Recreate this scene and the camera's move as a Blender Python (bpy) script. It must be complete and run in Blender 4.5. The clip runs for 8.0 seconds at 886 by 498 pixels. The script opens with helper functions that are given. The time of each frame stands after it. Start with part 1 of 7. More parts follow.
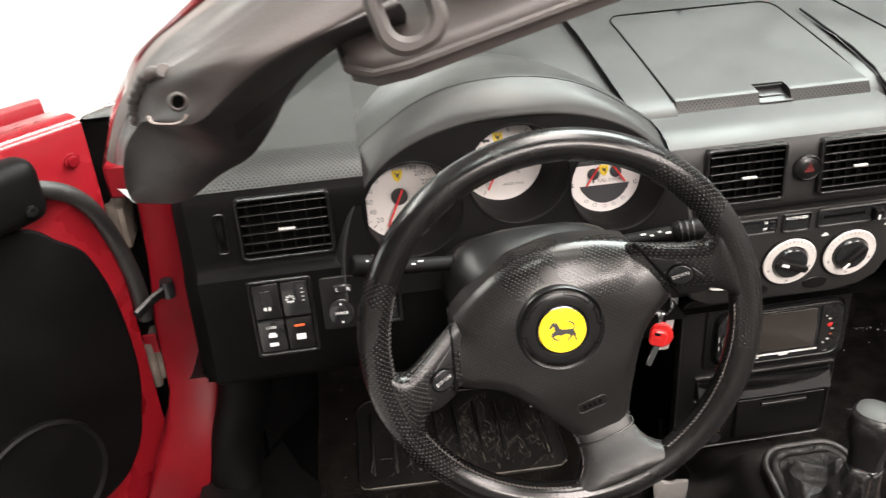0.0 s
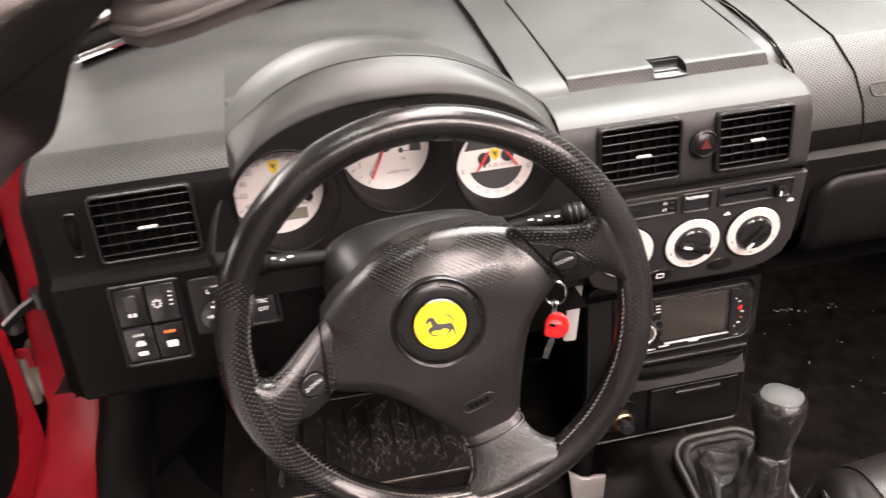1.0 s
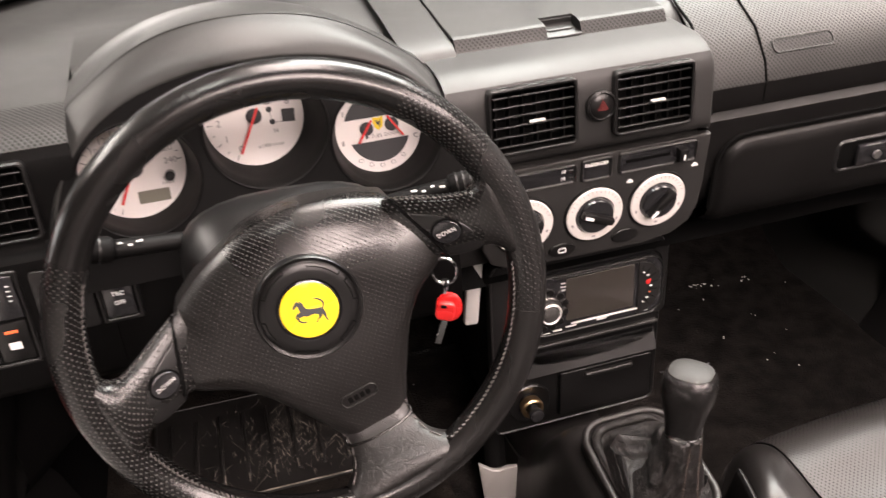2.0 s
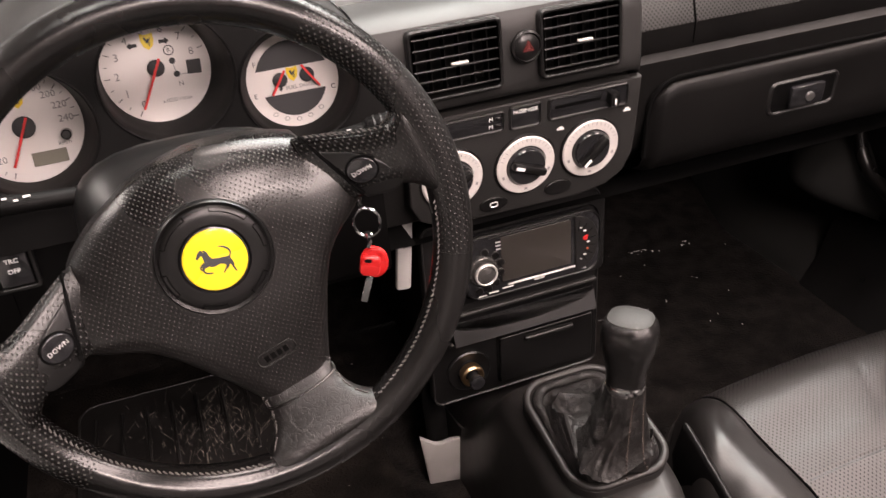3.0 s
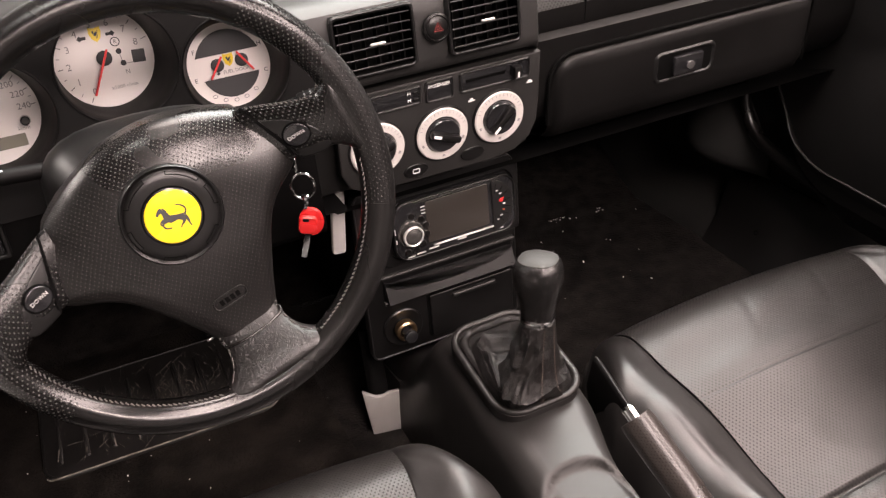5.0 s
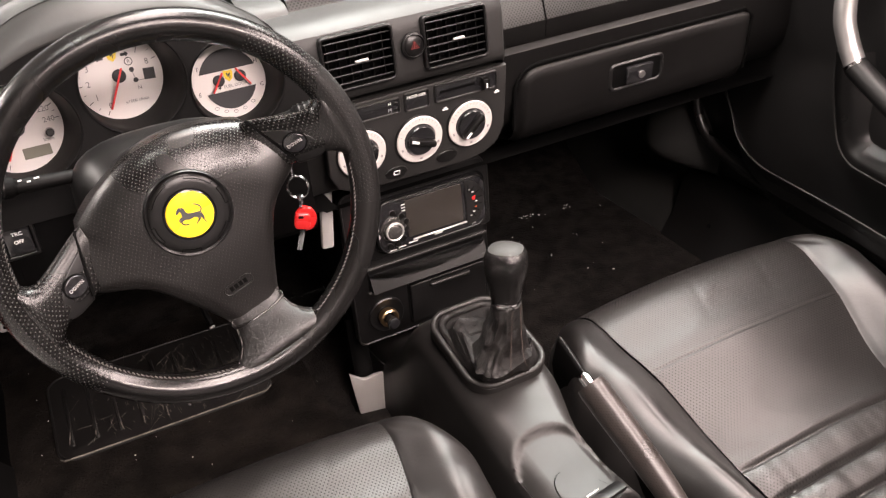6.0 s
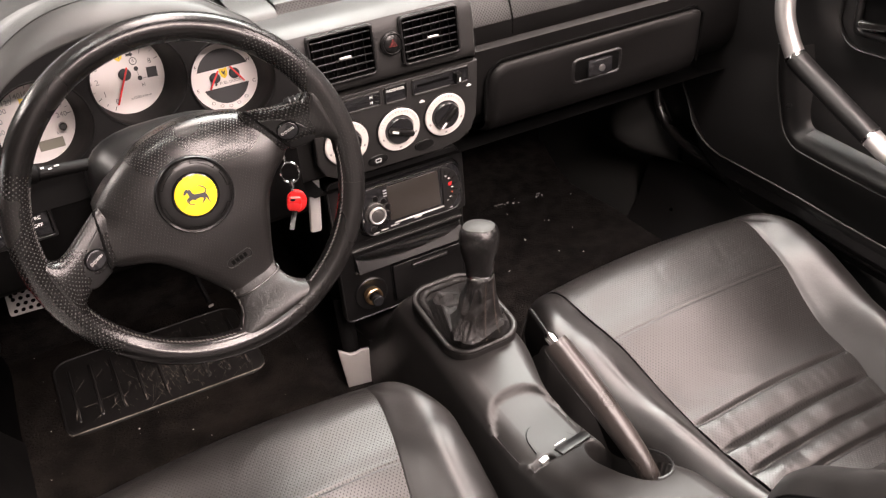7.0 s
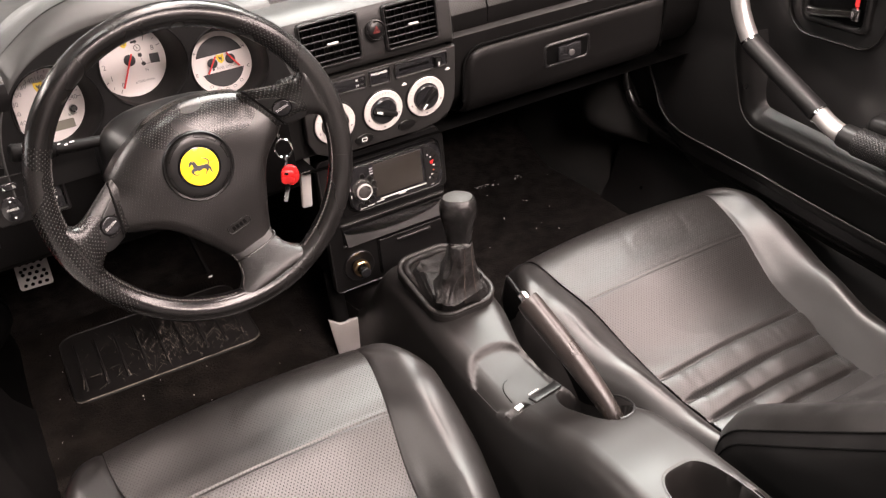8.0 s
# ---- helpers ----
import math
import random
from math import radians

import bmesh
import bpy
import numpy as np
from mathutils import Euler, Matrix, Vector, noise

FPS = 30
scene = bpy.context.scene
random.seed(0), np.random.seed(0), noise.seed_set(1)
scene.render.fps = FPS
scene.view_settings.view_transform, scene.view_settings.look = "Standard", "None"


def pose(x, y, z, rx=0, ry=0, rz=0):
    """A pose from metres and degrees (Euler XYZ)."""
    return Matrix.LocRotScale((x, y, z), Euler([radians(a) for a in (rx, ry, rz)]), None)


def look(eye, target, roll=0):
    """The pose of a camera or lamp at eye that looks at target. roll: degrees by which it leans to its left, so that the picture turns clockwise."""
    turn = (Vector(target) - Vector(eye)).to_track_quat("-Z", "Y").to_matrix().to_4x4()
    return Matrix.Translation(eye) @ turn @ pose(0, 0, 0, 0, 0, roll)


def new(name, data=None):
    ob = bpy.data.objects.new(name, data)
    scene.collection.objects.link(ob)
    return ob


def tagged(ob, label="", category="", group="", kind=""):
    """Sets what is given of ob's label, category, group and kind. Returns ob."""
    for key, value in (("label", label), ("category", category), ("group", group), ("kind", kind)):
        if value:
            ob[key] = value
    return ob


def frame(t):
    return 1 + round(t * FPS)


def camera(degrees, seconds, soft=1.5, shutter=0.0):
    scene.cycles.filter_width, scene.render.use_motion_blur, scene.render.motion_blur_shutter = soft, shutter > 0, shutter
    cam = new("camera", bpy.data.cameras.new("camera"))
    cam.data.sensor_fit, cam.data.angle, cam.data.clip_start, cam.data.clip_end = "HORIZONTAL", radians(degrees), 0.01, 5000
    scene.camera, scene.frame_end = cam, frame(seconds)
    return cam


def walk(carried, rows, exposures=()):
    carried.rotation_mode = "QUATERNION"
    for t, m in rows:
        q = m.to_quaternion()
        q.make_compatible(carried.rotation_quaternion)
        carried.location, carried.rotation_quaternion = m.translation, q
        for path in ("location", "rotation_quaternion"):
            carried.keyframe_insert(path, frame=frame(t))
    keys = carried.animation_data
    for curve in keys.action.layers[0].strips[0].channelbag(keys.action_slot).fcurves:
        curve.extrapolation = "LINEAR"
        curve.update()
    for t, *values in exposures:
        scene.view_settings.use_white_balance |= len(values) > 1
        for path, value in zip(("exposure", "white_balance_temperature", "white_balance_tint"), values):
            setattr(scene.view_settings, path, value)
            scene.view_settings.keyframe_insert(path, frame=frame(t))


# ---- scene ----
cam = camera(52.7, 8.0, 1.25, 0.55)
PATH = [
    (0, (-0.171, -0.645, 1.22), (0.01, 1.08, 0.226), -4.1),
    (0.5, (-0.132, -0.632, 1.201), (0.085, 1.089, 0.205), -4.4),
    (1, (-0.097, -0.607, 1.178), (0.194, 1.099, 0.175), -4.4),
    (1.5, (-0.068, -0.576, 1.152), (0.306, 1.106, 0.137), -4.0),
    (3, (-0.024, -0.543, 1.059), (0.532, 1.076, 0.025), -4.3),
    (3.5, (-0.025, -0.557, 1.04), (0.574, 1.048, 0.008), -4.7),
    (4, (-0.028, -0.578, 1.037), (0.604, 1.012, 0.002), -5.0),
    (4.5, (-0.038, -0.61, 1.053), (0.618, 0.964, 0.008), -5.0),
    (6, (-0.103, -0.751, 1.137), (0.623, 0.787, 0.084), -4.8),
    (6.5, (-0.122, -0.799, 1.155), (0.621, 0.729, 0.1), -4.9),
    (7, (-0.148, -0.848, 1.169), (0.614, 0.671, 0.115), -5.1),
    (7.5, (-0.171, -0.896, 1.183), (0.603, 0.614, 0.124), -5.2),
    (8, (-0.193, -0.944, 1.19), (0.592, 0.557, 0.127), -5.3),
]
EXPOSURES = [(0, 0.02, 6350, 4), (0.8, 0.32, 6600, 13), (1.5, 0.25, 6750, 14), (3.0, -0.25, 6800, 17), (4.5, -0.25, 6800, 17), (6.0, 0.10, 6750, 15), (8, 0.19, 6800, 16)]
walk(cam, [(t, look(eye, target, roll)) for t, eye, target, roll in PATH], EXPOSURES)

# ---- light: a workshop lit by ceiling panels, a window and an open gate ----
world = bpy.data.worlds.new("world")
scene.world = world
world.use_nodes = True
world.node_tree.nodes["Background"].inputs[0].default_value = (0.9, 0.95, 1.0, 1)
world.node_tree.nodes["Background"].inputs[1].default_value = 0.25


def panel_light(name, eye, target, sx, sy, watts, colour):
    lamp = bpy.data.lights.new(name, "AREA")
    lamp.shape, lamp.size, lamp.size_y, lamp.energy, lamp.color = "RECTANGLE", sx, sy, watts, colour
    ob = new(name, lamp)
    ob.matrix_world = look(eye, target)
    return ob


LIGHTS = [
    ("ceiling_light", (2.25, 1.35, 2.9), (2.25, 1.35, 0), 3.6, 1.3, 470, (0.97, 1.0, 0.96)),
    ("ceiling_light", (-0.58, -0.68, 2.9), (-0.58, -0.68, 0), 0.28, 1.1, 34, (1.0, 1.0, 0.95)),
    ("ceiling_light", (0.35, -0.95, 2.9), (0.35, -0.95, 0), 0.75, 4.0, 310, (1.0, 0.855, 0.81)),
    ("ceiling_light", (2.5, -0.95, 2.9), (2.5, -0.95, 0), 1.3, 4.0, 400, (1.0, 0.855, 0.81)),
    ("ceiling_light", (0.9, -3.6, 2.9), (0.9, -3.6, 0), 3.2, 0.8, 460, (1.0, 0.865, 0.82)),
    ("ceiling_light", (-2.8, 1.8, 2.9), (-2.8, 1.8, 0), 0.5, 3.6, 220, (1.0, 0.94, 0.88)),
    ("window_daylight", (-1.4, 7.05, 1.35), (-1.4, 0, 1.35), 2.5, 1.25, 290, (1.0, 0.97, 0.92)),
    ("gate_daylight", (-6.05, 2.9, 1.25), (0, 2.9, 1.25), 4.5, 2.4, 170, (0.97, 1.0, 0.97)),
]
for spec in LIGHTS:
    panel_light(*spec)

# ---- materials ----


class Nodes:
    """A small helper that builds a node material."""

    def __init__(self, name):
        self.mat = bpy.data.materials.new(name)
        self.mat.use_nodes = True
        self.tree = self.mat.node_tree
        self.bsdf = self.tree.nodes["Principled BSDF"]

    def node(self, kind, **inputs):
        n = self.tree.nodes.new(kind)
        for key, value in inputs.items():
            n.inputs[key.replace("_", " ")].default_value = value
        return n

    def link(self, a, b):
        self.tree.links.new(a, b)

    def maths(self, op, a, b=None, c=None):
        n = self.tree.nodes.new("ShaderNodeMath")
        n.operation = op
        for k, v in enumerate((a, b, c)):
            if v is None:
                continue
            if isinstance(v, (int, float)):
                n.inputs[k].default_value = v
            else:
                self.link(v, n.inputs[k])
        return n.outputs[0]

    def coords(self, uv=False):
        n = self.tree.nodes.new("ShaderNodeTexCoord")
        return n.outputs["UV"] if uv else n.outputs["Object"]

    def noise(self, vec, scale, detail=4, rough=0.55):
        n = self.node("ShaderNodeTexNoise", Scale=scale, Detail=detail, Roughness=rough)
        self.link(vec, n.inputs["Vector"])
        return n.outputs["Fac"]

    def ramp(self, fac, lo, hi, a, b):
        n = self.tree.nodes.new("ShaderNodeMapRange")
        n.interpolation_type = "SMOOTHSTEP"
        for k, v in zip(("From Min", "From Max", "To Min", "To Max"), (lo, hi, a, b)):
            n.inputs[k].default_value = v
        self.link(fac, n.inputs["Value"])
        return n.outputs["Result"]

    def mix(self, fac, a, b):
        n = self.tree.nodes.new("ShaderNodeMix")
        n.data_type = "RGBA"
        for k, v in ((0, fac), (6, a), (7, b)):
            if isinstance(v, (int, float)):
                n.inputs[k].default_value = v
            elif isinstance(v, tuple):
                n.inputs[k].default_value = (*v, 1)
            else:
                self.link(v, n.inputs[k])
        return n.outputs[2]

    def bump(self, height, strength, distance, before=None):
        n = self.node("ShaderNodeBump", Strength=strength, Distance=distance)
        self.link(height, n.inputs["Height"])
        if before is not None:
            self.link(before, n.inputs["Normal"])
        return n.outputs["Normal"]

    def dots(self, vec, pitch, radius):
        """1 in the holes of a staggered grid, 0 between."""
        sep = self.tree.nodes.new("ShaderNodeSeparateXYZ")
        self.link(vec, sep.inputs[0])
        found = None
        for shift in (0.0, 0.5):
            u = self.maths("FRACT", self.maths("ADD", self.maths("DIVIDE", sep.outputs[0], pitch), shift))
            v = self.maths("FRACT", self.maths("ADD", self.maths("DIVIDE", sep.outputs[1], pitch * 1.2), shift))
            u, v = self.maths("SUBTRACT", u, 0.5), self.maths("MULTIPLY", self.maths("SUBTRACT", v, 0.5), 1.2)
            d = self.maths("SQRT", self.maths("ADD", self.maths("MULTIPLY", u, u), self.maths("MULTIPLY", v, v)))
            found = d if found is None else self.maths("MINIMUM", found, d)
        return self.ramp(found, radius * 0.6, radius * 1.3, 1.0, 0.0)


def surface(name, colour, rough=0.5, metal=0.0, grain=900.0, relief=0.25, depth=0.0003, vary=0.25, stains=9.0,
            holes=None, uv=False, coat=0.0, wear=0.0, wrinkle=0.0, spec=0.5, crease=0.0):
    """One procedural surface: colour that varies at two scales, fine grain, optional pinholes and wrinkles."""
    m = Nodes(name)
    vec = m.coords()
    big, fine = m.noise(vec, stains, 3), m.noise(vec, grain, 2)
    lo = tuple(c * (1 - vary) for c in colour)
    hi = tuple(min(1, c * (1 + vary)) for c in colour)
    col = m.mix(m.ramp(big, 0.3, 0.7, 0, 1), lo, hi)
    rgh = m.ramp(big, 0.3, 0.7, max(0.03, rough - 0.07), min(1, rough + 0.07))
    normal = m.bump(fine, relief, depth)
    if wrinkle:
        soft = m.noise(vec, 38.0, 3)
        normal = m.bump(soft, 0.5, wrinkle, normal)
    if crease:
        warp = m.node("ShaderNodeTexNoise", Scale=120.0, Detail=4.0, Roughness=0.7, Distortion=0.8)
        m.link(vec, warp.inputs["Vector"])
        ridge = m.maths("ABSOLUTE", m.maths("SUBTRACT", warp.outputs["Fac"], 0.5))
        normal = m.bump(m.ramp(ridge, 0.0, 0.06, 0, 1), 0.8, crease, normal)
    if holes:
        pit = m.dots(m.coords(uv), holes[0], holes[1])
        # pit colour adds shade, or caught light where it is paler
        col = m.mix(pit, col, holes[3] if len(holes) > 3 else tuple(c * 0.3 for c in colour))
        rgh = m.maths("MAXIMUM", rgh, m.maths("MULTIPLY", pit, 0.75))
        normal = m.bump(m.maths("MULTIPLY", pit, -1.0), holes[2], 0.0006, normal)
        m.link(m.maths("MULTIPLY_ADD", pit, -0.5 * spec, spec), m.bsdf.inputs["Specular IOR Level"])
    if wear:
        scuff = m.ramp(m.noise(vec, 60.0, 6, 0.7), 0.62, 0.75, 0, wear)
        col = m.mix(scuff, col, tuple(min(1, c * 2.5 + 0.05) for c in colour))
    m.link(col, m.bsdf.inputs["Base Color"])
    m.link(rgh, m.bsdf.inputs["Roughness"])
    m.link(normal, m.bsdf.inputs["Normal"])
    m.bsdf.inputs["Specular IOR Level"].default_value = spec
    m.bsdf.inputs["Metallic"].default_value = metal
    m.bsdf.inputs["Coat Weight"].default_value = coat
    m.bsdf.inputs["Coat Roughness"].default_value = 0.08
    return m.mat


def clear_glass(name):
    m = Nodes(name)
    out = m.tree.nodes["Material Output"]
    see, shine, both = m.node("ShaderNodeBsdfTransparent"), m.node("ShaderNodeBsdfGlossy", Roughness=0.02), m.node("ShaderNodeMixShader")
    see.inputs[0].default_value = (0.93, 0.96, 0.95, 1)
    fres = m.node("ShaderNodeFresnel", IOR=1.4)
    m.link(fres.outputs[0], both.inputs[0])
    m.link(see.outputs[0], both.inputs[1])
    m.link(shine.outputs[0], both.inputs[2])
    m.link(both.outputs[0], out.inputs["Surface"])
    return m.mat


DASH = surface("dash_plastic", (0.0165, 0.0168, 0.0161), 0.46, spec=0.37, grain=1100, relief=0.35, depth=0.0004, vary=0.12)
DIMPLE = surface("dimpled_plastic", (0.0125, 0.0127, 0.0121), 0.40, spec=0.42, holes=(0.0048, 0.25, 0.22, (0.0095, 0.0097, 0.0092)), uv=True, vary=0.1)
PLASTIC = surface("black_plastic", (0.0042, 0.0041, 0.0041), 0.34, spec=0.36, grain=1300, relief=0.25, depth=0.0003, vary=0.2)
TRIM = surface("charcoal_plastic", (0.0085, 0.0084, 0.0084), 0.36, spec=0.38, grain=1200, relief=0.3, depth=0.0003, vary=0.15)
GLOSS = surface("glossy_black_plastic", (0.012, 0.012, 0.013), 0.18, relief=0.05, vary=0.2)
# DARK and VOID: near-black colour stands for shade in cavities, gaps and undersides
DARK = surface("shade_black_plastic", (0.0014, 0.0014, 0.0014), 0.8, spec=0.06, vary=0.2)
VOID = surface("shade_black_hole", (0.0008, 0.0008, 0.0008), 1.0, spec=0.0, vary=0.1)
RUST = surface("grimy_steel", (0.10, 0.085, 0.07), 0.65, 0.3, grain=300, relief=0.5, vary=0.45, stains=30)
# MATT: black plastic darkened further to hold the shade on driver-side faces
MATT = surface("matt_black_plastic_with_shade", (0.0019, 0.0018, 0.0018), 0.55, spec=0.08, vary=0.2)
MID = surface("charcoal_dash_face", (0.0140, 0.0136, 0.0132), 0.5, spec=0.31, grain=1100, relief=0.35, depth=0.0004, vary=0.12)
LEATHER = surface("smooth_black_leather", (0.0050, 0.0047, 0.0046), 0.24, grain=420, relief=0.3, depth=0.0004, wear=0.05, wrinkle=0.0003, spec=0.42)
# the pale hole colour here and in PAD_HOLES imitates light caught in the pits
RIM_HOLES = surface("perforated_rim_leather", (0.0042, 0.0040, 0.0039), 0.235, grain=500, relief=0.3, holes=(0.0048, 0.13, 0.5, (0.032, 0.030, 0.029)), uv=True, spec=0.42)
PAD_HOLES = surface("perforated_pad_skin", (0.0042, 0.0039, 0.0038), 0.31, grain=700, relief=0.2, holes=(0.0042, 0.12, 0.35, (0.042, 0.038, 0.036)), uv=True, stains=4, spec=0.44)
SEAT = surface("seat_leather", (0.0086, 0.0080, 0.0077), 0.40, grain=380, relief=0.22, depth=0.0005, wrinkle=0.0005, stains=14)
SEAT_HOLES = surface("perforated_seat_leather", (0.0088, 0.0080, 0.0076), 0.36, grain=380, relief=0.22, depth=0.0005, holes=(0.0052, 0.175, 0.40, (0.005, 0.005, 0.0045)), wrinkle=0.0004, stains=5)
CREASED = surface("creased_black_leather", (0.0056, 0.0052, 0.0051), 0.29, grain=420, relief=0.15, depth=0.0004, vary=0.1, stains=3, wrinkle=0.0008, spec=0.45, crease=0.00016)
GREY_LEATHER = surface("worn_grey_leather", (0.019, 0.0195, 0.0185), 0.6, grain=300, relief=0.8, wear=0.5, spec=0.3)
BOOT = surface("soft_boot_leather", (0.0048, 0.0041, 0.0038), 0.46, spec=0.30, grain=350, relief=0.5, depth=0.0006, wrinkle=0.0035, crease=0.0008)
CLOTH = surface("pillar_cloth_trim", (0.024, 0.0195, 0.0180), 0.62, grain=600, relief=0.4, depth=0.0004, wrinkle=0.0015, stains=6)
PALE = surface("pale_torn_trim", (0.11, 0.092, 0.084), 0.7, relief=0.4, wear=0.2)
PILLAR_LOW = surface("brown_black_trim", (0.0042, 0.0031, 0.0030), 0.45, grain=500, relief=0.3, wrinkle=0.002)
CARPET = surface("black_carpet", (0.0068, 0.0059, 0.0054), 0.95, grain=260, relief=1.0, depth=0.003, vary=0.7, stains=38, wear=0.12, spec=0.08)
RUBBER = surface("worn_rubber", (0.0085, 0.008, 0.0075), 0.5, grain=300, relief=0.5, vary=0.3, wear=0.4)
CONSOLE = surface("grey_console_plastic", (0.0088, 0.0082, 0.0078), 0.40, spec=0.33, grain=1100, relief=0.22, depth=0.0003, vary=0.12)
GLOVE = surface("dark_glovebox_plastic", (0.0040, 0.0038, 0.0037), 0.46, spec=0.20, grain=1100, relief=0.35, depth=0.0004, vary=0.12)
MAT = surface("dusty_brown_carpet", (0.0086, 0.0072, 0.0062), 0.95, grain=260, relief=1.0, depth=0.003, vary=0.6, stains=20, wear=0.15, spec=0.06)
SCUFF = surface("dull_scuff", (0.12, 0.108, 0.092), 0.9, vary=0.5, stains=60)
GRIP_HOLES = surface("dimpled_black_grip", (0.006, 0.006, 0.006), 0.34, holes=(0.0052, 0.3, 0.8), uv=True)
SATIN = surface("satin_silver_tube", (0.50, 0.49, 0.48), 0.42, 0.9, grain=260, relief=0.1, vary=0.06)
RED = surface("red_car_paint", (0.125, 0.0032, 0.0065), 0.28, relief=0.04, vary=0.06, coat=0.7)
RED_IN = surface("red_jamb_paint", (0.105, 0.003, 0.006), 0.42, relief=0.1, vary=0.15, spec=0.10)
ALU = surface("brushed_aluminium", (0.62, 0.61, 0.6), 0.38, 1.0, grain=260, relief=0.15, vary=0.08)
CHROME = surface("polished_chrome", (0.8, 0.8, 0.8), 0.12, 1.0, relief=0.03, vary=0.04)
SILVER = surface("silver_plastic", (0.55, 0.54, 0.52), 0.38, 0.45, relief=0.1, vary=0.06)
BARE = surface("bare_grey_metal", (0.27, 0.26, 0.25), 0.42, 0.3, grain=260, relief=0.15, vary=0.1)
BRASS = surface("worn_brass", (0.6, 0.42, 0.24), 0.35, 1.0, relief=0.1, vary=0.12)
DIAL = surface("white_dial_face", (0.76, 0.72, 0.695), 0.55, relief=0.05, vary=0.03)
DIAL_RING = surface("silvery_white_ring", (0.56, 0.535, 0.51), 0.4, 0.2, relief=0.05, vary=0.04)
WHITE = surface("white_print", (0.75, 0.75, 0.73), 0.6, relief=0.05, vary=0.03)
INK = surface("dark_print", (0.03, 0.03, 0.032), 0.6, relief=0.05, vary=0.05)
GREY_INK = surface("grey_print", (0.22, 0.21, 0.21), 0.6, relief=0.05, vary=0.05)
HAZARD = surface("dull_red_print", (0.10, 0.010, 0.009), 0.5, relief=0.03, vary=0.05)
NEEDLE = surface("red_needle", (0.75, 0.03, 0.03), 0.4, relief=0.03, vary=0.05)
ORANGE = surface("orange_lamp", (0.7, 0.13, 0.04), 0.4, relief=0.03, vary=0.05)
YELLOW = surface("yellow_enamel", (0.78, 0.56, 0.016), 0.3, relief=0.03, vary=0.04, coat=0.5)
FOB = surface("red_key_plastic", (0.5, 0.018, 0.018), 0.3, relief=0.05, vary=0.08)
LCD = surface("olive_display", (0.2, 0.19, 0.15), 0.35, relief=0.02, vary=0.05)
SMOKE = surface("smoked_metal", (0.16, 0.155, 0.15), 0.28, 0.8, relief=0.05, vary=0.1)
PRINT = surface("pale_grey_print", (0.42, 0.41, 0.40), 0.6, relief=0.05, vary=0.05)
SCREEN = surface("dark_screen_glass", (0.028, 0.025, 0.022), 0.16, relief=0.02, vary=0.1)
STITCH = surface("grey_thread", (0.06, 0.055, 0.052), 0.7, relief=0.2, vary=0.1)
DUST = surface("pale_dust", (0.85, 0.83, 0.8), 0.9, relief=0.2, vary=0.1)
CONCRETE = surface("pale_workshop_floor", (0.38, 0.375, 0.365), 0.5, grain=60, relief=0.2, depth=0.001, vary=0.08, stains=1.2)
PLASTER = surface("dull_grey_plaster", (0.17, 0.167, 0.163), 0.85, grain=90, relief=0.3, depth=0.001, vary=0.04, stains=1.0)
GLASS = clear_glass("windscreen_glass")

# ---- mesh helpers ----


def mesh_of(name, bm, material, sharp=38):
    bmesh.ops.recalc_face_normals(bm, faces=bm.faces[:])
    limit = radians(sharp)
    for f in bm.faces:
        f.smooth = True
    for e in bm.edges:
        if len(e.link_faces) == 2 and e.calc_face_angle(0.0) > limit:
            e.smooth = False
    me = bpy.data.meshes.new(name)
    bm.to_mesh(me)
    bm.free()
    me.materials.append(material)
    return me


def part(name, bm, material, parent, label="", at=None, sharp=38):
    """Links a bmesh as one mesh object under a thing or under a part."""
    ob = new(name, mesh_of(name, bm, material, sharp))
    ob.parent = parent
    if at is not None:
        ob.matrix_basis = at
    if label:
        tagged(ob, label)
    return ob


def thing(name, label, category, at=None, group="", kind=""):
    ob = new(name)
    ob.empty_display_size = 0.05
    if at is not None:
        ob.matrix_basis = at
    return tagged(ob, label, category, group, kind)


def face_at(x, y, z, tilt=0.0, yaw=0.0):
    """A frame on an upright face: x to the right, y up, z out of the face towards the seats."""
    return pose(x, y, z, 90 - tilt, 0, yaw)


def rrect(w, h, r, n=6):
    """Outline of a rounded rectangle, counter-clockwise."""
    r = min(r, w / 2 - 1e-5, h / 2 - 1e-5)
    pts = []
    for cx, cy, a0 in ((w / 2 - r, h / 2 - r, 0), (-w / 2 + r, h / 2 - r, 90), (-w / 2 + r, -h / 2 + r, 180), (w / 2 - r, -h / 2 + r, 270)):
        for k in range(n + 1):
            a = radians(a0 + 90 * k / n)
            pts.append((cx + r * math.cos(a), cy + r * math.sin(a)))
    return pts


def circle(r, n=32, cx=0.0, cy=0.0, ry=None):
    ry = r if ry is None else ry
    return [(cx + r * math.cos(2 * math.pi * k / n), cy + ry * math.sin(2 * math.pi * k / n)) for k in range(n)]


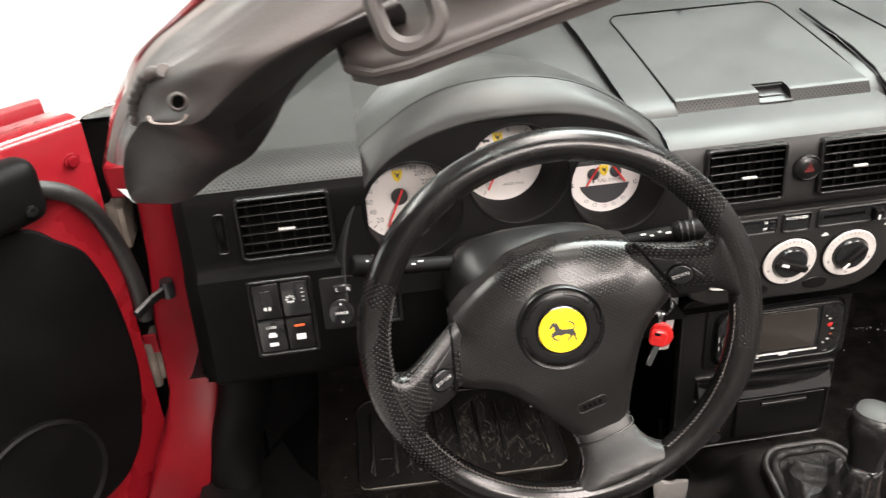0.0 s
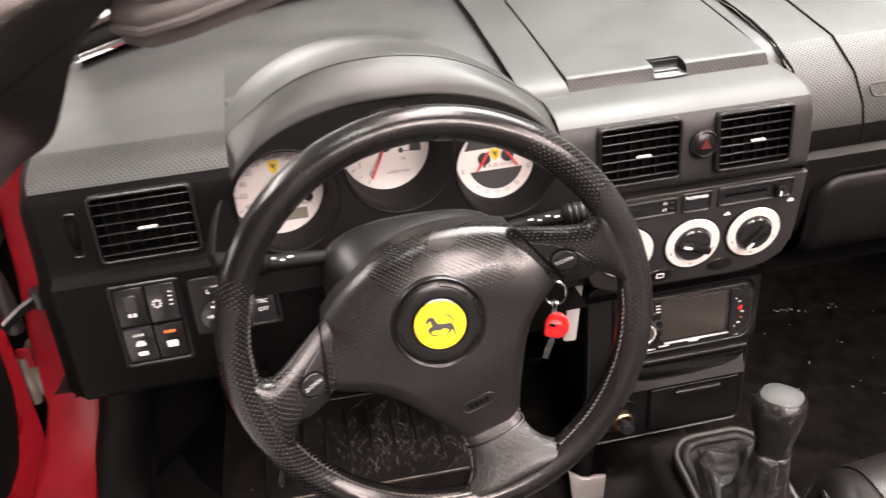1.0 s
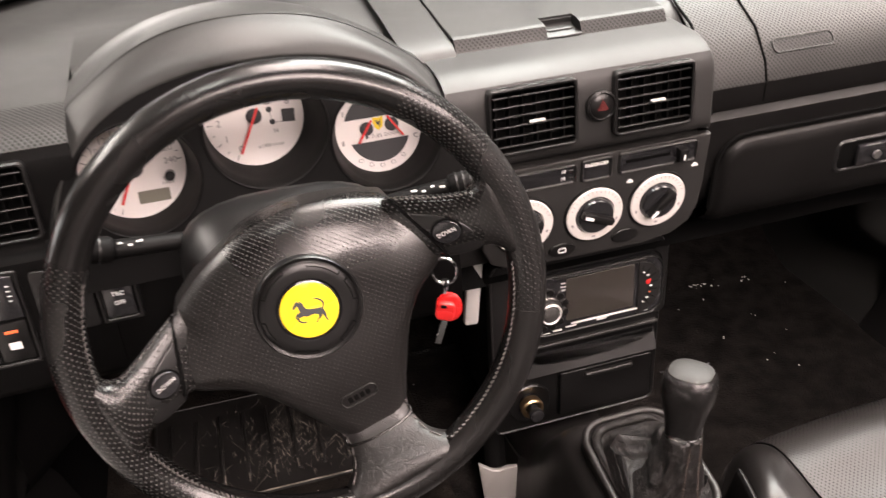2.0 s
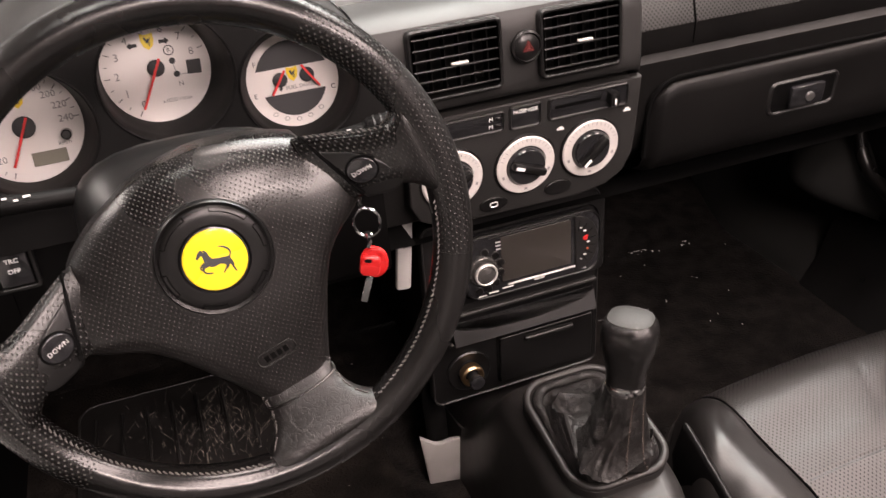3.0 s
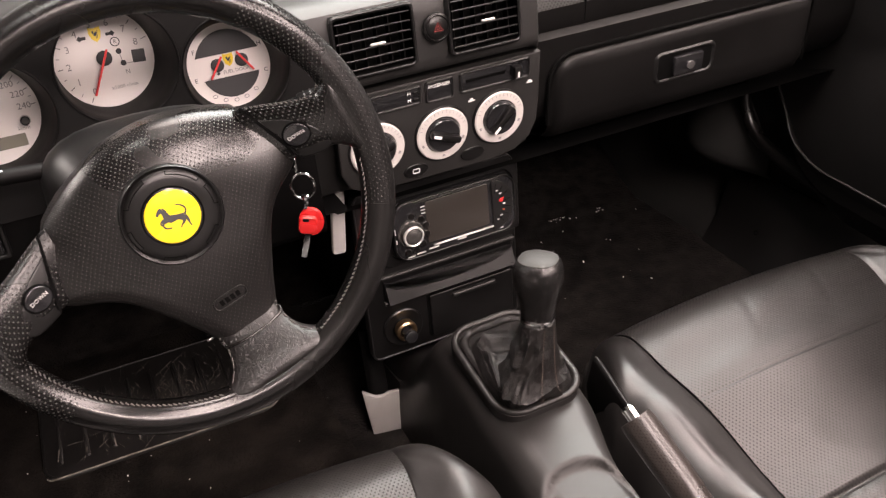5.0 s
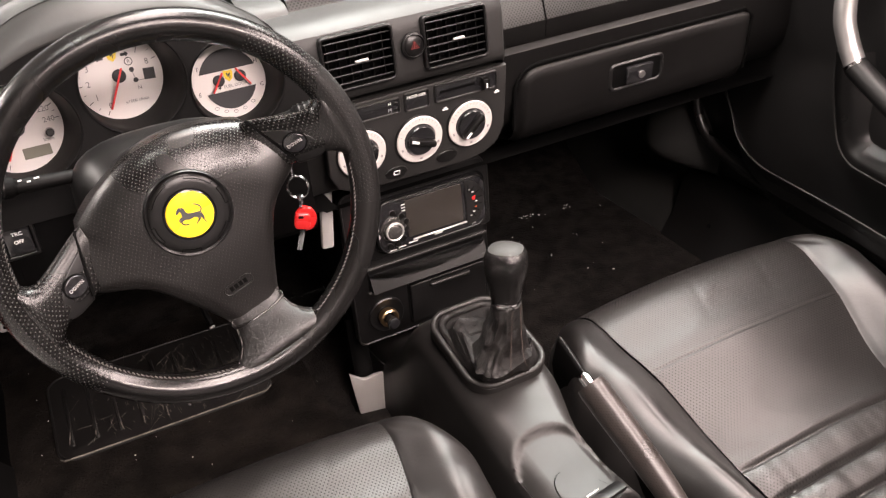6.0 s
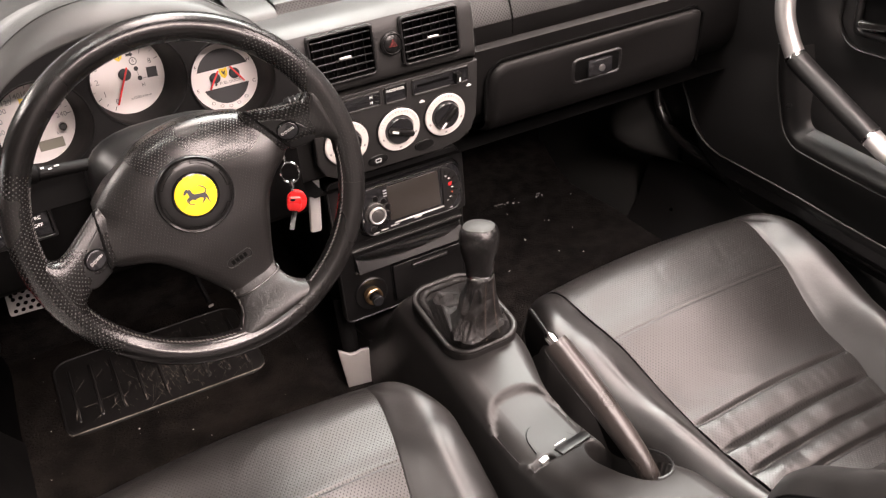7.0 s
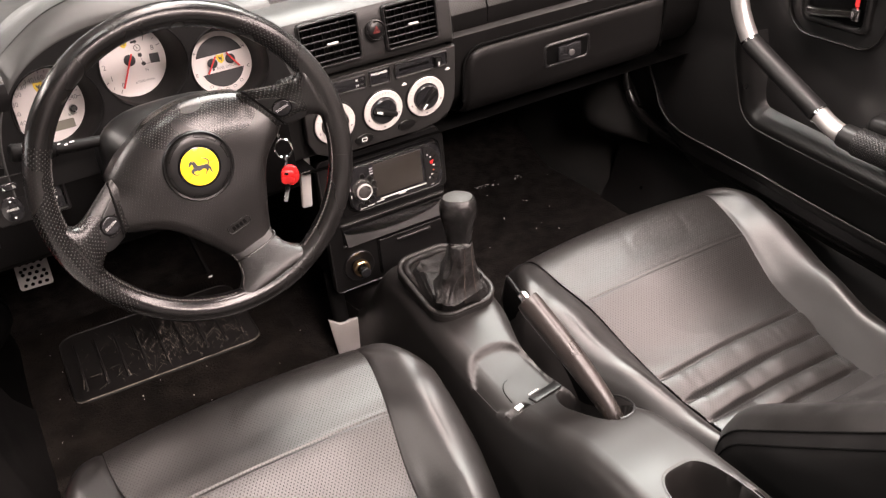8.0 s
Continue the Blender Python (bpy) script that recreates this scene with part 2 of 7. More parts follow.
def loft(rings, closed=True, caps=(False, False), bm=None):
    """Quads between rings of equally many points, with a UV map in metres."""
    bm = bm or bmesh.new()
    uv = bm.loops.layers.uv.verify()
    rows = [[bm.verts.new(p) for p in ring] for ring in rings]
    n = len(rings[0])
    along = [0.0]
    for a, b in zip(rings, rings[1:]):
        along.append(along[-1] + sum((Vector(p) - Vector(q)).length for p, q in zip(a, b)) / n)
    mid = rings[len(rings) // 2]
    around = [0.0]
    for k in range(n):
        around.append(around[-1] + (Vector(mid[(k + 1) % n]) - Vector(mid[k])).length)
    for i in range(len(rows) - 1):
        for k in range(n if closed else n - 1):
            j = (k + 1) % n
            f = bm.faces.new((rows[i][k], rows[i][j], rows[i + 1][j], rows[i + 1][k]))
            for loop, c in zip(f.loops, ((along[i], around[k]), (along[i], around[k + 1]), (along[i + 1], around[k + 1]), (along[i + 1], around[k]))):
                loop[uv].uv = c
    if caps[0]:
        bm.faces.new(rows[0][::-1])
    if caps[1]:
        bm.faces.new(rows[-1])
    return bm


def at_z(outline, z, k=1.0):
    return [(x * k, y * k, z) for x, y in outline]


def inset(outline, d):
    """The outline moved inwards by d (for convex-ish outlines, counter-clockwise)."""
    n, out = len(outline), []
    for k in range(n):
        a, b, c = Vector(outline[k - 1]), Vector(outline[k]), Vector(outline[(k + 1) % n])
        e = (b - a).normalized() + (c - b).normalized()
        e = e.normalized() if e.length > 1e-9 else (c - b).normalized()
        out.append((b.x - e.y * d, b.y + e.x * d))
    return out


def plate(outline, depth, bevel=0.0015, base=0.0, bm=None):
    """A plate with rounded front edges, from z = base to base + depth."""
    rings = [at_z(outline, base), at_z(outline, base + depth - bevel)]
    for k in (1, 2, 3):
        a = radians(30 * k)
        rings.append(at_z(inset(outline, bevel * (1 - math.cos(a))), base + depth - bevel + bevel * math.sin(a)))
    return loft(rings, True, (True, True), bm)


def frame_ring(outer, inner, front, back, bevel=0.0015, bm=None):
    """A frame between two outlines of equally many points."""
    return loft([at_z(outer, back), at_z(outer, front - bevel), at_z(inset(outer, bevel), front), at_z(inset(inner, -bevel), front), at_z(inner, front - bevel), at_z(inner, back)], True, (False, False), bm)


def lathe(profile, n=32, bm=None, caps=(True, True)):
    return loft([at_z(circle(max(r, 1e-5), n), z) for r, z in profile], True, caps, bm)


def box(w, d, h, bevel=0.003, seg=2, centre=(0, 0, 0), bm=None):
    bm = bm or bmesh.new()
    made = bmesh.ops.create_cube(bm, size=1, matrix=Matrix.Translation(centre) @ Matrix.Diagonal((w, d, h, 1)))
    if bevel:
        edges = list({e for v in made["verts"] for e in v.link_edges})
        bmesh.ops.bevel(bm, geom=edges, offset=min(bevel, w / 2.1, d / 2.1, h / 2.1), segments=seg, affect="EDGES", profile=0.5)
    return bm


def spline(points, steps=6):
    """A smooth curve through the points (Catmull-Rom)."""
    pts = [Vector(p) for p in points]
    pts = [pts[0] * 2 - pts[1]] + pts + [pts[-1] * 2 - pts[-2]]
    out = []
    for i in range(1, len(pts) - 2):
        a, b, c, d = pts[i - 1:i + 3]
        for k in range(steps):
            t = k / steps
            out.append(0.5 * (2 * b + (c - a) * t + (2 * a - 5 * b + 4 * c - d) * t * t + (3 * b - a - 3 * c + d) * t ** 3))
    return out + [pts[-2]]


def tube(points, radius, n=12, flat=1.0, caps=True, bm=None, up=(0, 0, 1)):
    """A tube along points; radius is a number or a function of 0..1; flat squeezes it along its own up."""
    pts = [Vector(p) for p in points]
    rings = []
    for i, p in enumerate(pts):
        way = (pts[min(i + 1, len(pts) - 1)] - pts[max(i - 1, 0)]).normalized()
        side = way.cross(Vector(up))
        side = side.normalized() if side.length > 1e-4 else Vector((1, 0, 0))
        top = side.cross(way).normalized()
        r = radius(i / (len(pts) - 1)) if callable(radius) else radius
        rings.append([p + side * (r * math.cos(2 * math.pi * k / n)) + top * (r * flat * math.sin(2 * math.pi * k / n)) for k in range(n)])
    return loft(rings, True, (caps, caps), bm)


def letters(bm, body, size, m, depth=0.0002, spacing=1.0):
    """Adds flat writing, centred on the frame m, to a bmesh."""
    curve = bpy.data.curves.new("letters", "FONT")
    curve.body, curve.size, curve.extrude, curve.align_x, curve.align_y = body, size, depth, "CENTER", "CENTER"
    curve.resolution_u, curve.space_character = 2, spacing
    ob = bpy.data.objects.new("letters", curve)
    scene.collection.objects.link(ob)
    bpy.context.view_layer.update()
    me = bpy.data.meshes.new_from_object(ob.evaluated_get(bpy.context.evaluated_depsgraph_get()))
    me.transform(m)
    bm.from_mesh(me)
    bpy.data.objects.remove(ob)
    bpy.data.curves.remove(curve)
    bpy.data.meshes.remove(me)
    return bm


def bar(bm, w, h, m, depth=0.0003):
    bmesh.ops.create_cube(bm, size=1, matrix=m @ Matrix.Diagonal((w, h, depth, 1)))
    return bm


def flat(x, y, z=0.0, turn=0.0):
    return pose(x, y, z, 0, 0, turn)


def smooth(a, b, x):
    t = max(0.0, min(1.0, (x - a) / (b - a)))
    return t * t * (3 - 2 * t)


CX = 0.324          # the car's centre line
FLOOR = 0.205       # carpet level

# ---- the workshop ----
def room_box(name, w, d, h, centre, material, label, category):
    ob = new(name, mesh_of(name, box(w, d, h, 0, 1, centre), material))
    return tagged(ob, label, category, kind="structure")


room_box("ground", 12, 12, 0.1, (0, 1, -0.05), CONCRETE, "pale smooth workshop floor under the car", "floor")
room_box("ceiling", 12, 12, 0.1, (0, 1, 3.05), PLASTER, "grey painted workshop ceiling", "ceiling")
for name, w, h, x, z in (("wall_north", 6.1, 3, 2.95, 1.5), ("wall_north_far", 3.3, 3, -4.35, 1.5), ("wall_north_lintel", 2.6, 1.0, -1.4, 2.5), ("wall_north_breast", 2.6, 0.7, -1.4, 0.35)):
    room_box(name, w, 0.12, h, (x, 7.06, z), PLASTER, "grey plastered workshop wall round the window", "wall")
room_box("wall_south", 12, 0.12, 3, (0, -5.06, 1.5), PLASTER, "grey plastered workshop wall", "wall")
room_box("wall_east", 0.12, 12, 3, (6.06, 1, 1.5), PLASTER, "grey plastered workshop wall", "wall")
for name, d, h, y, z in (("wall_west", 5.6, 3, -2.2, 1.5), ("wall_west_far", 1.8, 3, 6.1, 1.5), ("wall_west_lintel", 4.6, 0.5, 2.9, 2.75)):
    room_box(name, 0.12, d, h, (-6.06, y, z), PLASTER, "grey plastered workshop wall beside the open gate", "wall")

def steps(a, b, n):
    return [a + (b - a) * k / n for k in range(n + 1)]


# ---- the car's shell ----
shell = thing("roadster", "red roadster body shell with an open cabin", "car")


def base_y(x):
    """Where the windscreen meets the dashboard."""
    return 0.78 - 0.864 * abs(x - CX) ** 2.79


def head_y(x):
    """Where the windscreen meets its top rail."""
    return -0.09 - 0.30 * abs(x - CX) ** 2


def rail_z(x):
    return 1.20 - 0.35 * abs(x - CX) ** 2


# cabin floor pan with side sills, footwell bulkhead and tunnel sides
bm = box(1.36, 2.2, 0.03, 0, 1, (CX, -0.1, FLOOR - 0.016))
part("floor_carpet", bm, CARPET, shell, "black carpet with dust and crumbs")
part("rear_bulkhead", loft([[(x, -0.62, FLOOR), (x, -0.80, 0.5), (x, -0.92, 0.78), (x, -0.96, 0.86), (x, -1.6, 0.88)] for x in (-0.36, CX, 1.0)], False), CARPET, shell, "black carpeted rear bulkhead")
part("rear_deck", loft([[(x, -0.95, 0.862), (x, -1.25, 0.90), (x, -1.7, 0.86), (x, -2.1, 0.80), (x, -2.14, 0.40)] for x in (-0.52, -0.3, CX, 0.95, 1.16)], False), RED, shell, "red rear deck")
bulk = [[(x, 0.62 + 0.0 * x, FLOOR), (x, 0.80, FLOOR + 0.03), (x, 0.92, FLOOR + 0.16), (x, 0.98, FLOOR + 0.45), (x, 0.98, 0.85)] for x in (-0.36, CX, 1.0)]
part("footwell_bulkhead", loft(bulk, False), CARPET, shell)


def sill(side):
    """Sill and kick panel on one side: side is -1 or 1."""
    x0 = CX + side * 0.66
    prof = [(-0.06, FLOOR), (-0.03, 0.25), (-0.015, 0.30), (0.01, 0.345), (0.05, 0.355), (0.09, 0.35), (0.11, 0.30), (0.13, 0.14)]
    ring = [[(x0 + side * dx, y, z) for dx, z in prof] for y in (-1.2, -0.6, 0.0, 0.3, 0.42)]
    return loft(ring, False)


part("sill", sill(1), PLASTIC, shell)
part("sill", sill(-1), PLASTIC, shell)
for side in (-1, 1):
    x0 = CX + side * 0.675
    rings = []
    for y in steps(0.34, 0.98, 26):
        ring = []
        for z in steps(FLOOR, 0.80, 44):
            swell = smooth(0.56, 0.38, z) * smooth(0.335, 0.356 + 0.05 * smooth(0.36, 0.5, y), z) * math.exp(-((y - 0.45) / 0.085) ** 2)
            ring.append((x0 - side * (0.095 * swell + 0.02 * smooth(0.4, 0.98, y) + 0.07 * smooth(0.31, 0.20, z) * smooth(0.92, 0.60, y)), y, z))
        rings.append(ring)
    # right panel's lighter DASH stands for its highlight, left panel's MATT for shade
    part("kick_panel", loft(rings, False), DASH if side > 0 else MATT, shell, "moulded kick panel toned for light and shade", sharp=70)

# both side trims take MATT, with the footwell's shade in its colour
trim_way = [(-0.342 - 0.036 * smooth(0.52, 0.36, z), 0.325 - 0.05 * smooth(0.42, 0.24, z), z) for z in steps(0.60, 0.21, 16)]
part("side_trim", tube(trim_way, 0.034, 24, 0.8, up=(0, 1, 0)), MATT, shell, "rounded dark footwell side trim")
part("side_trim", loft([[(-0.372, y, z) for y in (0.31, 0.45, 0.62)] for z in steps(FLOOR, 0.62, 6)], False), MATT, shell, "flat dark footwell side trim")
# red front door post beside the dashboard
post = []
for z, xa, xb in ((0.80, -0.446, -0.397), (0.73, -0.444, -0.400), (0.64, -0.450, -0.402), (0.56, -0.461, -0.386), (0.52, -0.460, -0.380), (0.47, -0.453, -0.386), (0.43, -0.462, -0.394), (0.39, -0.482, -0.404), (0.345, -0.500, -0.414), (0.30, -0.515, -0.420), (0.22, -0.532, -0.430), (0.10, -0.55, -0.445)):
    y = 0.402 - 0.104 * smooth(0.56, 0.36, z)
    post.append([(xa, y + 0.10, z), (xa, y + 0.010, z), (xa + 0.003, y + 0.003, z), (xa + 0.010, y, z), (xb - 0.010, y, z), (xb - 0.003, y + 0.003, z), (xb, y + 0.010, z), (xb, y + 0.10, z)])
part("door_post", loft(post, False), RED_IN, shell, "red painted door post")
part("inner_jamb", box(0.20, 0.02, 0.75, 0.003, 1, (-0.50, 0.475, 0.45)), DARK, shell)
# outer wing and bonnet
wing = []
for k in range(15):
    y = 0.445 + 1.28 * k / 14
    fall = 0.36 * max(0.0, y - 0.50) + 0.02 * max(0.0, y - 0.50) ** 2
    wing.append([(-0.50 - 0.03 * math.sin(k / 14 * 3), y, 0.22), (-0.535, y, 0.50), (-0.53, y, 0.74 - fall), (-0.518, y, 0.812 - fall), (-0.49, y, 0.842 - fall), (-0.455, y, 0.852 - fall), (-0.41, y, 0.853 - fall)])
part("front_wing", loft(wing, False), RED, shell)
hood = []
for k in range(17):
    x = -0.44 + 1.53 * k / 16
    y0 = max(0.50, base_y(x)) + 0.03
    hood.append([(x, y0 + 0.13 * j, 0.846 - 0.30 * max(0.0, y0 + 0.13 * j - 0.50) + 0.09 * max(0.0, 1 - ((x - CX) / 0.72) ** 2) * min(1.0, j / 2) - 0.02 * (j / 8) ** 2) for j in range(9)])
part("bonnet", loft(hood, False), RED, shell)
part("scuttle", loft([[(x, base_y(x) + 0.005, 0.862), (x, base_y(x) + 0.05, 0.872), (x, base_y(x) + 0.10, 0.855)] for x in [-0.36 + 0.085 * k for k in range(17)]], False), GLOSS, shell)

# ---- windscreen: glass, black border, top rail, pillars ----
screen = thing("windscreen", "raked windscreen with dark cloth trim on its frame", "windscreen")
cols = [-0.33 + 1.308 * k / 24 for k in range(25)]
glass = part("glass", loft([[(x + (CX - x) * 0.16 * v, base_y(x) * (1 - v) + head_y(x) * v, 0.862 * (1 - v) + rail_z(x) * v + 0.02 * math.sin(math.pi * v)) for v in [j / 8 for j in range(9)]] for x in cols], False), GLASS, screen)
glass.visible_shadow = False
part("glass_border", loft([[(x + (CX - x) * 0.16 * v, base_y(x) * (1 - v) + head_y(x) * v - 0.002, 0.858 * (1 - v) + rail_z(x) * v + 0.02 * math.sin(math.pi * v)) for v in (0, 0.02, 0.05)] for x in cols], False), GLOSS, screen)


def far_pillar():
    mid = spline([(2 * CX - x, y, z) for x, y, z in ((-0.385, 0.34, 0.785), (-0.362, 0.25, 0.83), (-0.322, 0.10, 0.91), (-0.272, -0.06, 0.995), (-0.226, -0.16, 1.062), (-0.16, -0.18, 1.118), (-0.06, -0.16, 1.152))], 10)
    pil = part("pillar_trim", tube(mid, lambda t: 0.028 + 0.013 * smooth(0.35, 0.7, t) - 0.013 * smooth(0.72, 1.0, t), 32, 0.75, True, up=(0, 0.5, 1)), CLOTH, screen, "dark grey cloth-covered pillar trim")
    part("pillar_skin", tube([p + Vector((0.027, 0.028, 0.004)) for p in mid], 0.010, 10, 0.8), RED, pil)


far_pillar()
# the near pillar: lines that run down from the rail to the foot, outside to inside
RED_LINE = [(-0.248, -0.080, 1.095), (-0.272, -0.060, 1.075), (-0.296, -0.020, 1.053), (-0.320, 0.030, 1.028), (-0.347, 0.100, 0.992), (-0.382, 0.180, 0.943), (-0.420, 0.270, 0.876), (-0.441, 0.320, 0.836)]
CREAM_LINE = [(-0.238, -0.085, 1.095), (-0.269, -0.065, 1.073), (-0.293, -0.025, 1.052), (-0.319, 0.030, 1.022), (-0.348, 0.100, 0.982), (-0.383, 0.180, 0.931), (-0.420, 0.270, 0.869), (-0.441, 0.320, 0.832)]
CLOTH_LINE = [(-0.222, -0.110, 1.101), (-0.252, -0.100, 1.084), (-0.277, -0.080, 1.065), (-0.302, -0.040, 1.038), (-0.330, 0.030, 0.997), (-0.359, 0.110, 0.949), (-0.394, 0.200, 0.895), (-0.423, 0.280, 0.842)]
FOLD_LINE = [(-0.195, -0.170, 1.111), (-0.226, -0.175, 1.094), (-0.247, -0.180, 1.084), (-0.263, -0.172, 1.076), (-0.276, -0.158, 1.068), (-0.288, -0.135, 1.051), (-0.295, -0.118, 1.036), (-0.296, -0.112, 1.028)]
ROLL_LINE = [(-0.140, -0.190, 1.107), (-0.167, -0.200, 1.099), (-0.192, -0.205, 1.091), (-0.214, -0.205, 1.080), (-0.233, -0.200, 1.065), (-0.245, -0.195, 1.055), (-0.261, -0.178, 1.047), (-0.289, -0.125, 1.032)]
HEEL_LINE = [(-0.297, -0.100, 1.038), (-0.297, -0.105, 1.025), (-0.311, -0.090, 1.006), (-0.323, -0.065, 0.981), (-0.332, -0.040, 0.954)]
INNER_LINE = [(-0.133, -0.175, 1.088), (-0.164, -0.165, 1.079), (-0.185, -0.150, 1.063), (-0.202, -0.130, 1.041), (-0.216, -0.110, 1.015), (-0.236, -0.080, 0.984), (-0.262, -0.060, 0.964), (-0.298, -0.030, 0.933), (-0.334, -0.020, 0.932)]
OUT = Vector((0.22, -0.92, 0.33))       # away from the pillar, towards the seats


def sheet(a, b, bulge, waves=0.0, n=14, steps_along=8):
    """Cloth stretched between two lines, swelling out between them."""
    rows = []
    a, b = spline(a, steps_along), spline(b, steps_along)
    for i in range(41):
        p, q = a[round(i * (len(a) - 1) / 40)], b[round(i * (len(b) - 1) / 40)]
        row = []
        for j in range(n + 1):
            u = j / n
            c = p.lerp(q, u)
            row.append(c + OUT * (bulge * math.sin(math.pi * u) ** 0.8 + waves * noise.noise(Vector((3.0 * u, 0.10 * i, bulge * 90))) * math.sin(math.pi * u)))
        rows.append(row)
    return loft(rows, False)


def behind(line, way):
    return [Vector(p) + Vector(way) for p in line]


near = part("pillar_trim", sheet(FOLD_LINE, ROLL_LINE, 0.013, 0.006), CLOTH, screen, "brown-grey cloth pillar trim in a long soft roll", sharp=80)
part("upper_trim", sheet(CLOTH_LINE[:6], FOLD_LINE[:6], 0.005, 0.005), CLOTH, near, "loose cloth panel beside the roll", sharp=80)
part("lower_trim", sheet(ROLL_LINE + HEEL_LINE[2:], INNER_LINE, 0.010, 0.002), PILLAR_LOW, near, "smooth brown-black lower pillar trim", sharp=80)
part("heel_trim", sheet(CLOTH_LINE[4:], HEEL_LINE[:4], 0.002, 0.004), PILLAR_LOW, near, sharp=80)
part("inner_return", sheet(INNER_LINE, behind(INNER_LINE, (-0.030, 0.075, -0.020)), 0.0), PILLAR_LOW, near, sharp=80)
part("edge_strip", sheet(CREAM_LINE, CLOTH_LINE, 0.004, 0.002), PALE, near, "pale frayed edge strip", sharp=80)
part("pillar_skin", sheet(RED_LINE, CREAM_LINE, 0.004), RED, near, "red painted outer pillar", sharp=80)
part("skin_return", sheet(behind(RED_LINE, (-0.022, 0.050, -0.040)), RED_LINE, 0.0), RED, near, sharp=80)
top = [(-0.12 + 0.888 * k / 16, head_y(-0.12 + 0.888 * k / 16) - 0.02, rail_z(-0.12 + 0.888 * k / 16) + 0.005) for k in range(17)]
part("top_rail", tube(top, 0.032, 16, 0.6), CLOTH, screen, "dark trimmed windscreen top rail")
# the latch socket at the corner, with its hole and folded cloth flap
SOCKET = (-0.2525, -0.205, 1.0695)
sock = thing("roof_latch_socket", "torn cloth latch socket with a dark hole at the windscreen corner", "latch")
hole = look(SOCKET, (-0.171, -0.645, 1.22)) @ pose(0, 0, 0, 0, 180, 0)
part("eyelet", lathe([(0.0052, -0.004), (0.0044, -0.0006), (0.0038, 0.0), (0.0032, -0.0006)], 28, caps=(False, False)), CLOTH, sock, at=hole)
# a closed black disc; the hole's shade is in its colour
part("hole_shade_disc", lathe([(0.0034, -0.006), (0.0034, -0.0008), (0.0005, -0.0007)], 24), VOID, sock, "black disc standing for the shade in a round hole", hole)
LIPS = [hole @ Vector(p) for p in ((-0.0155, -0.0045, -0.001), (-0.0140, -0.0080, 0.001), (-0.0085, -0.0095, 0.001), (-0.0035, -0.0102, 0.0), (0.0005, -0.0092, -0.001), (0.0030, -0.0070, -0.004))]
hem = [p + Vector((0.0016 * noise.noise(p * 150), 0.0, 0.0016 * noise.noise(p * 170 + Vector((4, 0, 0))))) for p in spline([Vector(p) + OUT * 0.004 for p in FOLD_LINE[3:]], 12)]
part("gathered_hem", tube(hem, lambda t: 0.0042 + 0.0010 * math.sin(60 * t) - 0.0016 * t, 12, 0.8), CLOTH, sock, "gathered cloth hem round the socket")
part("torn_lip", tube(spline(LIPS, 6), lambda t: 0.0010 - 0.0004 * t, 8, 0.7), PALE, sock, "pale torn lip")
loop = thing("roof_strap_loop", "brown-grey plastic strap loop on the windscreen rail", "loop")
ring_m = look((-0.138, -0.245, 1.115), (-0.171, -0.645, 1.22)) @ pose(0, 0, 0, 0, 180, -18)
part("ring", frame_ring(rrect(0.034, 0.040, 0.014), rrect(0.018, 0.024, 0.008), 0.007, 0.0, 0.0025), CLOTH, loop, at=ring_m)
visor = thing("sun_visor", "brown-grey leather-look sun visor folded under the windscreen rail", "sun visor")
outline = [(0.0, 0.01), (0.012, -0.004), (0.03, -0.008), (0.40, -0.008), (0.42, 0.0), (0.42, 0.13), (0.40, 0.14), (0.06, 0.14), (0.02, 0.12), (0.0, 0.06)]
vis = plate(outline, 0.016, 0.006)
visor.matrix_basis = pose(-0.163, -0.195, 1.062, 12, -14, 3)
part("pad", vis, CLOTH, visor, "brown-grey padded visor")
part("piping", tube([(x, y, 0.008) for x, y in outline + outline[:1]], 0.0028, 8), CLOTH, visor, "sewn edge piping")
part("hinge_pin", tube([(0.02, 0.128, 0.008), (-0.01, 0.135, 0.012), (-0.03, 0.15, 0.02)], 0.004, 8), PLASTIC, visor)

# ---- open driver's door ----
door = thing("open_driver_door", "red car door swung open with a black inner panel", "car door", pose(-0.470, 0.385, 0, 0, 0, -45))
# door frame: x points into the cabin, -y runs along the door
outer = []
for k in range(19):
    y = -0.006 - 1.05 * k / 18
    zt = 0.866 + 0.012 * math.sin(3 * k / 18)
    outer.append([(0.0, y, 0.30), (-0.105, y, 0.32), (-0.13, y, 0.55), (-0.118, y, 0.75), (-0.094, y, zt - 0.006), (-0.087, y, zt + 0.006), (-0.080, y, zt + 0.006), (-0.077, y, zt - 0.002), (-0.077, y, zt - 0.03), (-0.050, y, zt - 0.03), (-0.048, y, zt - 0.004), (-0.044, y, zt), (-0.010, y, zt - 0.002), (-0.004, y, zt - 0.005), (0.0, y, zt - 0.012)])
part("door_skin", loft(outer, True, (True, True)), RED, door, sharp=50)
# the slot's shade is a black strip laid in the groove
part("slot_shade_strip", box(0.026, 1.02, 0.004, 0, 1, (-0.0635, -0.53, 0.842)), DARK, door, "black strip standing for the shade in the window slot")
INSIDE = Matrix(((0, 0, 1, 0), (1, 0, 0, 0), (0, 1, 0, 0), (0, 0, 0, 1)))
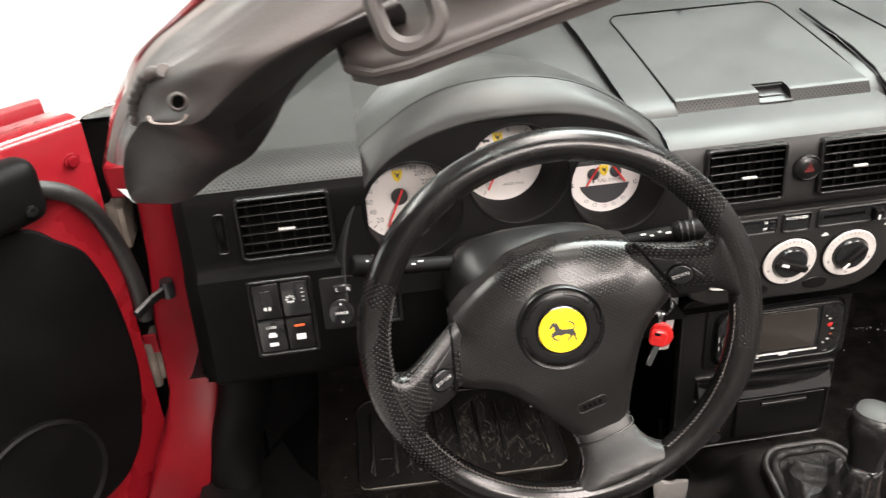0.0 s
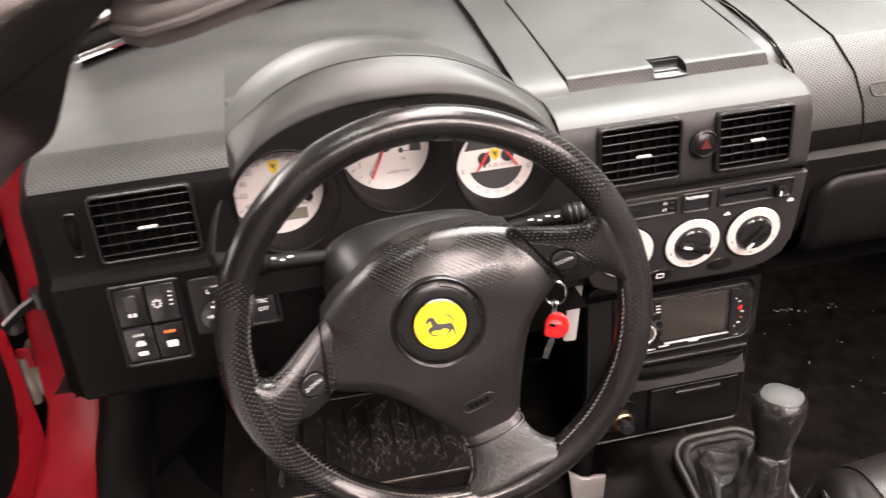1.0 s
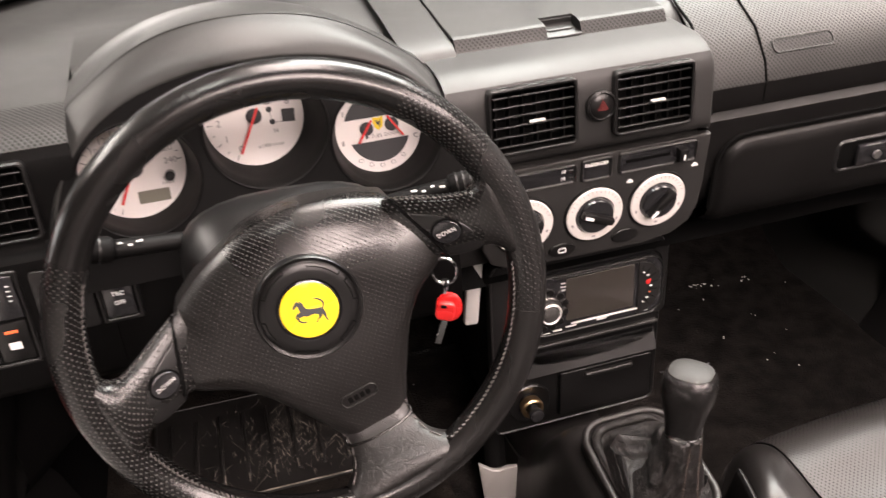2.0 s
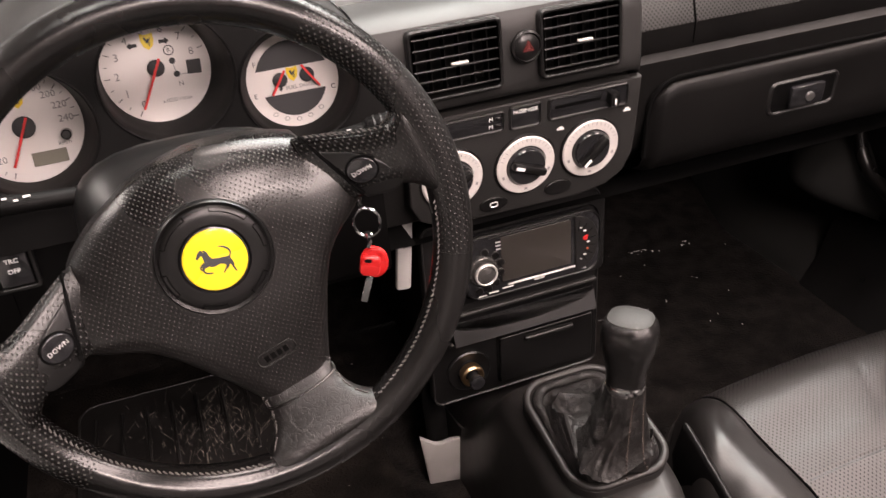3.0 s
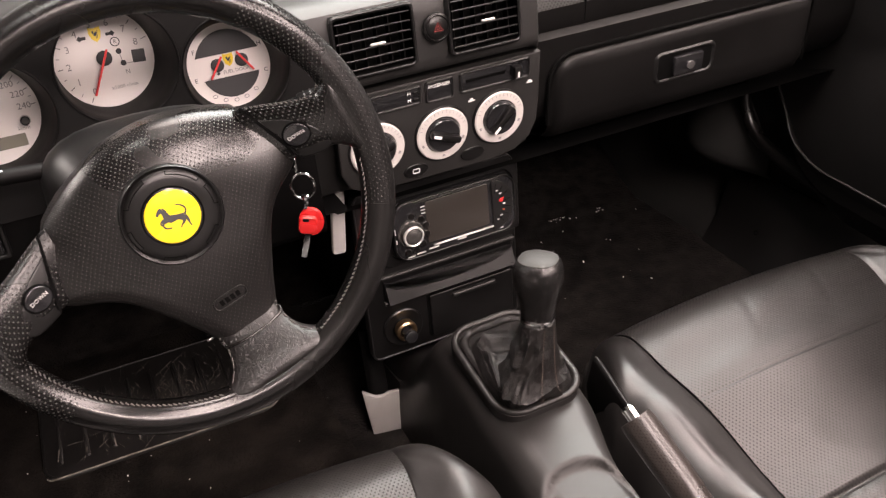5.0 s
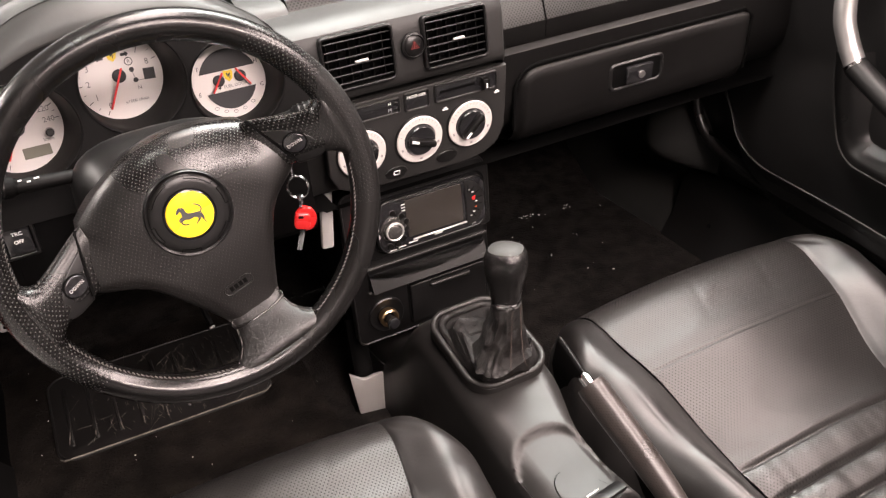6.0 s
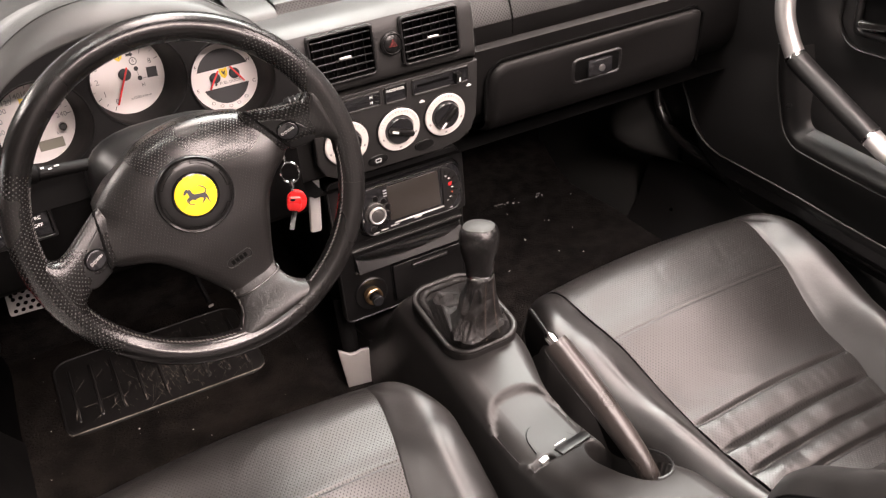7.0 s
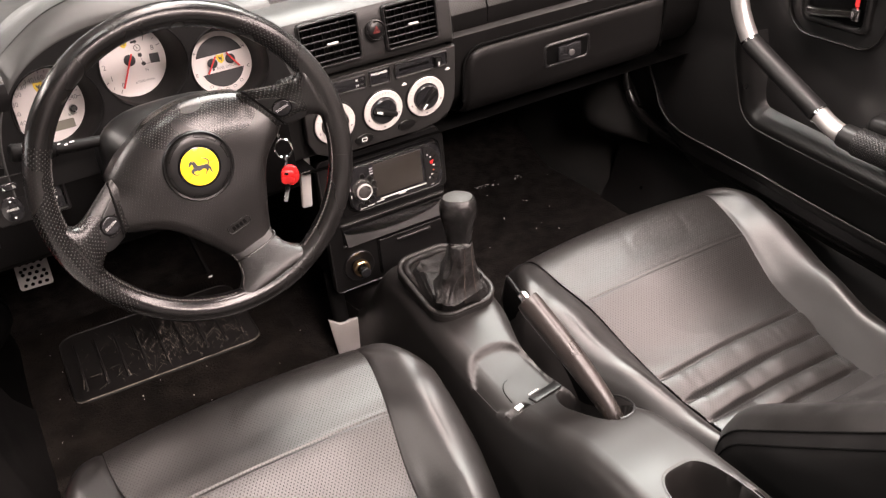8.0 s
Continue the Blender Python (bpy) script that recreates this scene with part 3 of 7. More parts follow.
curve = [(p.x, p.y) for p in spline([(-1.0, 0.80, 0), (-0.5, 0.795, 0), (-0.22, 0.785, 0), (-0.116, 0.768, 0), (-0.076, 0.734, 0), (-0.048, 0.701, 0), (-0.029, 0.625, 0), (-0.025, 0.525, 0), (-0.037, 0.456, 0), (-0.062, 0.394, 0), (-0.124, 0.359, 0), (-0.35, 0.34, 0), (-1.0, 0.34, 0)], 5)][::-1]
part("inner_panel", plate(curve, 0.010, 0.004), MATT, door, "matt black inner door panel", INSIDE)
part("weather_strip", tube([(0.008, y, z) for y, z, _ in spline([(-1.0, 0.842, 0), (-0.4, 0.838, 0), (-0.17, 0.828, 0), (-0.118, 0.820, 0), (-0.084, 0.806, 0), (-0.051, 0.786, 0), (-0.026, 0.752, 0), (-0.008, 0.697, 0), (0.002, 0.640, 0), (0.004, 0.58, 0)], 6)], 0.0105, 12), RUBBER, door, "thick black rubber weather strip")
part("speaker_grille", lathe([(0.088, 0), (0.088, 0.006), (0.085, 0.009), (0.080, 0.005), (0.03, 0.006), (0.001, 0.007)], 48), MATT, door, at=pose(0.010, -0.192, 0.442, 0, 90, 0))
part("mirror_mount", box(0.045, 0.20, 0.075, 0.018, 4, (0.014, -0.185, 0.815)), MATT, door)
part("mirror_mount_screw", lathe([(0.007, 0), (0.007, 0.003), (0.004, 0.004), (0.001, 0.003)], 12), PLASTIC, door, at=pose(0.036, -0.110, 0.797, 0, 90, 0))
for y, z in ((-0.031, 0.818), (-0.034, 0.760)):
    part("bolt", lathe([(0.0095, 0), (0.0095, 0.0025), (0.007, 0.003), (0.006, 0.0065), (0.001, 0.007)], 12), RED_IN, door, at=pose(0.0, y, z, 0, 90, 0))
strap = thing("door_check_strap", "black steel check strap between door post and open door", "door strap")
part("arm", tube([(-0.43, 0.39, 0.615), (-0.447, 0.37, 0.612), (-0.463, 0.348, 0.606)], 0.0045, 8, 1.6), PLASTIC, strap)
part("pivot", lathe([(0.009, -0.012), (0.01, 0), (0.009, 0.012)], 12), GLOSS, strap, at=pose(-0.428, 0.392, 0.615))
for z, mat, label in ((0.705, RUST, "grimy steel hinge"), (0.495, RUST, "steel hinge with red overspray")):
    part("hinge", box(0.022, 0.055, 0.058, 0.004, 2, (-0.470, 0.425, z)), mat, shell, label)
    part("hinge_pin", lathe([(0.007, -0.036), (0.008, -0.03), (0.008, 0.03), (0.007, 0.036)], 14), mat, shell, at=pose(-0.474, 0.398, z))
part("hinge_paint", box(0.018, 0.004, 0.030, 0.001, 1, (-0.468, 0.3955, 0.530)), RED_IN, shell)
part("jamb_bracket", box(0.030, 0.03, 0.045, 0.004, 1, (-0.452, 0.40, 0.775)), RED_IN, shell, "red painted jamb bracket")

# ---- dashboard ----
dash = thing("dashboard", "charcoal grey moulded car dashboard with a dimpled front edge", "dashboard")


def dash_section(kind, x):
    yb = base_y(x)
    if kind == "left":
        s = [(yb, 0.86), (0.42 * 0.6 + yb * 0.4, 0.858), (0.34, 0.854), (0.255, 0.849), (0.225, 0.846), (0.208, 0.840), (0.2005, 0.831), (0.1965, 0.821), (0.1945, 0.810), (0.193, 0.748), (0.19, 0.742), (0.180, 0.738), (0.174, 0.615), (0.18, 0.605), (0.36, 0.58)]
    elif kind == "cluster":
        s = [(yb, 0.860), (0.60, 0.8588), (0.45, 0.8572), (0.34, 0.8535), (0.325, 0.845), (0.320, 0.83), (0.318, 0.80), (0.300, 0.728), (0.225, 0.7115), (0.20, 0.708), (0.180, 0.702), (0.174, 0.60), (0.18, 0.59), (0.36, 0.57)]
    elif kind == "centre":
        s = [(yb, 0.86), (0.60, 0.860), (0.40, 0.843), (0.295, 0.8290), (0.235, 0.8285), (0.213, 0.8240), (0.2025, 0.8175), (0.1965, 0.809), (0.194, 0.799), (0.192, 0.745), (0.195, 0.738), (0.215, 0.730), (0.226, 0.61), (0.24, 0.60), (0.36, 0.58)]
    else:
        s = [(yb, 0.86), (0.58, 0.862), (0.40, 0.858), (0.30, 0.842), (0.25, 0.815), (0.226, 0.785), (0.220, 0.765), (0.222, 0.742), (0.224, 0.738), (0.214, 0.732), (0.222, 0.665), (0.232, 0.632), (0.262, 0.60), (0.40, 0.575)]
    if kind == "cluster":           # falls to the height of the centre module beside it
        k = smooth(0.08, 0.169, x)
        s[2:6] = [(y, z - k * d) for (y, z), d in zip(s[2:6], (0.010, 0.0195, 0.0145, 0.006))]
    return [(x, y, z) for y, z in s]


VENTS = ((-0.246, 0.790, 0.090, 0.063), (0.253, 0.7845, 0.084, 0.059), (0.381, 0.7835, 0.080, 0.058))


def opening(bm, x0, x1, z0, z1):
    """Cut a rectangular hole through a face that looks towards the seats."""
    for co, no in (((x0, 0, 0), (1, 0, 0)), ((x1, 0, 0), (1, 0, 0)), ((0, 0, z0), (0, 0, 1)), ((0, 0, z1), (0, 0, 1))):
        bmesh.ops.bisect_plane(bm, geom=bm.verts[:] + bm.edges[:] + bm.faces[:], plane_co=co, plane_no=no)
    gone = []
    for f in bm.faces:
        c = f.calc_center_median()
        if x0 < c.x < x1 and z0 < c.z < z1 and c.y < 0.25:
            gone.append(f)
    bmesh.ops.delete(bm, geom=gone, context="FACES")


def dash_part(name, kind, xs, low=TRIM, strip=None):
    sides = [dash_section(kind, x) for x in xs]
    if kind == "centre":
        end = sides[-1]
        for dx, d in ((0.0030, 0.0016), (0.0052, 0.0045), (0.0064, 0.0090)):
            sides.append([(x + dx, y + d, z - d) for x, y, z in end])
    cut = strip or 6
    ob = part(name, loft([s[:cut + 1] for s in sides], False), DASH, dash, sharp=75)
    if strip:
        part("dimpled_strip", loft([s[cut:7] for s in sides], False), DIMPLE, dash, "dimpled grey front edge", sharp=50)
    bm = loft([s[6:] for s in sides], False)
    for vx, vz, w, h in VENTS:
        if xs[0] < vx < xs[-1]:
            opening(bm, vx - w / 2 - 0.001, vx + w / 2 + 0.001, vz - h / 2 - 0.001, vz + h / 2 + 0.001)
    part(name + "_face", bm, low, dash, sharp=62)
    return ob


# driver-side faces below the top carry their shade in MATT's colour
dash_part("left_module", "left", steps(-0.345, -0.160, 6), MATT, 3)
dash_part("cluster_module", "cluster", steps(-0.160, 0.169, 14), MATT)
dash_part("centre_module", "centre", steps(0.17, 0.448, 10), MID)
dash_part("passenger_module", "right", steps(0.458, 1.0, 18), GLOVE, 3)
# end cap towards the open door
cap = [[(x, y, z) for y, z in ((0.62, 0.845), (0.42, 0.847), (0.23, 0.838), (0.198, 0.82), (0.195, 0.745), (0.182, 0.735), (0.176, 0.61))] for x in (-0.345,)]
cap.append([(-0.358, 0.62, 0.84), (-0.36, 0.42, 0.842), (-0.36, 0.25, 0.832), (-0.36, 0.215, 0.81), (-0.362, 0.21, 0.74), (-0.362, 0.20, 0.73), (-0.365, 0.20, 0.605)])
cap.append([(-0.372, 0.62, 0.78), (-0.385, 0.44, 0.77), (-0.385, 0.36, 0.77), (-0.388, 0.35, 0.74), (-0.392, 0.35, 0.68), (-0.392, 0.35, 0.62), (-0.395, 0.36, 0.50)])
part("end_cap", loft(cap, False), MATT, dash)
part("knee_panel", loft([[(x, 0.19, 0.612), (x, 0.21, 0.604), (x, 0.33, 0.585), (x, 0.42, 0.585)] for x in (-0.38, -0.28, -0.18)], False), PLASTIC, dash)
for x in (0.532, 0.93):
    part("pad_seam", tube([(x, y - 0.0005, z + 0.0008) for _, y, z in dash_section("right", x)[1:8]], 0.0012, 6), DARK, dash)
part("airbag_mark", frame_ring(rrect(0.075, 0.017, 0.006), rrect(0.0725, 0.0145, 0.005), 0.0012, -0.001, 0.0004), DASH, dash, at=face_at(0.580, 0.2315, 0.7985, 42))
# storage box lid on top: rounded rear corners, a dimpled front band and a finger notch
LID = ((0.552, 0.8662), (0.550, 0.8668), (0.545, 0.8668), (0.538, 0.8664), (0.530, 0.8659), (0.50, 0.8640), (0.42, 0.8560), (0.36, 0.8494), (0.32, 0.8452), (0.302, 0.8436), (0.2900, 0.8427), (0.2845, 0.8421), (0.2818, 0.8408))
BAND = ((0.2818, 0.8408), (0.2802, 0.8388), (0.2785, 0.8360), (0.2760, 0.8318), (0.2738, 0.8270))


def lid_edge(y, x, r=0.024):
    """Moves a lid edge inwards at the rounded rear corners."""
    t = max(0.0, min(r, y - (0.552 - r)))
    return x + (r - math.sqrt(r * r - t * t)) * (1 if x < 0.32 else -1)


def lid_strip(x0, x1, rows):
    return loft([[(lid_edge(y, x0) + (lid_edge(y, x1) - lid_edge(y, x0)) * k / 6, y, z) for k in range(7)] for y, z in rows], False)


bm = lid_strip(0.205, 0.3040, LID)
for bm_x in ((0.3420, 0.439, LID), (0.3040, 0.3420, LID[:10])):
    rows = [[(lid_edge(y, bm_x[0]) if bm_x[0] > 0.4 else bm_x[0], y, z) for y, z in bm_x[2]], [(lid_edge(y, bm_x[1]) if bm_x[1] > 0.4 else bm_x[1], y, z) for y, z in bm_x[2]]]
    loft([[tuple(Vector(p).lerp(Vector(q), k / 6)) for k in range(7)] for p, q in zip(*rows)], False, bm=bm)
bmesh.ops.remove_doubles(bm, verts=bm.verts[:], dist=0.0002)
lid = part("storage_lid", bm, DASH, dash, "smooth storage box lid", sharp=75)
for x0, x1 in ((0.205, 0.3040), (0.3420, 0.439)):
    part("lid_strip", loft([[(x, y, z) for y, z in BAND] for x in steps(x0, x1, 4)], False), DIMPLE, lid, "dimpled lid front band", sharp=75)
part("lid_end", loft([[(0.439, 0.32, 0.8452), (0.439, 0.302, 0.8436), (0.439, 0.2818, 0.8408), (0.439, 0.2785, 0.8360), (0.439, 0.2738, 0.8270)], [(0.439, 0.32, 0.826)] * 5], False), DASH, lid)
NOTCH = [(0.302, 0.8436), (0.3012, 0.8360), (0.2960, 0.8325), (0.2780, 0.8315), (0.2755, 0.8300)]
bm = loft([[(x, y, z) for y, z in NOTCH] for x in steps(0.3040, 0.3420, 2)], False)
for x in (0.3040, 0.3420):
    bm.faces.new([bm.verts.new((x, y, z)) for y, z in NOTCH + [(0.2785, 0.8360), (0.2818, 0.8408), (0.2900, 0.8427)]])
recess = part("finger_recess", bm, PLASTIC, lid, "dark finger notch")
part("recess_lip", tube([(0.3040, 0.2752, 0.8304), (0.323, 0.2745, 0.8300), (0.3420, 0.2752, 0.8304)], 0.0014, 8), TRIM, recess)
part("notch_rib", tube([(0.309, 0.2880, 0.8330), (0.337, 0.2880, 0.8330)], 0.0014, 8), TRIM, recess)
BESIDE = ((0.66, 0.8660), (0.60, 0.8680), (0.552, 0.8656), (0.50, 0.8632), (0.42, 0.8552), (0.36, 0.8486), (0.33, 0.8452), (0.30, 0.8415), (0.280, 0.8375), (0.270, 0.8325), (0.262, 0.8220))
part("lid_surround", loft([[(x, y, z) for y, z in BESIDE] for x in (0.150, 0.175, 0.190, 0.2032)], False), DASH, dash, sharp=75)
part("lid_surround", loft([[(x, y, z - (0.030 * smooth(0.31, 0.24, y))) for y, z in BESIDE] for x in (0.4405, 0.450, 0.460)], False), DASH, dash, sharp=75)
part("lid_surround", loft([[(x, y, z - 0.0004) for y, z in BESIDE[:8]] for x in (0.2034, 0.32, 0.4403)], False), DASH, dash, sharp=75)
GAP_LINE = [(0.2041, 0.285, 0.8400), (0.2036, 0.30, 0.8425), (0.2038, 0.33, 0.8462), (0.2041, 0.36, 0.8494), (0.2041, 0.42, 0.8560), (0.2041, 0.50, 0.8640), (0.2041, 0.526, 0.8660), (0.2110, 0.545, 0.8668), (0.229, 0.553, 0.8670), (0.32, 0.553, 0.8670), (0.415, 0.553, 0.8670), (0.4330, 0.545, 0.8668), (0.4398, 0.526, 0.8660), (0.4398, 0.50, 0.8640), (0.4398, 0.42, 0.8560), (0.4398, 0.36, 0.8494), (0.4402, 0.30, 0.8400)]
part("lid_gap", tube(spline(GAP_LINE, 3), 0.0012, 6), DARK, dash)
part("module_gap", tube([(0.4615, 0.50, 0.8665), (0.4612, 0.36, 0.8540), (0.4608, 0.31, 0.8450), (0.4600, 0.26, 0.826), (0.4596, 0.222, 0.79), (0.4596, 0.205, 0.745)], 0.0016, 6), DARK, dash)


def air_vent(x, y, z, w, h, rows, tilt=4):
    """Frame, cavity, horizontal slats, upright vanes behind and a bright thumb tab."""
    m = face_at(x, y, z, tilt)
    v = part("air_vent", frame_ring(rrect(w + 0.008, h + 0.008, 0.006), rrect(w, h, 0.004), 0.0035, -0.004, 0.0015), PLASTIC, dash, "black louvred air vent", m)
    # cavity walls coloured near-black for the shade behind the slats
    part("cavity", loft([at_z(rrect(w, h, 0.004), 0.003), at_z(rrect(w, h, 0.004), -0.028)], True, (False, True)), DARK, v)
    for k in range(rows):
        yy = -h / 2 + h * (k + 0.5) / rows
        part("slat", box(w - 0.001, 0.0017, 0.0038, 0.0007, 2), PLASTIC, v, at=pose(0, yy, 0.0005, -6))
    for k in range(6):
        part("vane", box(0.0016, h - 0.002, 0.010, 0, 1), MATT, v, at=flat(-w / 2 + w * (k + 0.5) / 6, 0, -0.0125))
    part("thumb_tab", box(w * 0.2, 0.0028, 0.004, 0.0012, 2), SILVER, v, "bright thumb tab", at=flat(0.002, -h * 0.02, 0.005))
    return v


for vx, vz, w, h in VENTS:
    air_vent(vx, 0.190 if vx < 0 else 0.189, vz, w, h, 6)
wheel_slot = part("vent_thumbwheel", frame_ring(rrect(0.012, 0.046, 0.003), rrect(0.008, 0.042, 0.002), 0.003, -0.002, 0.001), PLASTIC, dash, at=face_at(-0.312, 0.192, 0.788, 4))
part("wheel", lathe([(0.019, -0.003), (0.02, 0), (0.019, 0.003)], 24), DARK, wheel_slot, at=pose(0, 0, -0.014, 0, 90, 0))
haz = part("hazard_button", lathe([(0.0155, 0), (0.0155, 0.003), (0.0135, 0.0045), (0.0125, 0.003), (0.0115, 0.004), (0.006, 0.0056), (0.0005, 0.006)], 32), PLASTIC, dash, "round hazard button", face_at(0.324, 0.190, 0.785, 4))
tri = bmesh.new()
for r0, r1 in ((0.0066, 0.0050), (0.0032, 0.0016)):
    a = [(r0 * math.cos(radians(90 + 120 * k)), r0 * math.sin(radians(90 + 120 * k))) for k in range(3)]
    b = [(r1 * math.cos(radians(90 + 120 * k)), r1 * math.sin(radians(90 + 120 * k))) for k in range(3)]
    loft([at_z(a, 0.0052), at_z(a, 0.0065), at_z(b, 0.0065), at_z(b, 0.0052)], True, (False, False), tri)
part("warning_triangle", tri, HAZARD, haz, "red triangle")

# climate panel
panel = thing("climate_panel", "charcoal heater control panel with three rotary dials", "control panel", face_at(0.330, 0.213, 0.667, -5))
outline = [(-0.128, 0.062), (-0.128, -0.03), (-0.118, -0.05), (-0.095, -0.062), (0.06, -0.064), (0.095, -0.058), (0.115, -0.045), (0.124, -0.025), (0.126, 0.0), (0.127, 0.062)]
part("faceplate", plate(outline, 0.010, 0.003), MID, panel)


def slot(x, y, w, h, name, inside):
    s = part(name, frame_ring(rrect(w + 0.005, h + 0.005, 0.004), rrect(w, h, 0.003), 0.0125, 0.008, 0.001), TRIM, panel, at=flat(x, y))
    part("window", plate(rrect(w + 0.001, h + 0.001, 0.003), 0.001, 0.0003, 0.0098), inside, s)
    return s


clock = slot(-0.062, 0.046, 0.066, 0.017, "clock_window", GLOSS)
part("reset_keys", letters(letters(bmesh.new(), "H", 0.006, flat(0.021, 0.004, 0.0112)), "M", 0.006, flat(0.021, -0.0045, 0.0112)), WHITE, clock)
for yy in (0.004, -0.0045):
    part("key", box(0.006, 0.003, 0.002, 0.0006, 1), PLASTIC, clock, at=flat(0.029, yy, 0.0115))
sign = slot(-0.004, 0.046, 0.030, 0.021, "passenger_lamp", GLOSS)
part("writing", letters(bmesh.new(), "PASSENGER", 0.0055, flat(0, 0.006, 0.0112), spacing=0.92), WHITE, sign)
rail = slot(0.066, 0.047, 0.086, 0.020, "air_slider", GLOSS)
part("track", box(0.05, 0.003, 0.001, 0, 1), DARK, rail, at=flat(-0.012, 0.001, 0.0112))
knob = part("slider_knob", box(0.010, 0.014, 0.012, 0.002, 2), PLASTIC, rail, at=flat(0.026, 0, 0.014))
part("mark", box(0.002, 0.006, 0.0006, 0, 1), WHITE, knob, at=flat(0, -0.002, 0.0063))


def dial(x, y, turn):
    d = part("rotary_dial", lathe([(0.0325, 0.008), (0.0325, 0.0125), (0.0312, 0.0138), (0.0225, 0.0138), (0.0215, 0.012)], 48, caps=(False, False)), DIAL_RING, panel, "silvery white dial ring", flat(x, y, 0))
    part("rim", lathe([(0.0345, 0.009), (0.0345, 0.0115), (0.0325, 0.0125), (0.032, 0.011)], 48, caps=(False, False)), PLASTIC, d)
    ticks = bmesh.new()
    for k in range(15):
        a = radians(20 + 10 * k)
        bar(ticks, 0.0005, 0.003, pose(0.0285 * math.cos(a), 0.0285 * math.sin(a), 0.0139, 0, 0, math.degrees(a) - 90))
    for k in range(3):
        a = radians(200 + 70 * k)
        bar(ticks, 0.0035, 0.0025, pose(0.027 * math.cos(a), 0.027 * math.sin(a), 0.0139, 0, 0, math.degrees(a) - 90))
    tagged(part("dial_print", ticks, GREY_INK, d), kind="stuff")
    kn = part("knob", lathe([(0.0215, 0.012), (0.0208, 0.016), (0.019, 0.0185), (0.001, 0.019)], 40), GLOSS, d, "glossy black knob")
    part("grip_bar", box(0.039, 0.009, 0.010, 0.003, 2), PLASTIC, kn, at=flat(0, 0, 0.021, turn))
    part("pointer", box(0.010, 0.0035, 0.001, 0.0004, 1), WHITE, kn, at=flat(0, 0, 0, turn) @ flat(-0.013, 0, 0.0263))
    return d


dial(-0.083, -0.007, 30)
dial(-0.003, -0.009, -22)
dial(0.071, -0.007, 45)
for x, y, name in ((-0.038, -0.048, "defrost_button"), (0.036, -0.046, "blank_button")):
    b = part(name, plate(circle(0.0155, 28, 0, 0, 0.0085), 0.003, 0.001, 0.009), PLASTIC, panel, at=flat(x, y))
    if name == "defrost_button":
        part("symbol", frame_ring(rrect(0.009, 0.006, 0.0015), rrect(0.0072, 0.0042, 0.001), 0.0124, 0.0118, 0.0001), WHITE, b)
icons = bmesh.new()
for x, y in ((0.036, 0.022), (0.112, 0.027)):
    bar(icons, 0.008, 0.002, flat(x, y, 0.0103))
    bar(icons, 0.004, 0.002, flat(x, y + 0.002, 0.0103))
tagged(part("fine_print", icons, WHITE, panel), kind="stuff")

# switch groups left of the column
switches = thing("switch_panel", "black panel of four rocker switches below the driver's vent", "switch panel", face_at(-0.262, 0.1785, 0.687, 3) @ Matrix.Diagonal((0.92, 0.94, 1, 1)))
part("surround", frame_ring(rrect(0.074, 0.100, 0.004), rrect(0.066, 0.092, 0.003), 0.004, -0.002, 0.0012), PLASTIC, switches)
for i, x in enumerate((-0.0165, 0.0165)):
    for j, y in enumerate((0.023, -0.023)):
        sw = part("rocker_switch", box(0.031, 0.044, 0.008, 0.002, 2), GLOSS if (i + j) % 2 else PLASTIC, switches, at=pose(x, y, 0.0, 4 if j else -3))
        marks = bmesh.new()
        if (i, j) == (1, 1):
            bar(marks, 0.011, 0.008, flat(0, -0.004, 0.0043))
            part("amber_lamp", box(0.012, 0.003, 0.001, 0, 1), ORANGE, sw, "orange tell-tale lamp", at=flat(0, 0.012, 0.0041))
        elif (i, j) == (0, 1):
            letters(marks, "LOCK", 0.0045, flat(0, 0.013, 0.0042))
            bar(marks, 0.010, 0.004, flat(0, 0.001, 0.0042))
            bar(marks, 0.007, 0.003, flat(0, 0.004, 0.0042))
            bar(marks, 0.010, 0.005, flat(0, -0.011, 0.0042))
        elif (i, j) == (1, 0):
            for k in range(8):
                a = radians(45 * k)
                bar(marks, 0.0025, 0.0012, pose(-0.006 + 0.004 * math.cos(a), 0.004 * math.sin(a), 0.0042, 0, 0, math.degrees(a)))
            for k in range(4):
                bar(marks, 0.003, 0.0008, flat(0.009, 0.012 - 0.005 * k, 0.0042))
        else:
            bar(marks, 0.003, 0.004, flat(-0.003, -0.009, 0.0042))
            bar(marks, 0.003, 0.004, flat(0.002, -0.009, 0.0042))
            part("inner_key", box(0.014, 0.020, 0.003, 0.001, 1), GLOSS, sw, at=flat(0, 0.004, 0.004))
        part("symbol", marks, WHITE, sw)
mirror = thing("mirror_switch", "black round mirror adjuster with a small selector", "switch", face_at(-0.196, 0.1775, 0.697, 3))
part("surround", plate(rrect(0.048, 0.064, 0.004), 0.003, 0.001), PLASTIC, mirror)
rocker = part("disc", lathe([(0.0165, 0.003), (0.0165, 0.007), (0.014, 0.0085), (0.001, 0.0078)], 32), GLOSS, mirror, "oval rocker", flat(-0.004, -0.010) @ Matrix.Diagonal((0.80, 1.0, 1, 1)))
marks = letters(bmesh.new(), "MIRROR", 0.0048, flat(0, 0, 0.0086))
for x, y in ((0.0, 0.011), (0.0, -0.011)):
    bar(marks, 0.003, 0.002, flat(x, y, 0.0084))
part("writing", marks, WHITE, rocker)
sel = part("selector", box(0.020, 0.010, 0.006, 0.0015, 1), GLOSS, mirror, at=flat(0.0, 0.018, 0.004))
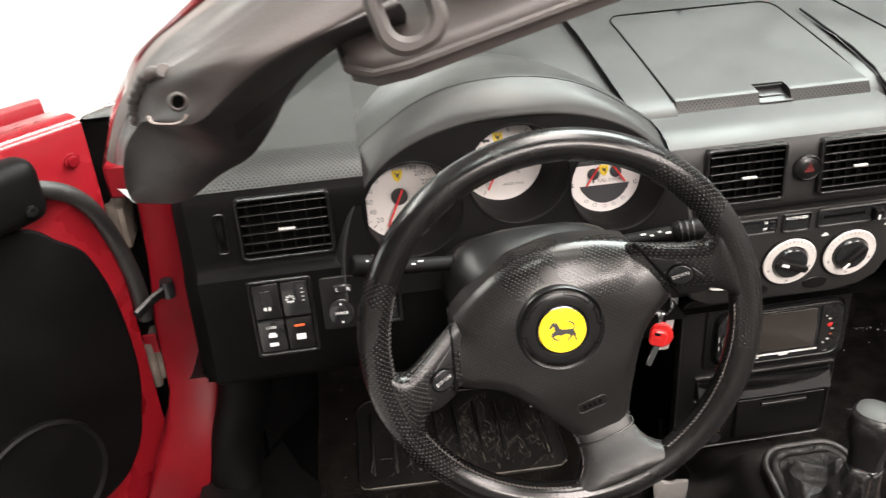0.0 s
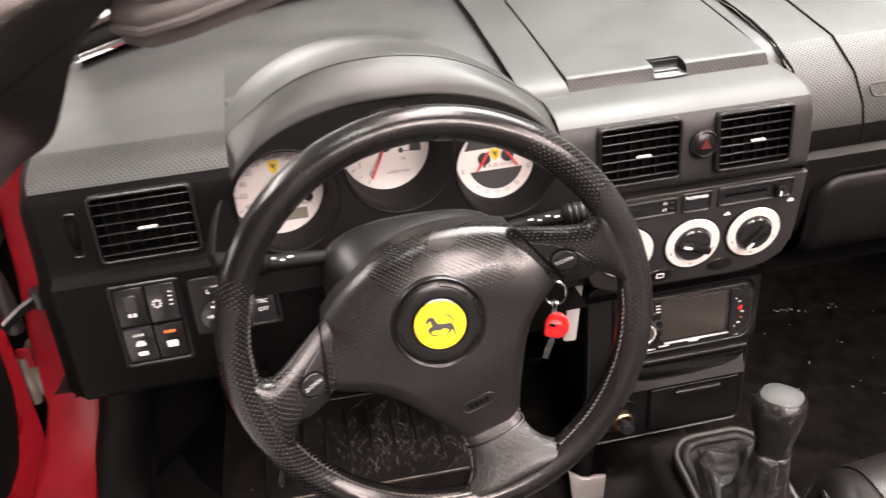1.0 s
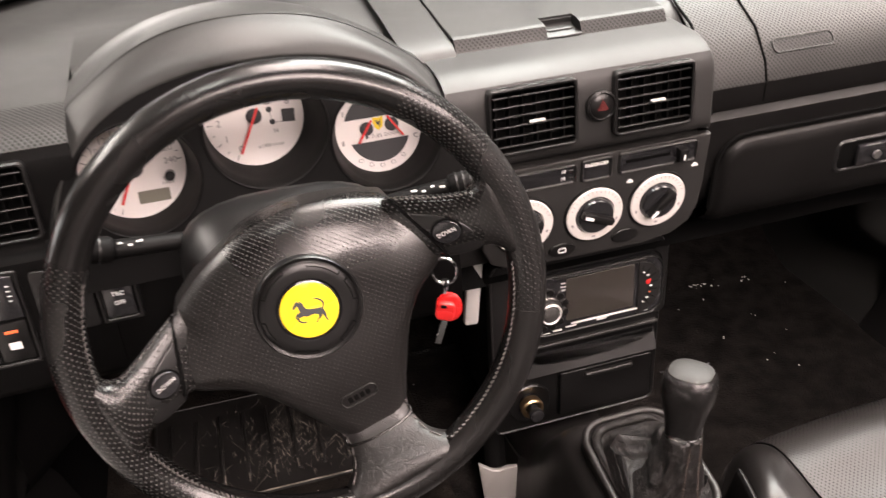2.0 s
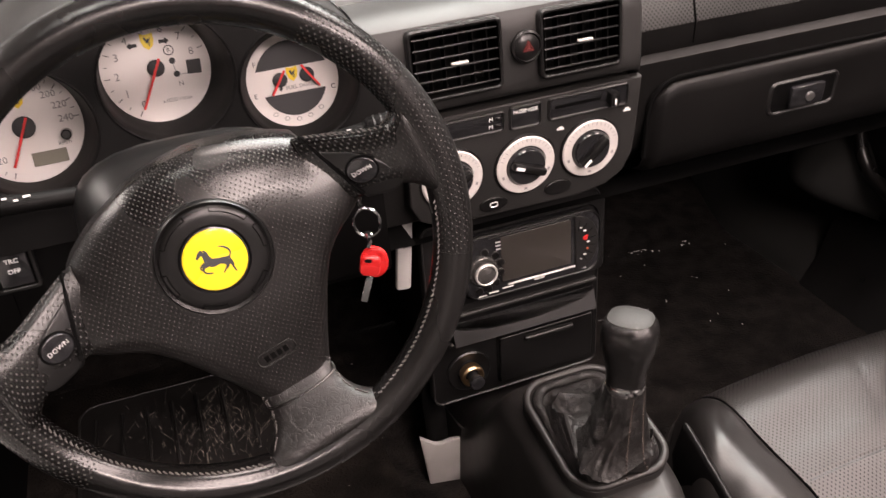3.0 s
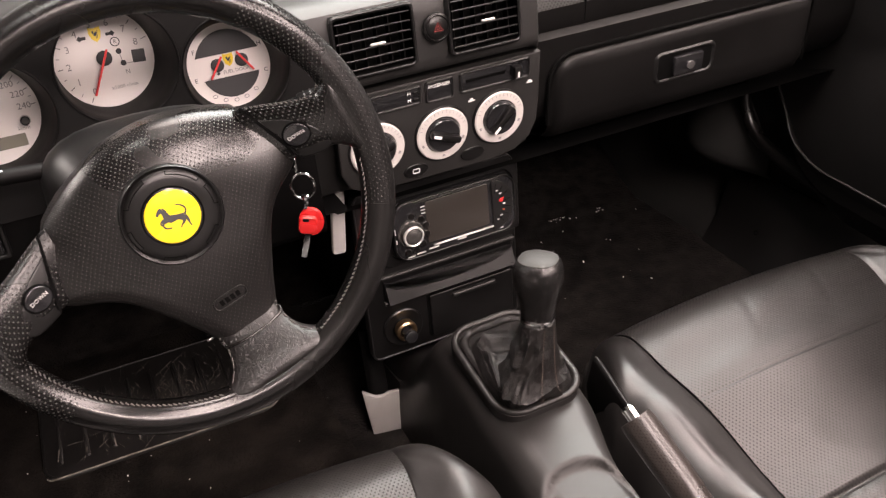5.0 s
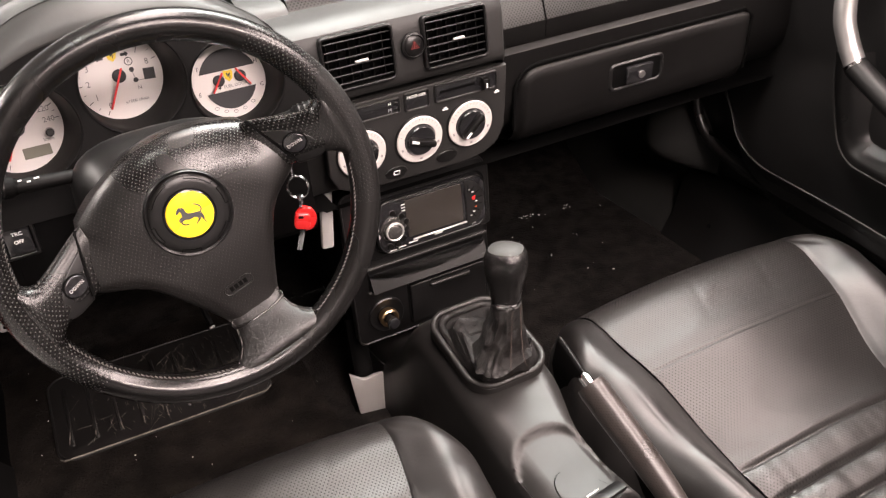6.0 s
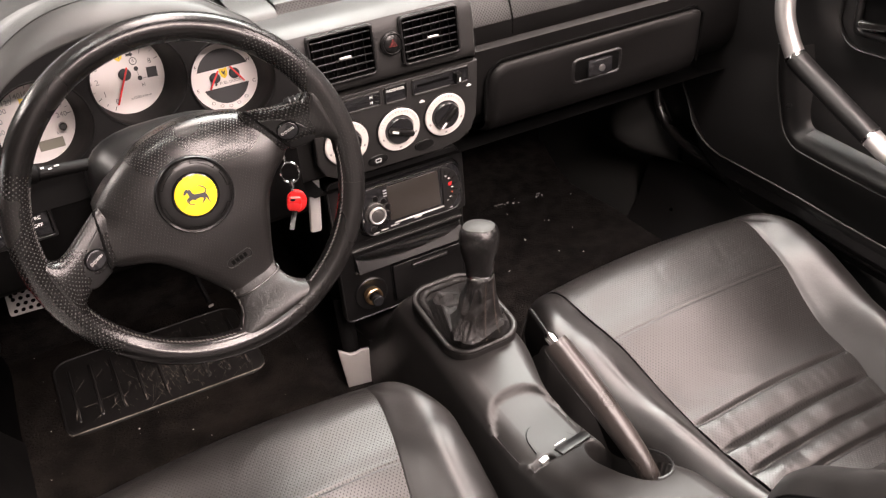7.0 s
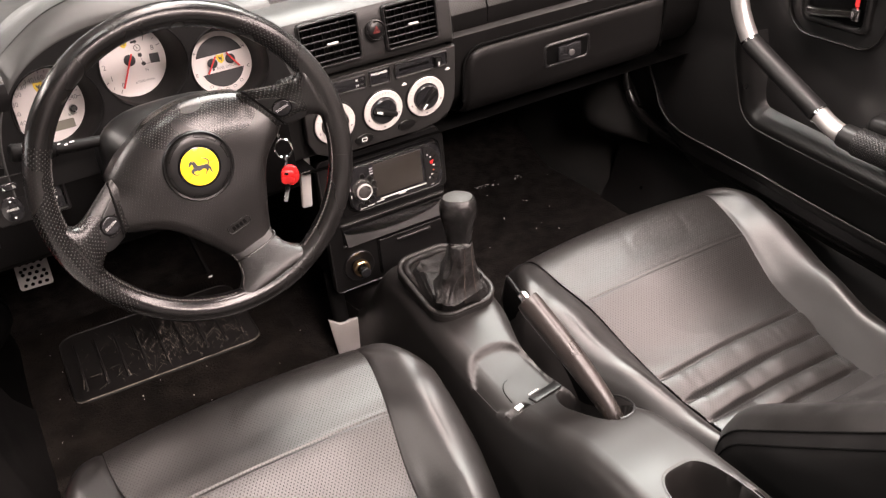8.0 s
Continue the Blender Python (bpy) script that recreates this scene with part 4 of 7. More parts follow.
part("writing", letters(letters(bmesh.new(), "L", 0.006, flat(-0.006, 0, 0.0032)), "R", 0.006, flat(0.006, 0, 0.0032)), WHITE, sel)
trc = thing("traction_switch", "black traction control switch with white writing", "switch", face_at(-0.152, 0.1755, 0.690, 3))
part("surround", frame_ring(rrect(0.036, 0.048, 0.003), rrect(0.028, 0.040, 0.002), 0.004, -0.002, 0.001), PLASTIC, trc)
key = part("rocker", box(0.026, 0.038, 0.008, 0.002, 2), GLOSS, trc, at=pose(0, 0, 0, -3))
part("writing", letters(letters(bmesh.new(), "TRC", 0.0058, flat(0, 0.004, 0.0042)), "OFF", 0.0058, flat(0, -0.005, 0.0042)), WHITE, key)

# glovebox
glove = thing("glovebox", "closed charcoal glovebox with a recessed black latch", "glovebox", face_at(0.678, 0.223, 0.661, -5))
rows = []
for x in [-0.195 + 0.032 * (1 - math.cos(radians(15 * k))) for k in range(7)] + steps(-0.15, 0.19, 12) + [0.215 - 0.020 * (1 - math.sin(radians(15 * k))) for k in range(7)]:
    cut = 0.032 - math.sqrt(max(0, 0.032 ** 2 - max(0, -0.163 - x) ** 2)) + 0.02 - math.sqrt(max(0, 0.02 ** 2 - max(0, x - 0.195) ** 2))
    back = 0.010 * smooth(-0.185, -0.195, x) + 0.010 * smooth(0.205, 0.215, x)
    rows.append([(x, 0.046 - cut, 0.002), (x, 0.046 - cut, 0.008 - back), (x, 0.043 - cut, 0.0115 - back), (x, 0.03 - cut, 0.012 - back), (x, -0.02, 0.0125 - back), (x, -0.040, 0.010 - back), (x, -0.056, 0.003 - back), (x, -0.068, -0.010 - back), (x, -0.076, -0.030 - back), (x, -0.080, -0.06 - back)])
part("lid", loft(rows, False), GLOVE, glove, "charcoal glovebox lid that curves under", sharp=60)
part("lid_gap", tube([(-0.198, -0.04, 0.003), (-0.198, 0.015, 0.003)] + [(-0.163 + 0.035 * math.cos(radians(180 - 15 * k)), 0.015 + 0.035 * math.sin(radians(180 - 15 * k)), 0.003) for k in range(1, 6)] + [(-0.163, 0.050, 0.003), (0.20, 0.050, 0.003), (0.218, 0.035, 0.003), (0.219, -0.05, 0.0)], 0.003, 6), DARK, glove)
latch = part("latch_recess", frame_ring(rrect(0.096, 0.042, 0.010), rrect(0.084, 0.032, 0.007), 0.0145, 0.006, 0.002), TRIM, glove, at=flat(-0.001, 0.001))
# recess shade is put into the floor's colour
part("recess_floor", plate(rrect(0.085, 0.033, 0.007), 0.0012, 0.0004, 0.0118), DARK, latch)
part("latch_paddle", box(0.046, 0.026, 0.008, 0.003, 2), GLOSS, latch, at=flat(0.002, 0.0, 0.016))
part("keyhole", lathe([(0.0055, 0.0), (0.0055, 0.002), (0.004, 0.0026), (0.001, 0.002)], 20), ALU, latch, at=flat(0.004, -0.001, 0.020))
# undersides coloured near-black for the shade below the dashboard
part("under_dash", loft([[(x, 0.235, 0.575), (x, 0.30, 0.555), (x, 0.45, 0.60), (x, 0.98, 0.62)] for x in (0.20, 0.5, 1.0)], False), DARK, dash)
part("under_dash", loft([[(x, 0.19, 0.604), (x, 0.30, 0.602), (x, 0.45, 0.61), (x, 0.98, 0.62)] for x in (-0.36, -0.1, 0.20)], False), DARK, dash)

# ---- instrument cluster ----
cluster = thing("instrument_cluster", "three white-faced gauges under a grey hood", "instrument cluster")


def plane_y(z):
    """The leaning plane of the gauge panel."""
    return 0.188 + 0.249 * (z - 0.775)


def arch(y, half, low, top, power, flare, slope, brow, n=81):
    """One section of the hood; its foot flares out into the dash top, and a brow swells above the middle gauge."""
    ring = []
    sag = 0.0125 * smooth(0.213, 0.245, y) + 0.010 * smooth(0.25, 0.31, y)      # lower towards the middle of the car
    for k in range(n):
        a = math.pi * k / (n - 1)
        c, s = math.cos(a), math.sin(a)
        z = low + (top - low) * abs(s) ** power
        out = flare * min(1.0, max(0.0, (0.896 - z) / 0.043)) ** 3.0
        x = -math.copysign(half * abs(c) ** 0.8 + out, c)
        ring.append((x, y + slope * (z - top) - brow * math.exp(-((x - 0.003) / 0.046) ** 2), z - sag * max(0.0, x) / 0.2))
    return ring


# back to front: y, half width, foot, crown, roundness, flare, lean, brow
HOOD = ((0.60, 0.060, 0.82, 0.8380, 0.95, 0.006, 0, 0), (0.53, 0.105, 0.80, 0.8490, 0.97, 0.010, 0.02, 0), (0.46, 0.150, 0.77, 0.8650, 1.0, 0.014, 0.06, 0), (0.40, 0.176, 0.75, 0.8790, 1.02, 0.015, 0.12, 0), (0.35, 0.190, 0.735, 0.8920, 1.03, 0.014, 0.18, 0), (0.31, 0.1970, 0.720, 0.9010, 1.02, 0.013, 0.22, 0), (0.275, 0.2000, 0.708, 0.9045, 0.985, 0.011, 0.235, 0), (0.2510, 0.2008, 0.7025, 0.9046, 0.96, 0.009, 0.235, 0.0005),
        (0.2492, 0.2000, 0.7021, 0.9034, 0.955, 0.009, 0.235, 0.0008), (0.2380, 0.1992, 0.7020, 0.8992, 0.925, 0.006, 0.238, 0.002), (0.2275, 0.1980, 0.7018, 0.8925, 0.88, 0.002, 0.242, 0.004), (0.2190, 0.1962, 0.7017, 0.8845, 0.83, 0, 0.245, 0.0055), (0.2145, 0.1944, 0.7016, 0.8780, 0.79, 0, 0.248, 0.0055), (0.2125, 0.1927, 0.7015, 0.8742, 0.765, 0, 0.249, 0.0035), (0.2122, 0.1910, 0.7015, 0.8720, 0.75, 0, 0.249, 0.0))
shapes = [spline([row[i:i + 3] if i < 6 else (row[6], row[7], 0) for row in HOOD], 5) for i in (0, 3, 6)]
hood_rings = [arch(a.x, a.y, a.z, b.x, b.y, max(0.0, b.z), c.x, max(0.0, c.y)) for a, b, c in zip(*shapes)]
part("hood", loft(hood_rings, False), DASH, cluster, "smooth grey moulded hood", sharp=85)
# face centre x, z and radius; mouth of the well: centre x, z, half width, half height
GAUGES = [(-0.121, 0.781, 0.0475, "speedometer", (-0.1115, 0.7895, 0.0525, 0.0490)), (-0.002, 0.8095, 0.0468, "tachometer", (0.0030, 0.8140, 0.0550, 0.0510)), (0.1165, 0.778, 0.0425, "fuel_and_temperature_gauge", (0.1105, 0.7900, 0.0520, 0.0485))]
TILT = 14
# panel between the gauges, with the mouths of the wells
bm = bmesh.new()
edges = []
ring = [(x, z) for x, _, z in hood_rings[-1]]
for pts in [ring] + [circle(rx + 0.0015, 56, cx, cz, rz + 0.0015) for _, _, _, _, (cx, cz, rx, rz) in GAUGES]:
    vs = [bm.verts.new((x, plane_y(z), z)) for x, z in pts]
    edges += [bm.edges.new((vs[k], vs[(k + 1) % len(vs)])) for k in range(len(vs))]
bmesh.ops.triangle_fill(bm, use_beauty=True, use_dissolve=False, edges=edges)
# panel and gauge wells darkened for the shade under the hood
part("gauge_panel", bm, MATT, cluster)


def shield(bm_y, bm_k, m, s):
    pts = [(-0.4, 0.5), (0, 0.42), (0.4, 0.5), (0.42, 0.1), (0.3, -0.3), (0, -0.55), (-0.3, -0.3), (-0.42, 0.1)][::-1]
    loft([[m @ Vector((x * s, y * s, 0)) for x, y in pts], [m @ Vector((x * s, y * s, 0.0004)) for x, y in pts]], True, (True, True), bm_y)
    for x, y, w, h, a in ((0.02, 0.02, 0.3, 0.16, 50), (-0.12, 0.14, 0.12, 0.2, 10), (0.1, -0.16, 0.26, 0.07, 70), (0.16, 0.14, 0.22, 0.05, 60)):
        bar(bm_k, w * s, h * s, m @ flat(x * s, y * s, 0.0006, a))


def gauge(gx, gz, r, name, mouth):
    gy = 0.226 + (gz - 0.775) * math.tan(radians(TILT))
    m = face_at(gx, gy, gz, TILT)
    cx, cz, rx, rz = mouth
    back, rings = m.inverted(), []
    for grow, out in ((0.0016, -0.0002), (0.0012, 0.0010), (0.0004, 0.0014), (-0.0006, 0.0008), (-0.0012, -0.0010)):
        rings.append([back @ Vector((x, plane_y(z) - out, z)) for x, z in circle(rx + grow, 56, cx, cz, rz + grow)])
    floor = [Vector((x, y, -0.037)) for x, y in circle(r + 0.001, 56)]
    first = rings[-1]
    for t in (0.3, 0.6, 0.85, 1.0):
        rings.append([p.lerp(q, t) for p, q in zip(first, floor)])
    g = part(name, loft(rings, True), MATT, cluster, "round gauge in a deep black well", m)
    part("face", lathe([(r + 0.001, -0.038), (r + 0.001, -0.0365), (0.001, -0.036)], 48), DIAL, g, "white gauge face")
    ink, grey, yel, pale = bmesh.new(), bmesh.new(), bmesh.new(), bmesh.new()
    z = -0.0356
    if name == "speedometer":
        for k in range(25):
            a = radians(246 - 243.6 * k / 24)
            long = k % 2 == 0
            bar(ink if long else grey, 0.0007, 0.005 if long else 0.003, pose((r - 0.004) * math.cos(a), (r - 0.004) * math.sin(a), z, 0, 0, math.degrees(a) - 90))
            if long and k:
                letters(grey, str(k * 10), 0.0085, flat((r - 0.0125) * math.cos(a), (r - 0.0125) * math.sin(a), z))
        letters(grey, "km/h", 0.0055, flat(0.029, -0.019, z))
        shield(yel, ink, flat(0.0, 0.024, z), 0.014)
        lcd = part("odometer", box(0.029, 0.012, 0.001, 0.0004, 1), LCD, g, "olive odometer display", flat(0.014, -0.0295, z))
        part("trip_knob", lathe([(0.005, 0), (0.0045, 0.008), (0.0035, 0.009), (0.0005, 0.009)], 16), GLOSS, g, at=flat(0.032, -0.012, z))
        needle, hub = [(0.0, 0.0, 244, 0.036)], [(0, 0, 0.0095)]
    elif name == "tachometer":
        for k in range(17):
            a = radians(240 - 14 * k)
            long = k % 2 == 0
            bar(ink if long else grey, 0.0007, 0.005 if long else 0.003, pose((r - 0.004) * math.cos(a), (r - 0.004) * math.sin(a), z, 0, 0, math.degrees(a) - 90))
            if long:
                letters(grey, str(k // 2), 0.0095, flat((r - 0.0125) * math.cos(a), (r - 0.0125) * math.sin(a), z))
        letters(grey, "x1000 r/min", 0.0052, flat(0.012, -0.030, z))
        shield(yel, ink, flat(-0.002, 0.024, z), 0.014)
        for sx in (-1, 1):
            bar(ink, 0.006, 0.003, flat(-0.002 + sx * 0.0125, 0.022, z))
            bar(ink, 0.004, 0.004, flat(-0.002 + sx * 0.0155, 0.022, z, 45))
        loft([at_z(circle(0.0046, 20, 0.0140, 0.0135), z), at_z(circle(0.0046, 20, 0.0140, 0.0135), z + 0.0003)], True, (True, True), ink)
        loft([at_z(circle(0.0037, 20, 0.0140, 0.0135), z + 0.0002), at_z(circle(0.0037, 20, 0.0140, 0.0135), z + 0.0005)], True, (True, True), pale)
        letters(ink, "R", 0.0055, flat(0.0140, 0.0135, z + 0.0005))
        letters(grey, "N", 0.006, flat(0.0185, -0.017, z))
        for x, y in ((0.015, 0.004), (0.0165, -0.008)):
            loft([at_z(circle(0.0028, 16, x, y), z), at_z(circle(0.0028, 16, x, y), z + 0.0004)], True, (True, True), ink)
        bar(grey, 0.0006, 0.012, flat(0.0157, -0.002, z, 7))
        bar(grey, 0.010, 0.0006, flat(0.021, -0.009, z))
        bar(ink, 0.0125, 0.0125, flat(0.0325, -0.004, z, -4))
        needle, hub = [(0.0, 0.0, 242, 0.038)], [(0, 0, 0.0075)]
    else:
        for s in (1, -1):
            pts = []
            for k in range(13):
                a = radians(20 + 140 * k / 12)
                pts.append(((r - 0.011 + 0.004 * (s > 0)) * math.cos(a), s * (r - 0.0095 + 0.004 * (s > 0)) * math.sin(a)))
            pts = pts if s > 0 else pts[::-1]
            loft([at_z(pts, z), at_z(pts, z + 0.0004)], True, (True, True), ink)
        letters(grey, "FUEL DOOR", 0.0052, flat(0.006, -0.0065, z + 0.0004))
        bar(ink, 0.003, 0.0025, flat(-0.013, -0.0065, z + 0.0004, 45))
        for body, a in (("E", 194), ("F", 150), ("C", -19), ("H", 24)):
            letters(ink, body, 0.0065, flat((r - 0.004) * math.cos(radians(a)), (r - 0.004) * math.sin(radians(a)), z))
        for k, a in enumerate((232, 250, 268, 286, 306)):
            x, y = (r - 0.006) * math.cos(radians(a)), (r - 0.006) * math.sin(radians(a))
            loft([at_z(circle(0.0026, 14, x, y, 0.0020), z), at_z(circle(0.0026, 14, x, y, 0.0020), z + 0.0003)], True, (True, True), grey)
            loft([at_z(circle(0.0020, 14, x, y, 0.0014), z + 0.0002), at_z(circle(0.0020, 14, x, y, 0.0014), z + 0.0005)], True, (True, True), pale)
        shield(yel, ink, flat(0.0, 0.006, z + 0.0006), 0.013)
        needle, hub = [(-0.0125, 0.003, 234, 0.017), (0.014, 0.005, -57, 0.017)], [(-0.0125, 0.002, 0.0068), (0.0135, 0.003, 0.0068)]
    tagged(part("dial_print", ink, INK, g), kind="stuff")
    tagged(part("fine_print", grey, GREY_INK, g), kind="stuff")
    part("yellow_badge", yel, YELLOW, g, "small yellow shield")
    if len(pale.verts):
        tagged(part("warning_icon", pale, DIAL, g), kind="stuff")
    else:
        pale.free()
    for x, y, rr in hub:
        part("needle_hub", lathe([(rr, -0.0358), (rr, -0.0335), (rr * 0.8, -0.0325), (0.0005, -0.0325)], 24), INK, g, at=flat(x, y))
    for x, y, a, long in needle:
        nd = bmesh.new()
        box(long + 0.009, 0.0022, 0.0012, 0.0003, 1, (long / 2 - 0.0045, 0, 0), nd)
        part("needle", nd, NEEDLE, g, "red needle", pose(x, y, -0.0312, 0, 0, a))


for g in GAUGES:
    gauge(*g)

# ---- steering wheel ----
WT, WR = 13.0, 19.0
wheel = thing("steering_wheel", "black leather three-spoke steering wheel with a yellow badge", "steering wheel", face_at(-0.0007, 0.0055, 0.7485, WT, -2) @ pose(0, 0, 0, 0, 0, WR))
RR, RT, RZ = 0.169, 0.0145, 0.008
RIM_SEAMS = (41.0, 137.0, 210.0, 330.5)


def rim_arc(a0, a1, rt=RT):
    n = max(4, int(abs(a1 - a0) / 3))
    rings = []
    for i in range(n + 1):
        a = radians(a0 + (a1 - a0) * i / n)
        rings.append([((RR + rt * math.cos(b)) * math.cos(a), (RR + rt * math.cos(b)) * math.sin(a), RZ + rt * 1.12 * math.sin(b)) for b in [2 * math.pi * k / 24 for k in range(24)]])
    return loft(rings, True, (True, True))


for a0, a1, mat, label in ((41, 137, LEATHER, "shiny smooth leather"), (137, 210, RIM_HOLES, "perforated leather"), (210, 330.5, LEATHER, "smooth creased leather"), (330.5, 401, RIM_HOLES, "perforated leather")):
    part("rim", rim_arc(a0, a1), mat, wheel, label)
for a in RIM_SEAMS:
    part("rim_seam", rim_arc(a - 0.2, a + 0.2, RT * 1.018), LEATHER, wheel)


def table(rows, x):
    """Straight-line values between the rows of a table that begins with x."""
    for a, b in zip(rows, rows[1:]):
        if x <= b[0]:
            break
    t = min(1.0, max(0.0, (x - a[0]) / (b[0] - a[0])))
    return [p + (q - p) * t for p, q in zip(a[1:], b[1:])]


# side spoke stations: x, upper edge, lower edge, height of the middle, half thickness
SPOKE = ((0.086, 0.0390, -0.0150, -0.0230, 0.0090), (0.092, 0.0382, -0.0170, -0.0205, 0.0100), (0.100, 0.0358, -0.0180, -0.0170, 0.0112), (0.110, 0.0322, -0.0190, -0.0125, 0.0120), (0.120, 0.0285, -0.0198, -0.0080, 0.0126), (0.130, 0.0250, -0.0208, -0.0035, 0.0130), (0.138, 0.0228, -0.0222, 0.0005, 0.0134), (0.144, 0.0222, -0.0246, 0.0035, 0.0138), (0.149, 0.0242, -0.0290, 0.0058, 0.0142), (0.153, 0.0290, -0.0355, 0.0072, 0.0145), (0.156, 0.0350, -0.0435, 0.0079, 0.0143), (0.159, 0.0420, -0.0530, 0.0080, 0.0136), (0.162, 0.0500, -0.0640, 0.0080, 0.0118))


def spoke_loft(stations, place, n=36):
    """Stations: along, two edges, middle height, half thickness; place turns (along, across, height) into a point."""
    rings = []
    for s, hi, lo, zc, ht in stations:
        ring = []
        for k in range(n):
            b = 2 * math.pi * k / n
            u = (hi + lo) / 2 + (hi - lo) / 2 * math.copysign(abs(math.cos(b)) ** 0.62, math.cos(b))
            ring.append(place(s, u, zc + ht * math.copysign(abs(math.sin(b)) ** 0.72, math.sin(b))))
        rings.append(ring)
    return loft(rings, True, (True, True))


fine = [(x, *table(SPOKE, x)) for x in steps(0.086, 0.162, 38)]
INSERT = ((0.0978, 0.0248), (0.1070, 0.0205), (0.1155, 0.0162), (0.1225, 0.0110), (0.1288, 0.0050), (0.1338, -0.0030), (0.1374, -0.0110), (0.1385, -0.0170), (0.1352, -0.0208), (0.1290, -0.0222), (0.1200, -0.0212), (0.1120, -0.0198))
for side in (1, -1):
    part("spoke", spoke_loft(fine, lambda s, u, z: (side * s, u, z)), RIM_HOLES, wheel, "perforated leather spoke")
    pts = [(p.x, p.y) for p in spline([(x, y, 0) for x, y in INSERT], 3)]
    pts = pts[::-1] if side > 0 else [(-x, y) for x, y in pts]
    bm = plate(pts, 0.020, 0.0016, -0.020)
    for v in bm.verts:
        x = abs(v.co.x)
        zc, ht = table(SPOKE, x)[2:]
        v.co.z += zc + ht + 0.0012 - 0.0035 * smooth(0.004, -0.022, v.co.y)
    ins = part("spoke_insert", bm, PLASTIC, wheel, "smooth black spoke insert")
    zc, ht = table(SPOKE, 0.1175)[2:]
    key = part("shift_button", plate(circle(0.0112, 32, 0, 0, 0.0096), 0.0026, 0.0010, 0.0), GLOSS, ins, "oval shift button", pose(side * 0.1175, 0.0018, zc + ht + 0.0006, 0, -24 * side, 0) @ pose(0, 0, 0, 6))
    part("button_gap", frame_ring(circle(0.0124, 32, 0, 0, 0.0108), circle(0.0112, 32, 0, 0, 0.0096), 0.0012, -0.002, 0.0002), DARK, key)
    part("writing", letters(bmesh.new(), "DOWN", 0.0046, flat(0, 0, 0.0028, 5), spacing=1.08), PRINT, key)
LOWER = ((-0.112, 0.0290, -0.0290, -0.0200, 0.0085), (-0.118, 0.0282, -0.0282, -0.0180, 0.0100), (-0.124, 0.0280, -0.0280, -0.0150, 0.0112), (-0.130, 0.0288, -0.0288, -0.0110, 0.0122), (-0.136, 0.0310, -0.0310, -0.0060, 0.0130), (-0.141, 0.0345, -0.0345, -0.0010, 0.0137), (-0.146, 0.0400, -0.0400, 0.0030, 0.0142), (-0.150, 0.0465, -0.0465, 0.0058, 0.0145), (-0.1535, 0.0560, -0.0560, 0.0072, 0.0145), (-0.157, 0.0660, -0.0660, 0.0079, 0.0142), (-0.160, 0.0745, -0.0745, 0.0080, 0.0132), (-0.163, 0.0800, -0.0800, 0.0080, 0.0110))
low_spoke = [(y, *table(LOWER[::-1], y)) for y in steps(-0.163, -0.112, 26)]
part("spoke", spoke_loft(low_spoke, lambda s, u, z: (u, s, z)), CREASED, wheel, "creased smooth leather lower spoke")
part("spoke_seam", tube(spline([(-0.0285, -0.1195, -0.0115), (-0.0270, -0.1232, -0.0066), (-0.014, -0.1252, -0.0036), (0.0, -0.1256, -0.0032), (0.014, -0.1252, -0.0036), (0.0270, -0.1232, -0.0066), (0.0285, -0.1195, -0.0115)], 5), 0.0011, 8), LEATHER, wheel, "folded leather edge")

# airbag cover: a cushion that rolls back at its top, with a waist towards the lower spoke
TOP = ((0.0, 0.0680), (0.010, 0.0677), (0.020, 0.0668), (0.030, 0.0650), (0.040, 0.0622), (0.050, 0.0588), (0.060, 0.0548), (0.070, 0.0500), (0.080, 0.0447), (0.0895, 0.0390), (0.0912, 0.0370))
GAP = ((0.0912, 0.0370), (0.0948, 0.0270), (0.0984, 0.0165), (0.1020, 0.0060), (0.1058, -0.0050), (0.1096, -0.0155))
WAIST = ((0.1096, -0.0155), (0.1080, -0.0205), (0.1020, -0.0250), (0.0940, -0.0290), (0.0860, -0.0328), (0.0780, -0.0378), (0.0700, -0.0446), (0.0640, -0.0520), (0.0585, -0.0602), (0.0535, -0.0690), (0.0485, -0.0785), (0.0435, -0.0880), (0.0390, -0.0970), (0.0345, -0.1068), (0.0305, -0.1150), (0.0285, -0.1205))
FOOT = ((0.0285, -0.1205), (0.0240, -0.1235), (0.0150, -0.1248), (0.0, -0.1252))


def away(x, y, line):
    """Distance from a polyline."""
    best = 1.0
    for (ax, ay), (bx, by) in zip(line, line[1:]):
        dx, dy = bx - ax, by - ay
        t = min(1.0, max(0.0, ((x - ax) * dx + (y - ay) * dy) / (dx * dx + dy * dy)))
        best = min(best, math.hypot(x - ax - t * dx, y - ay - t * dy))
    return best


def rolled(d, reach, drop):
    t = 1 - min(1.0, d / reach)
    return drop * (1 - math.sqrt(max(0.0, 1 - t * t)))


def pad_height(x, y):
    x = abs(x)
    z = 0.0015 - 0.0085 * (x / 0.11) ** 2 - 0.0100 * smooth(-0.045, -0.125, y) - 0.0030 * smooth(0.02, 0.06, y)
    z -= rolled(away(x, y, TOP), 0.058, 0.027) + rolled(away(x, y, GAP), 0.0035, 0.0025)
    return z - rolled(away(x, y, WAIST), 0.016, 0.0120) - rolled(away(x, y, FOOT), 0.0035, 0.0025)


half = []
for line in (TOP, GAP, WAIST, FOOT):
    for (ax, ay), (bx, by) in zip(line, line[1:]):
        n = max(1, round(math.hypot(bx - ax, by - ay) / 0.0030))
        half += [(ax + (bx - ax) * k / n, ay + (by - ay) * k / n) for k in range(n)]
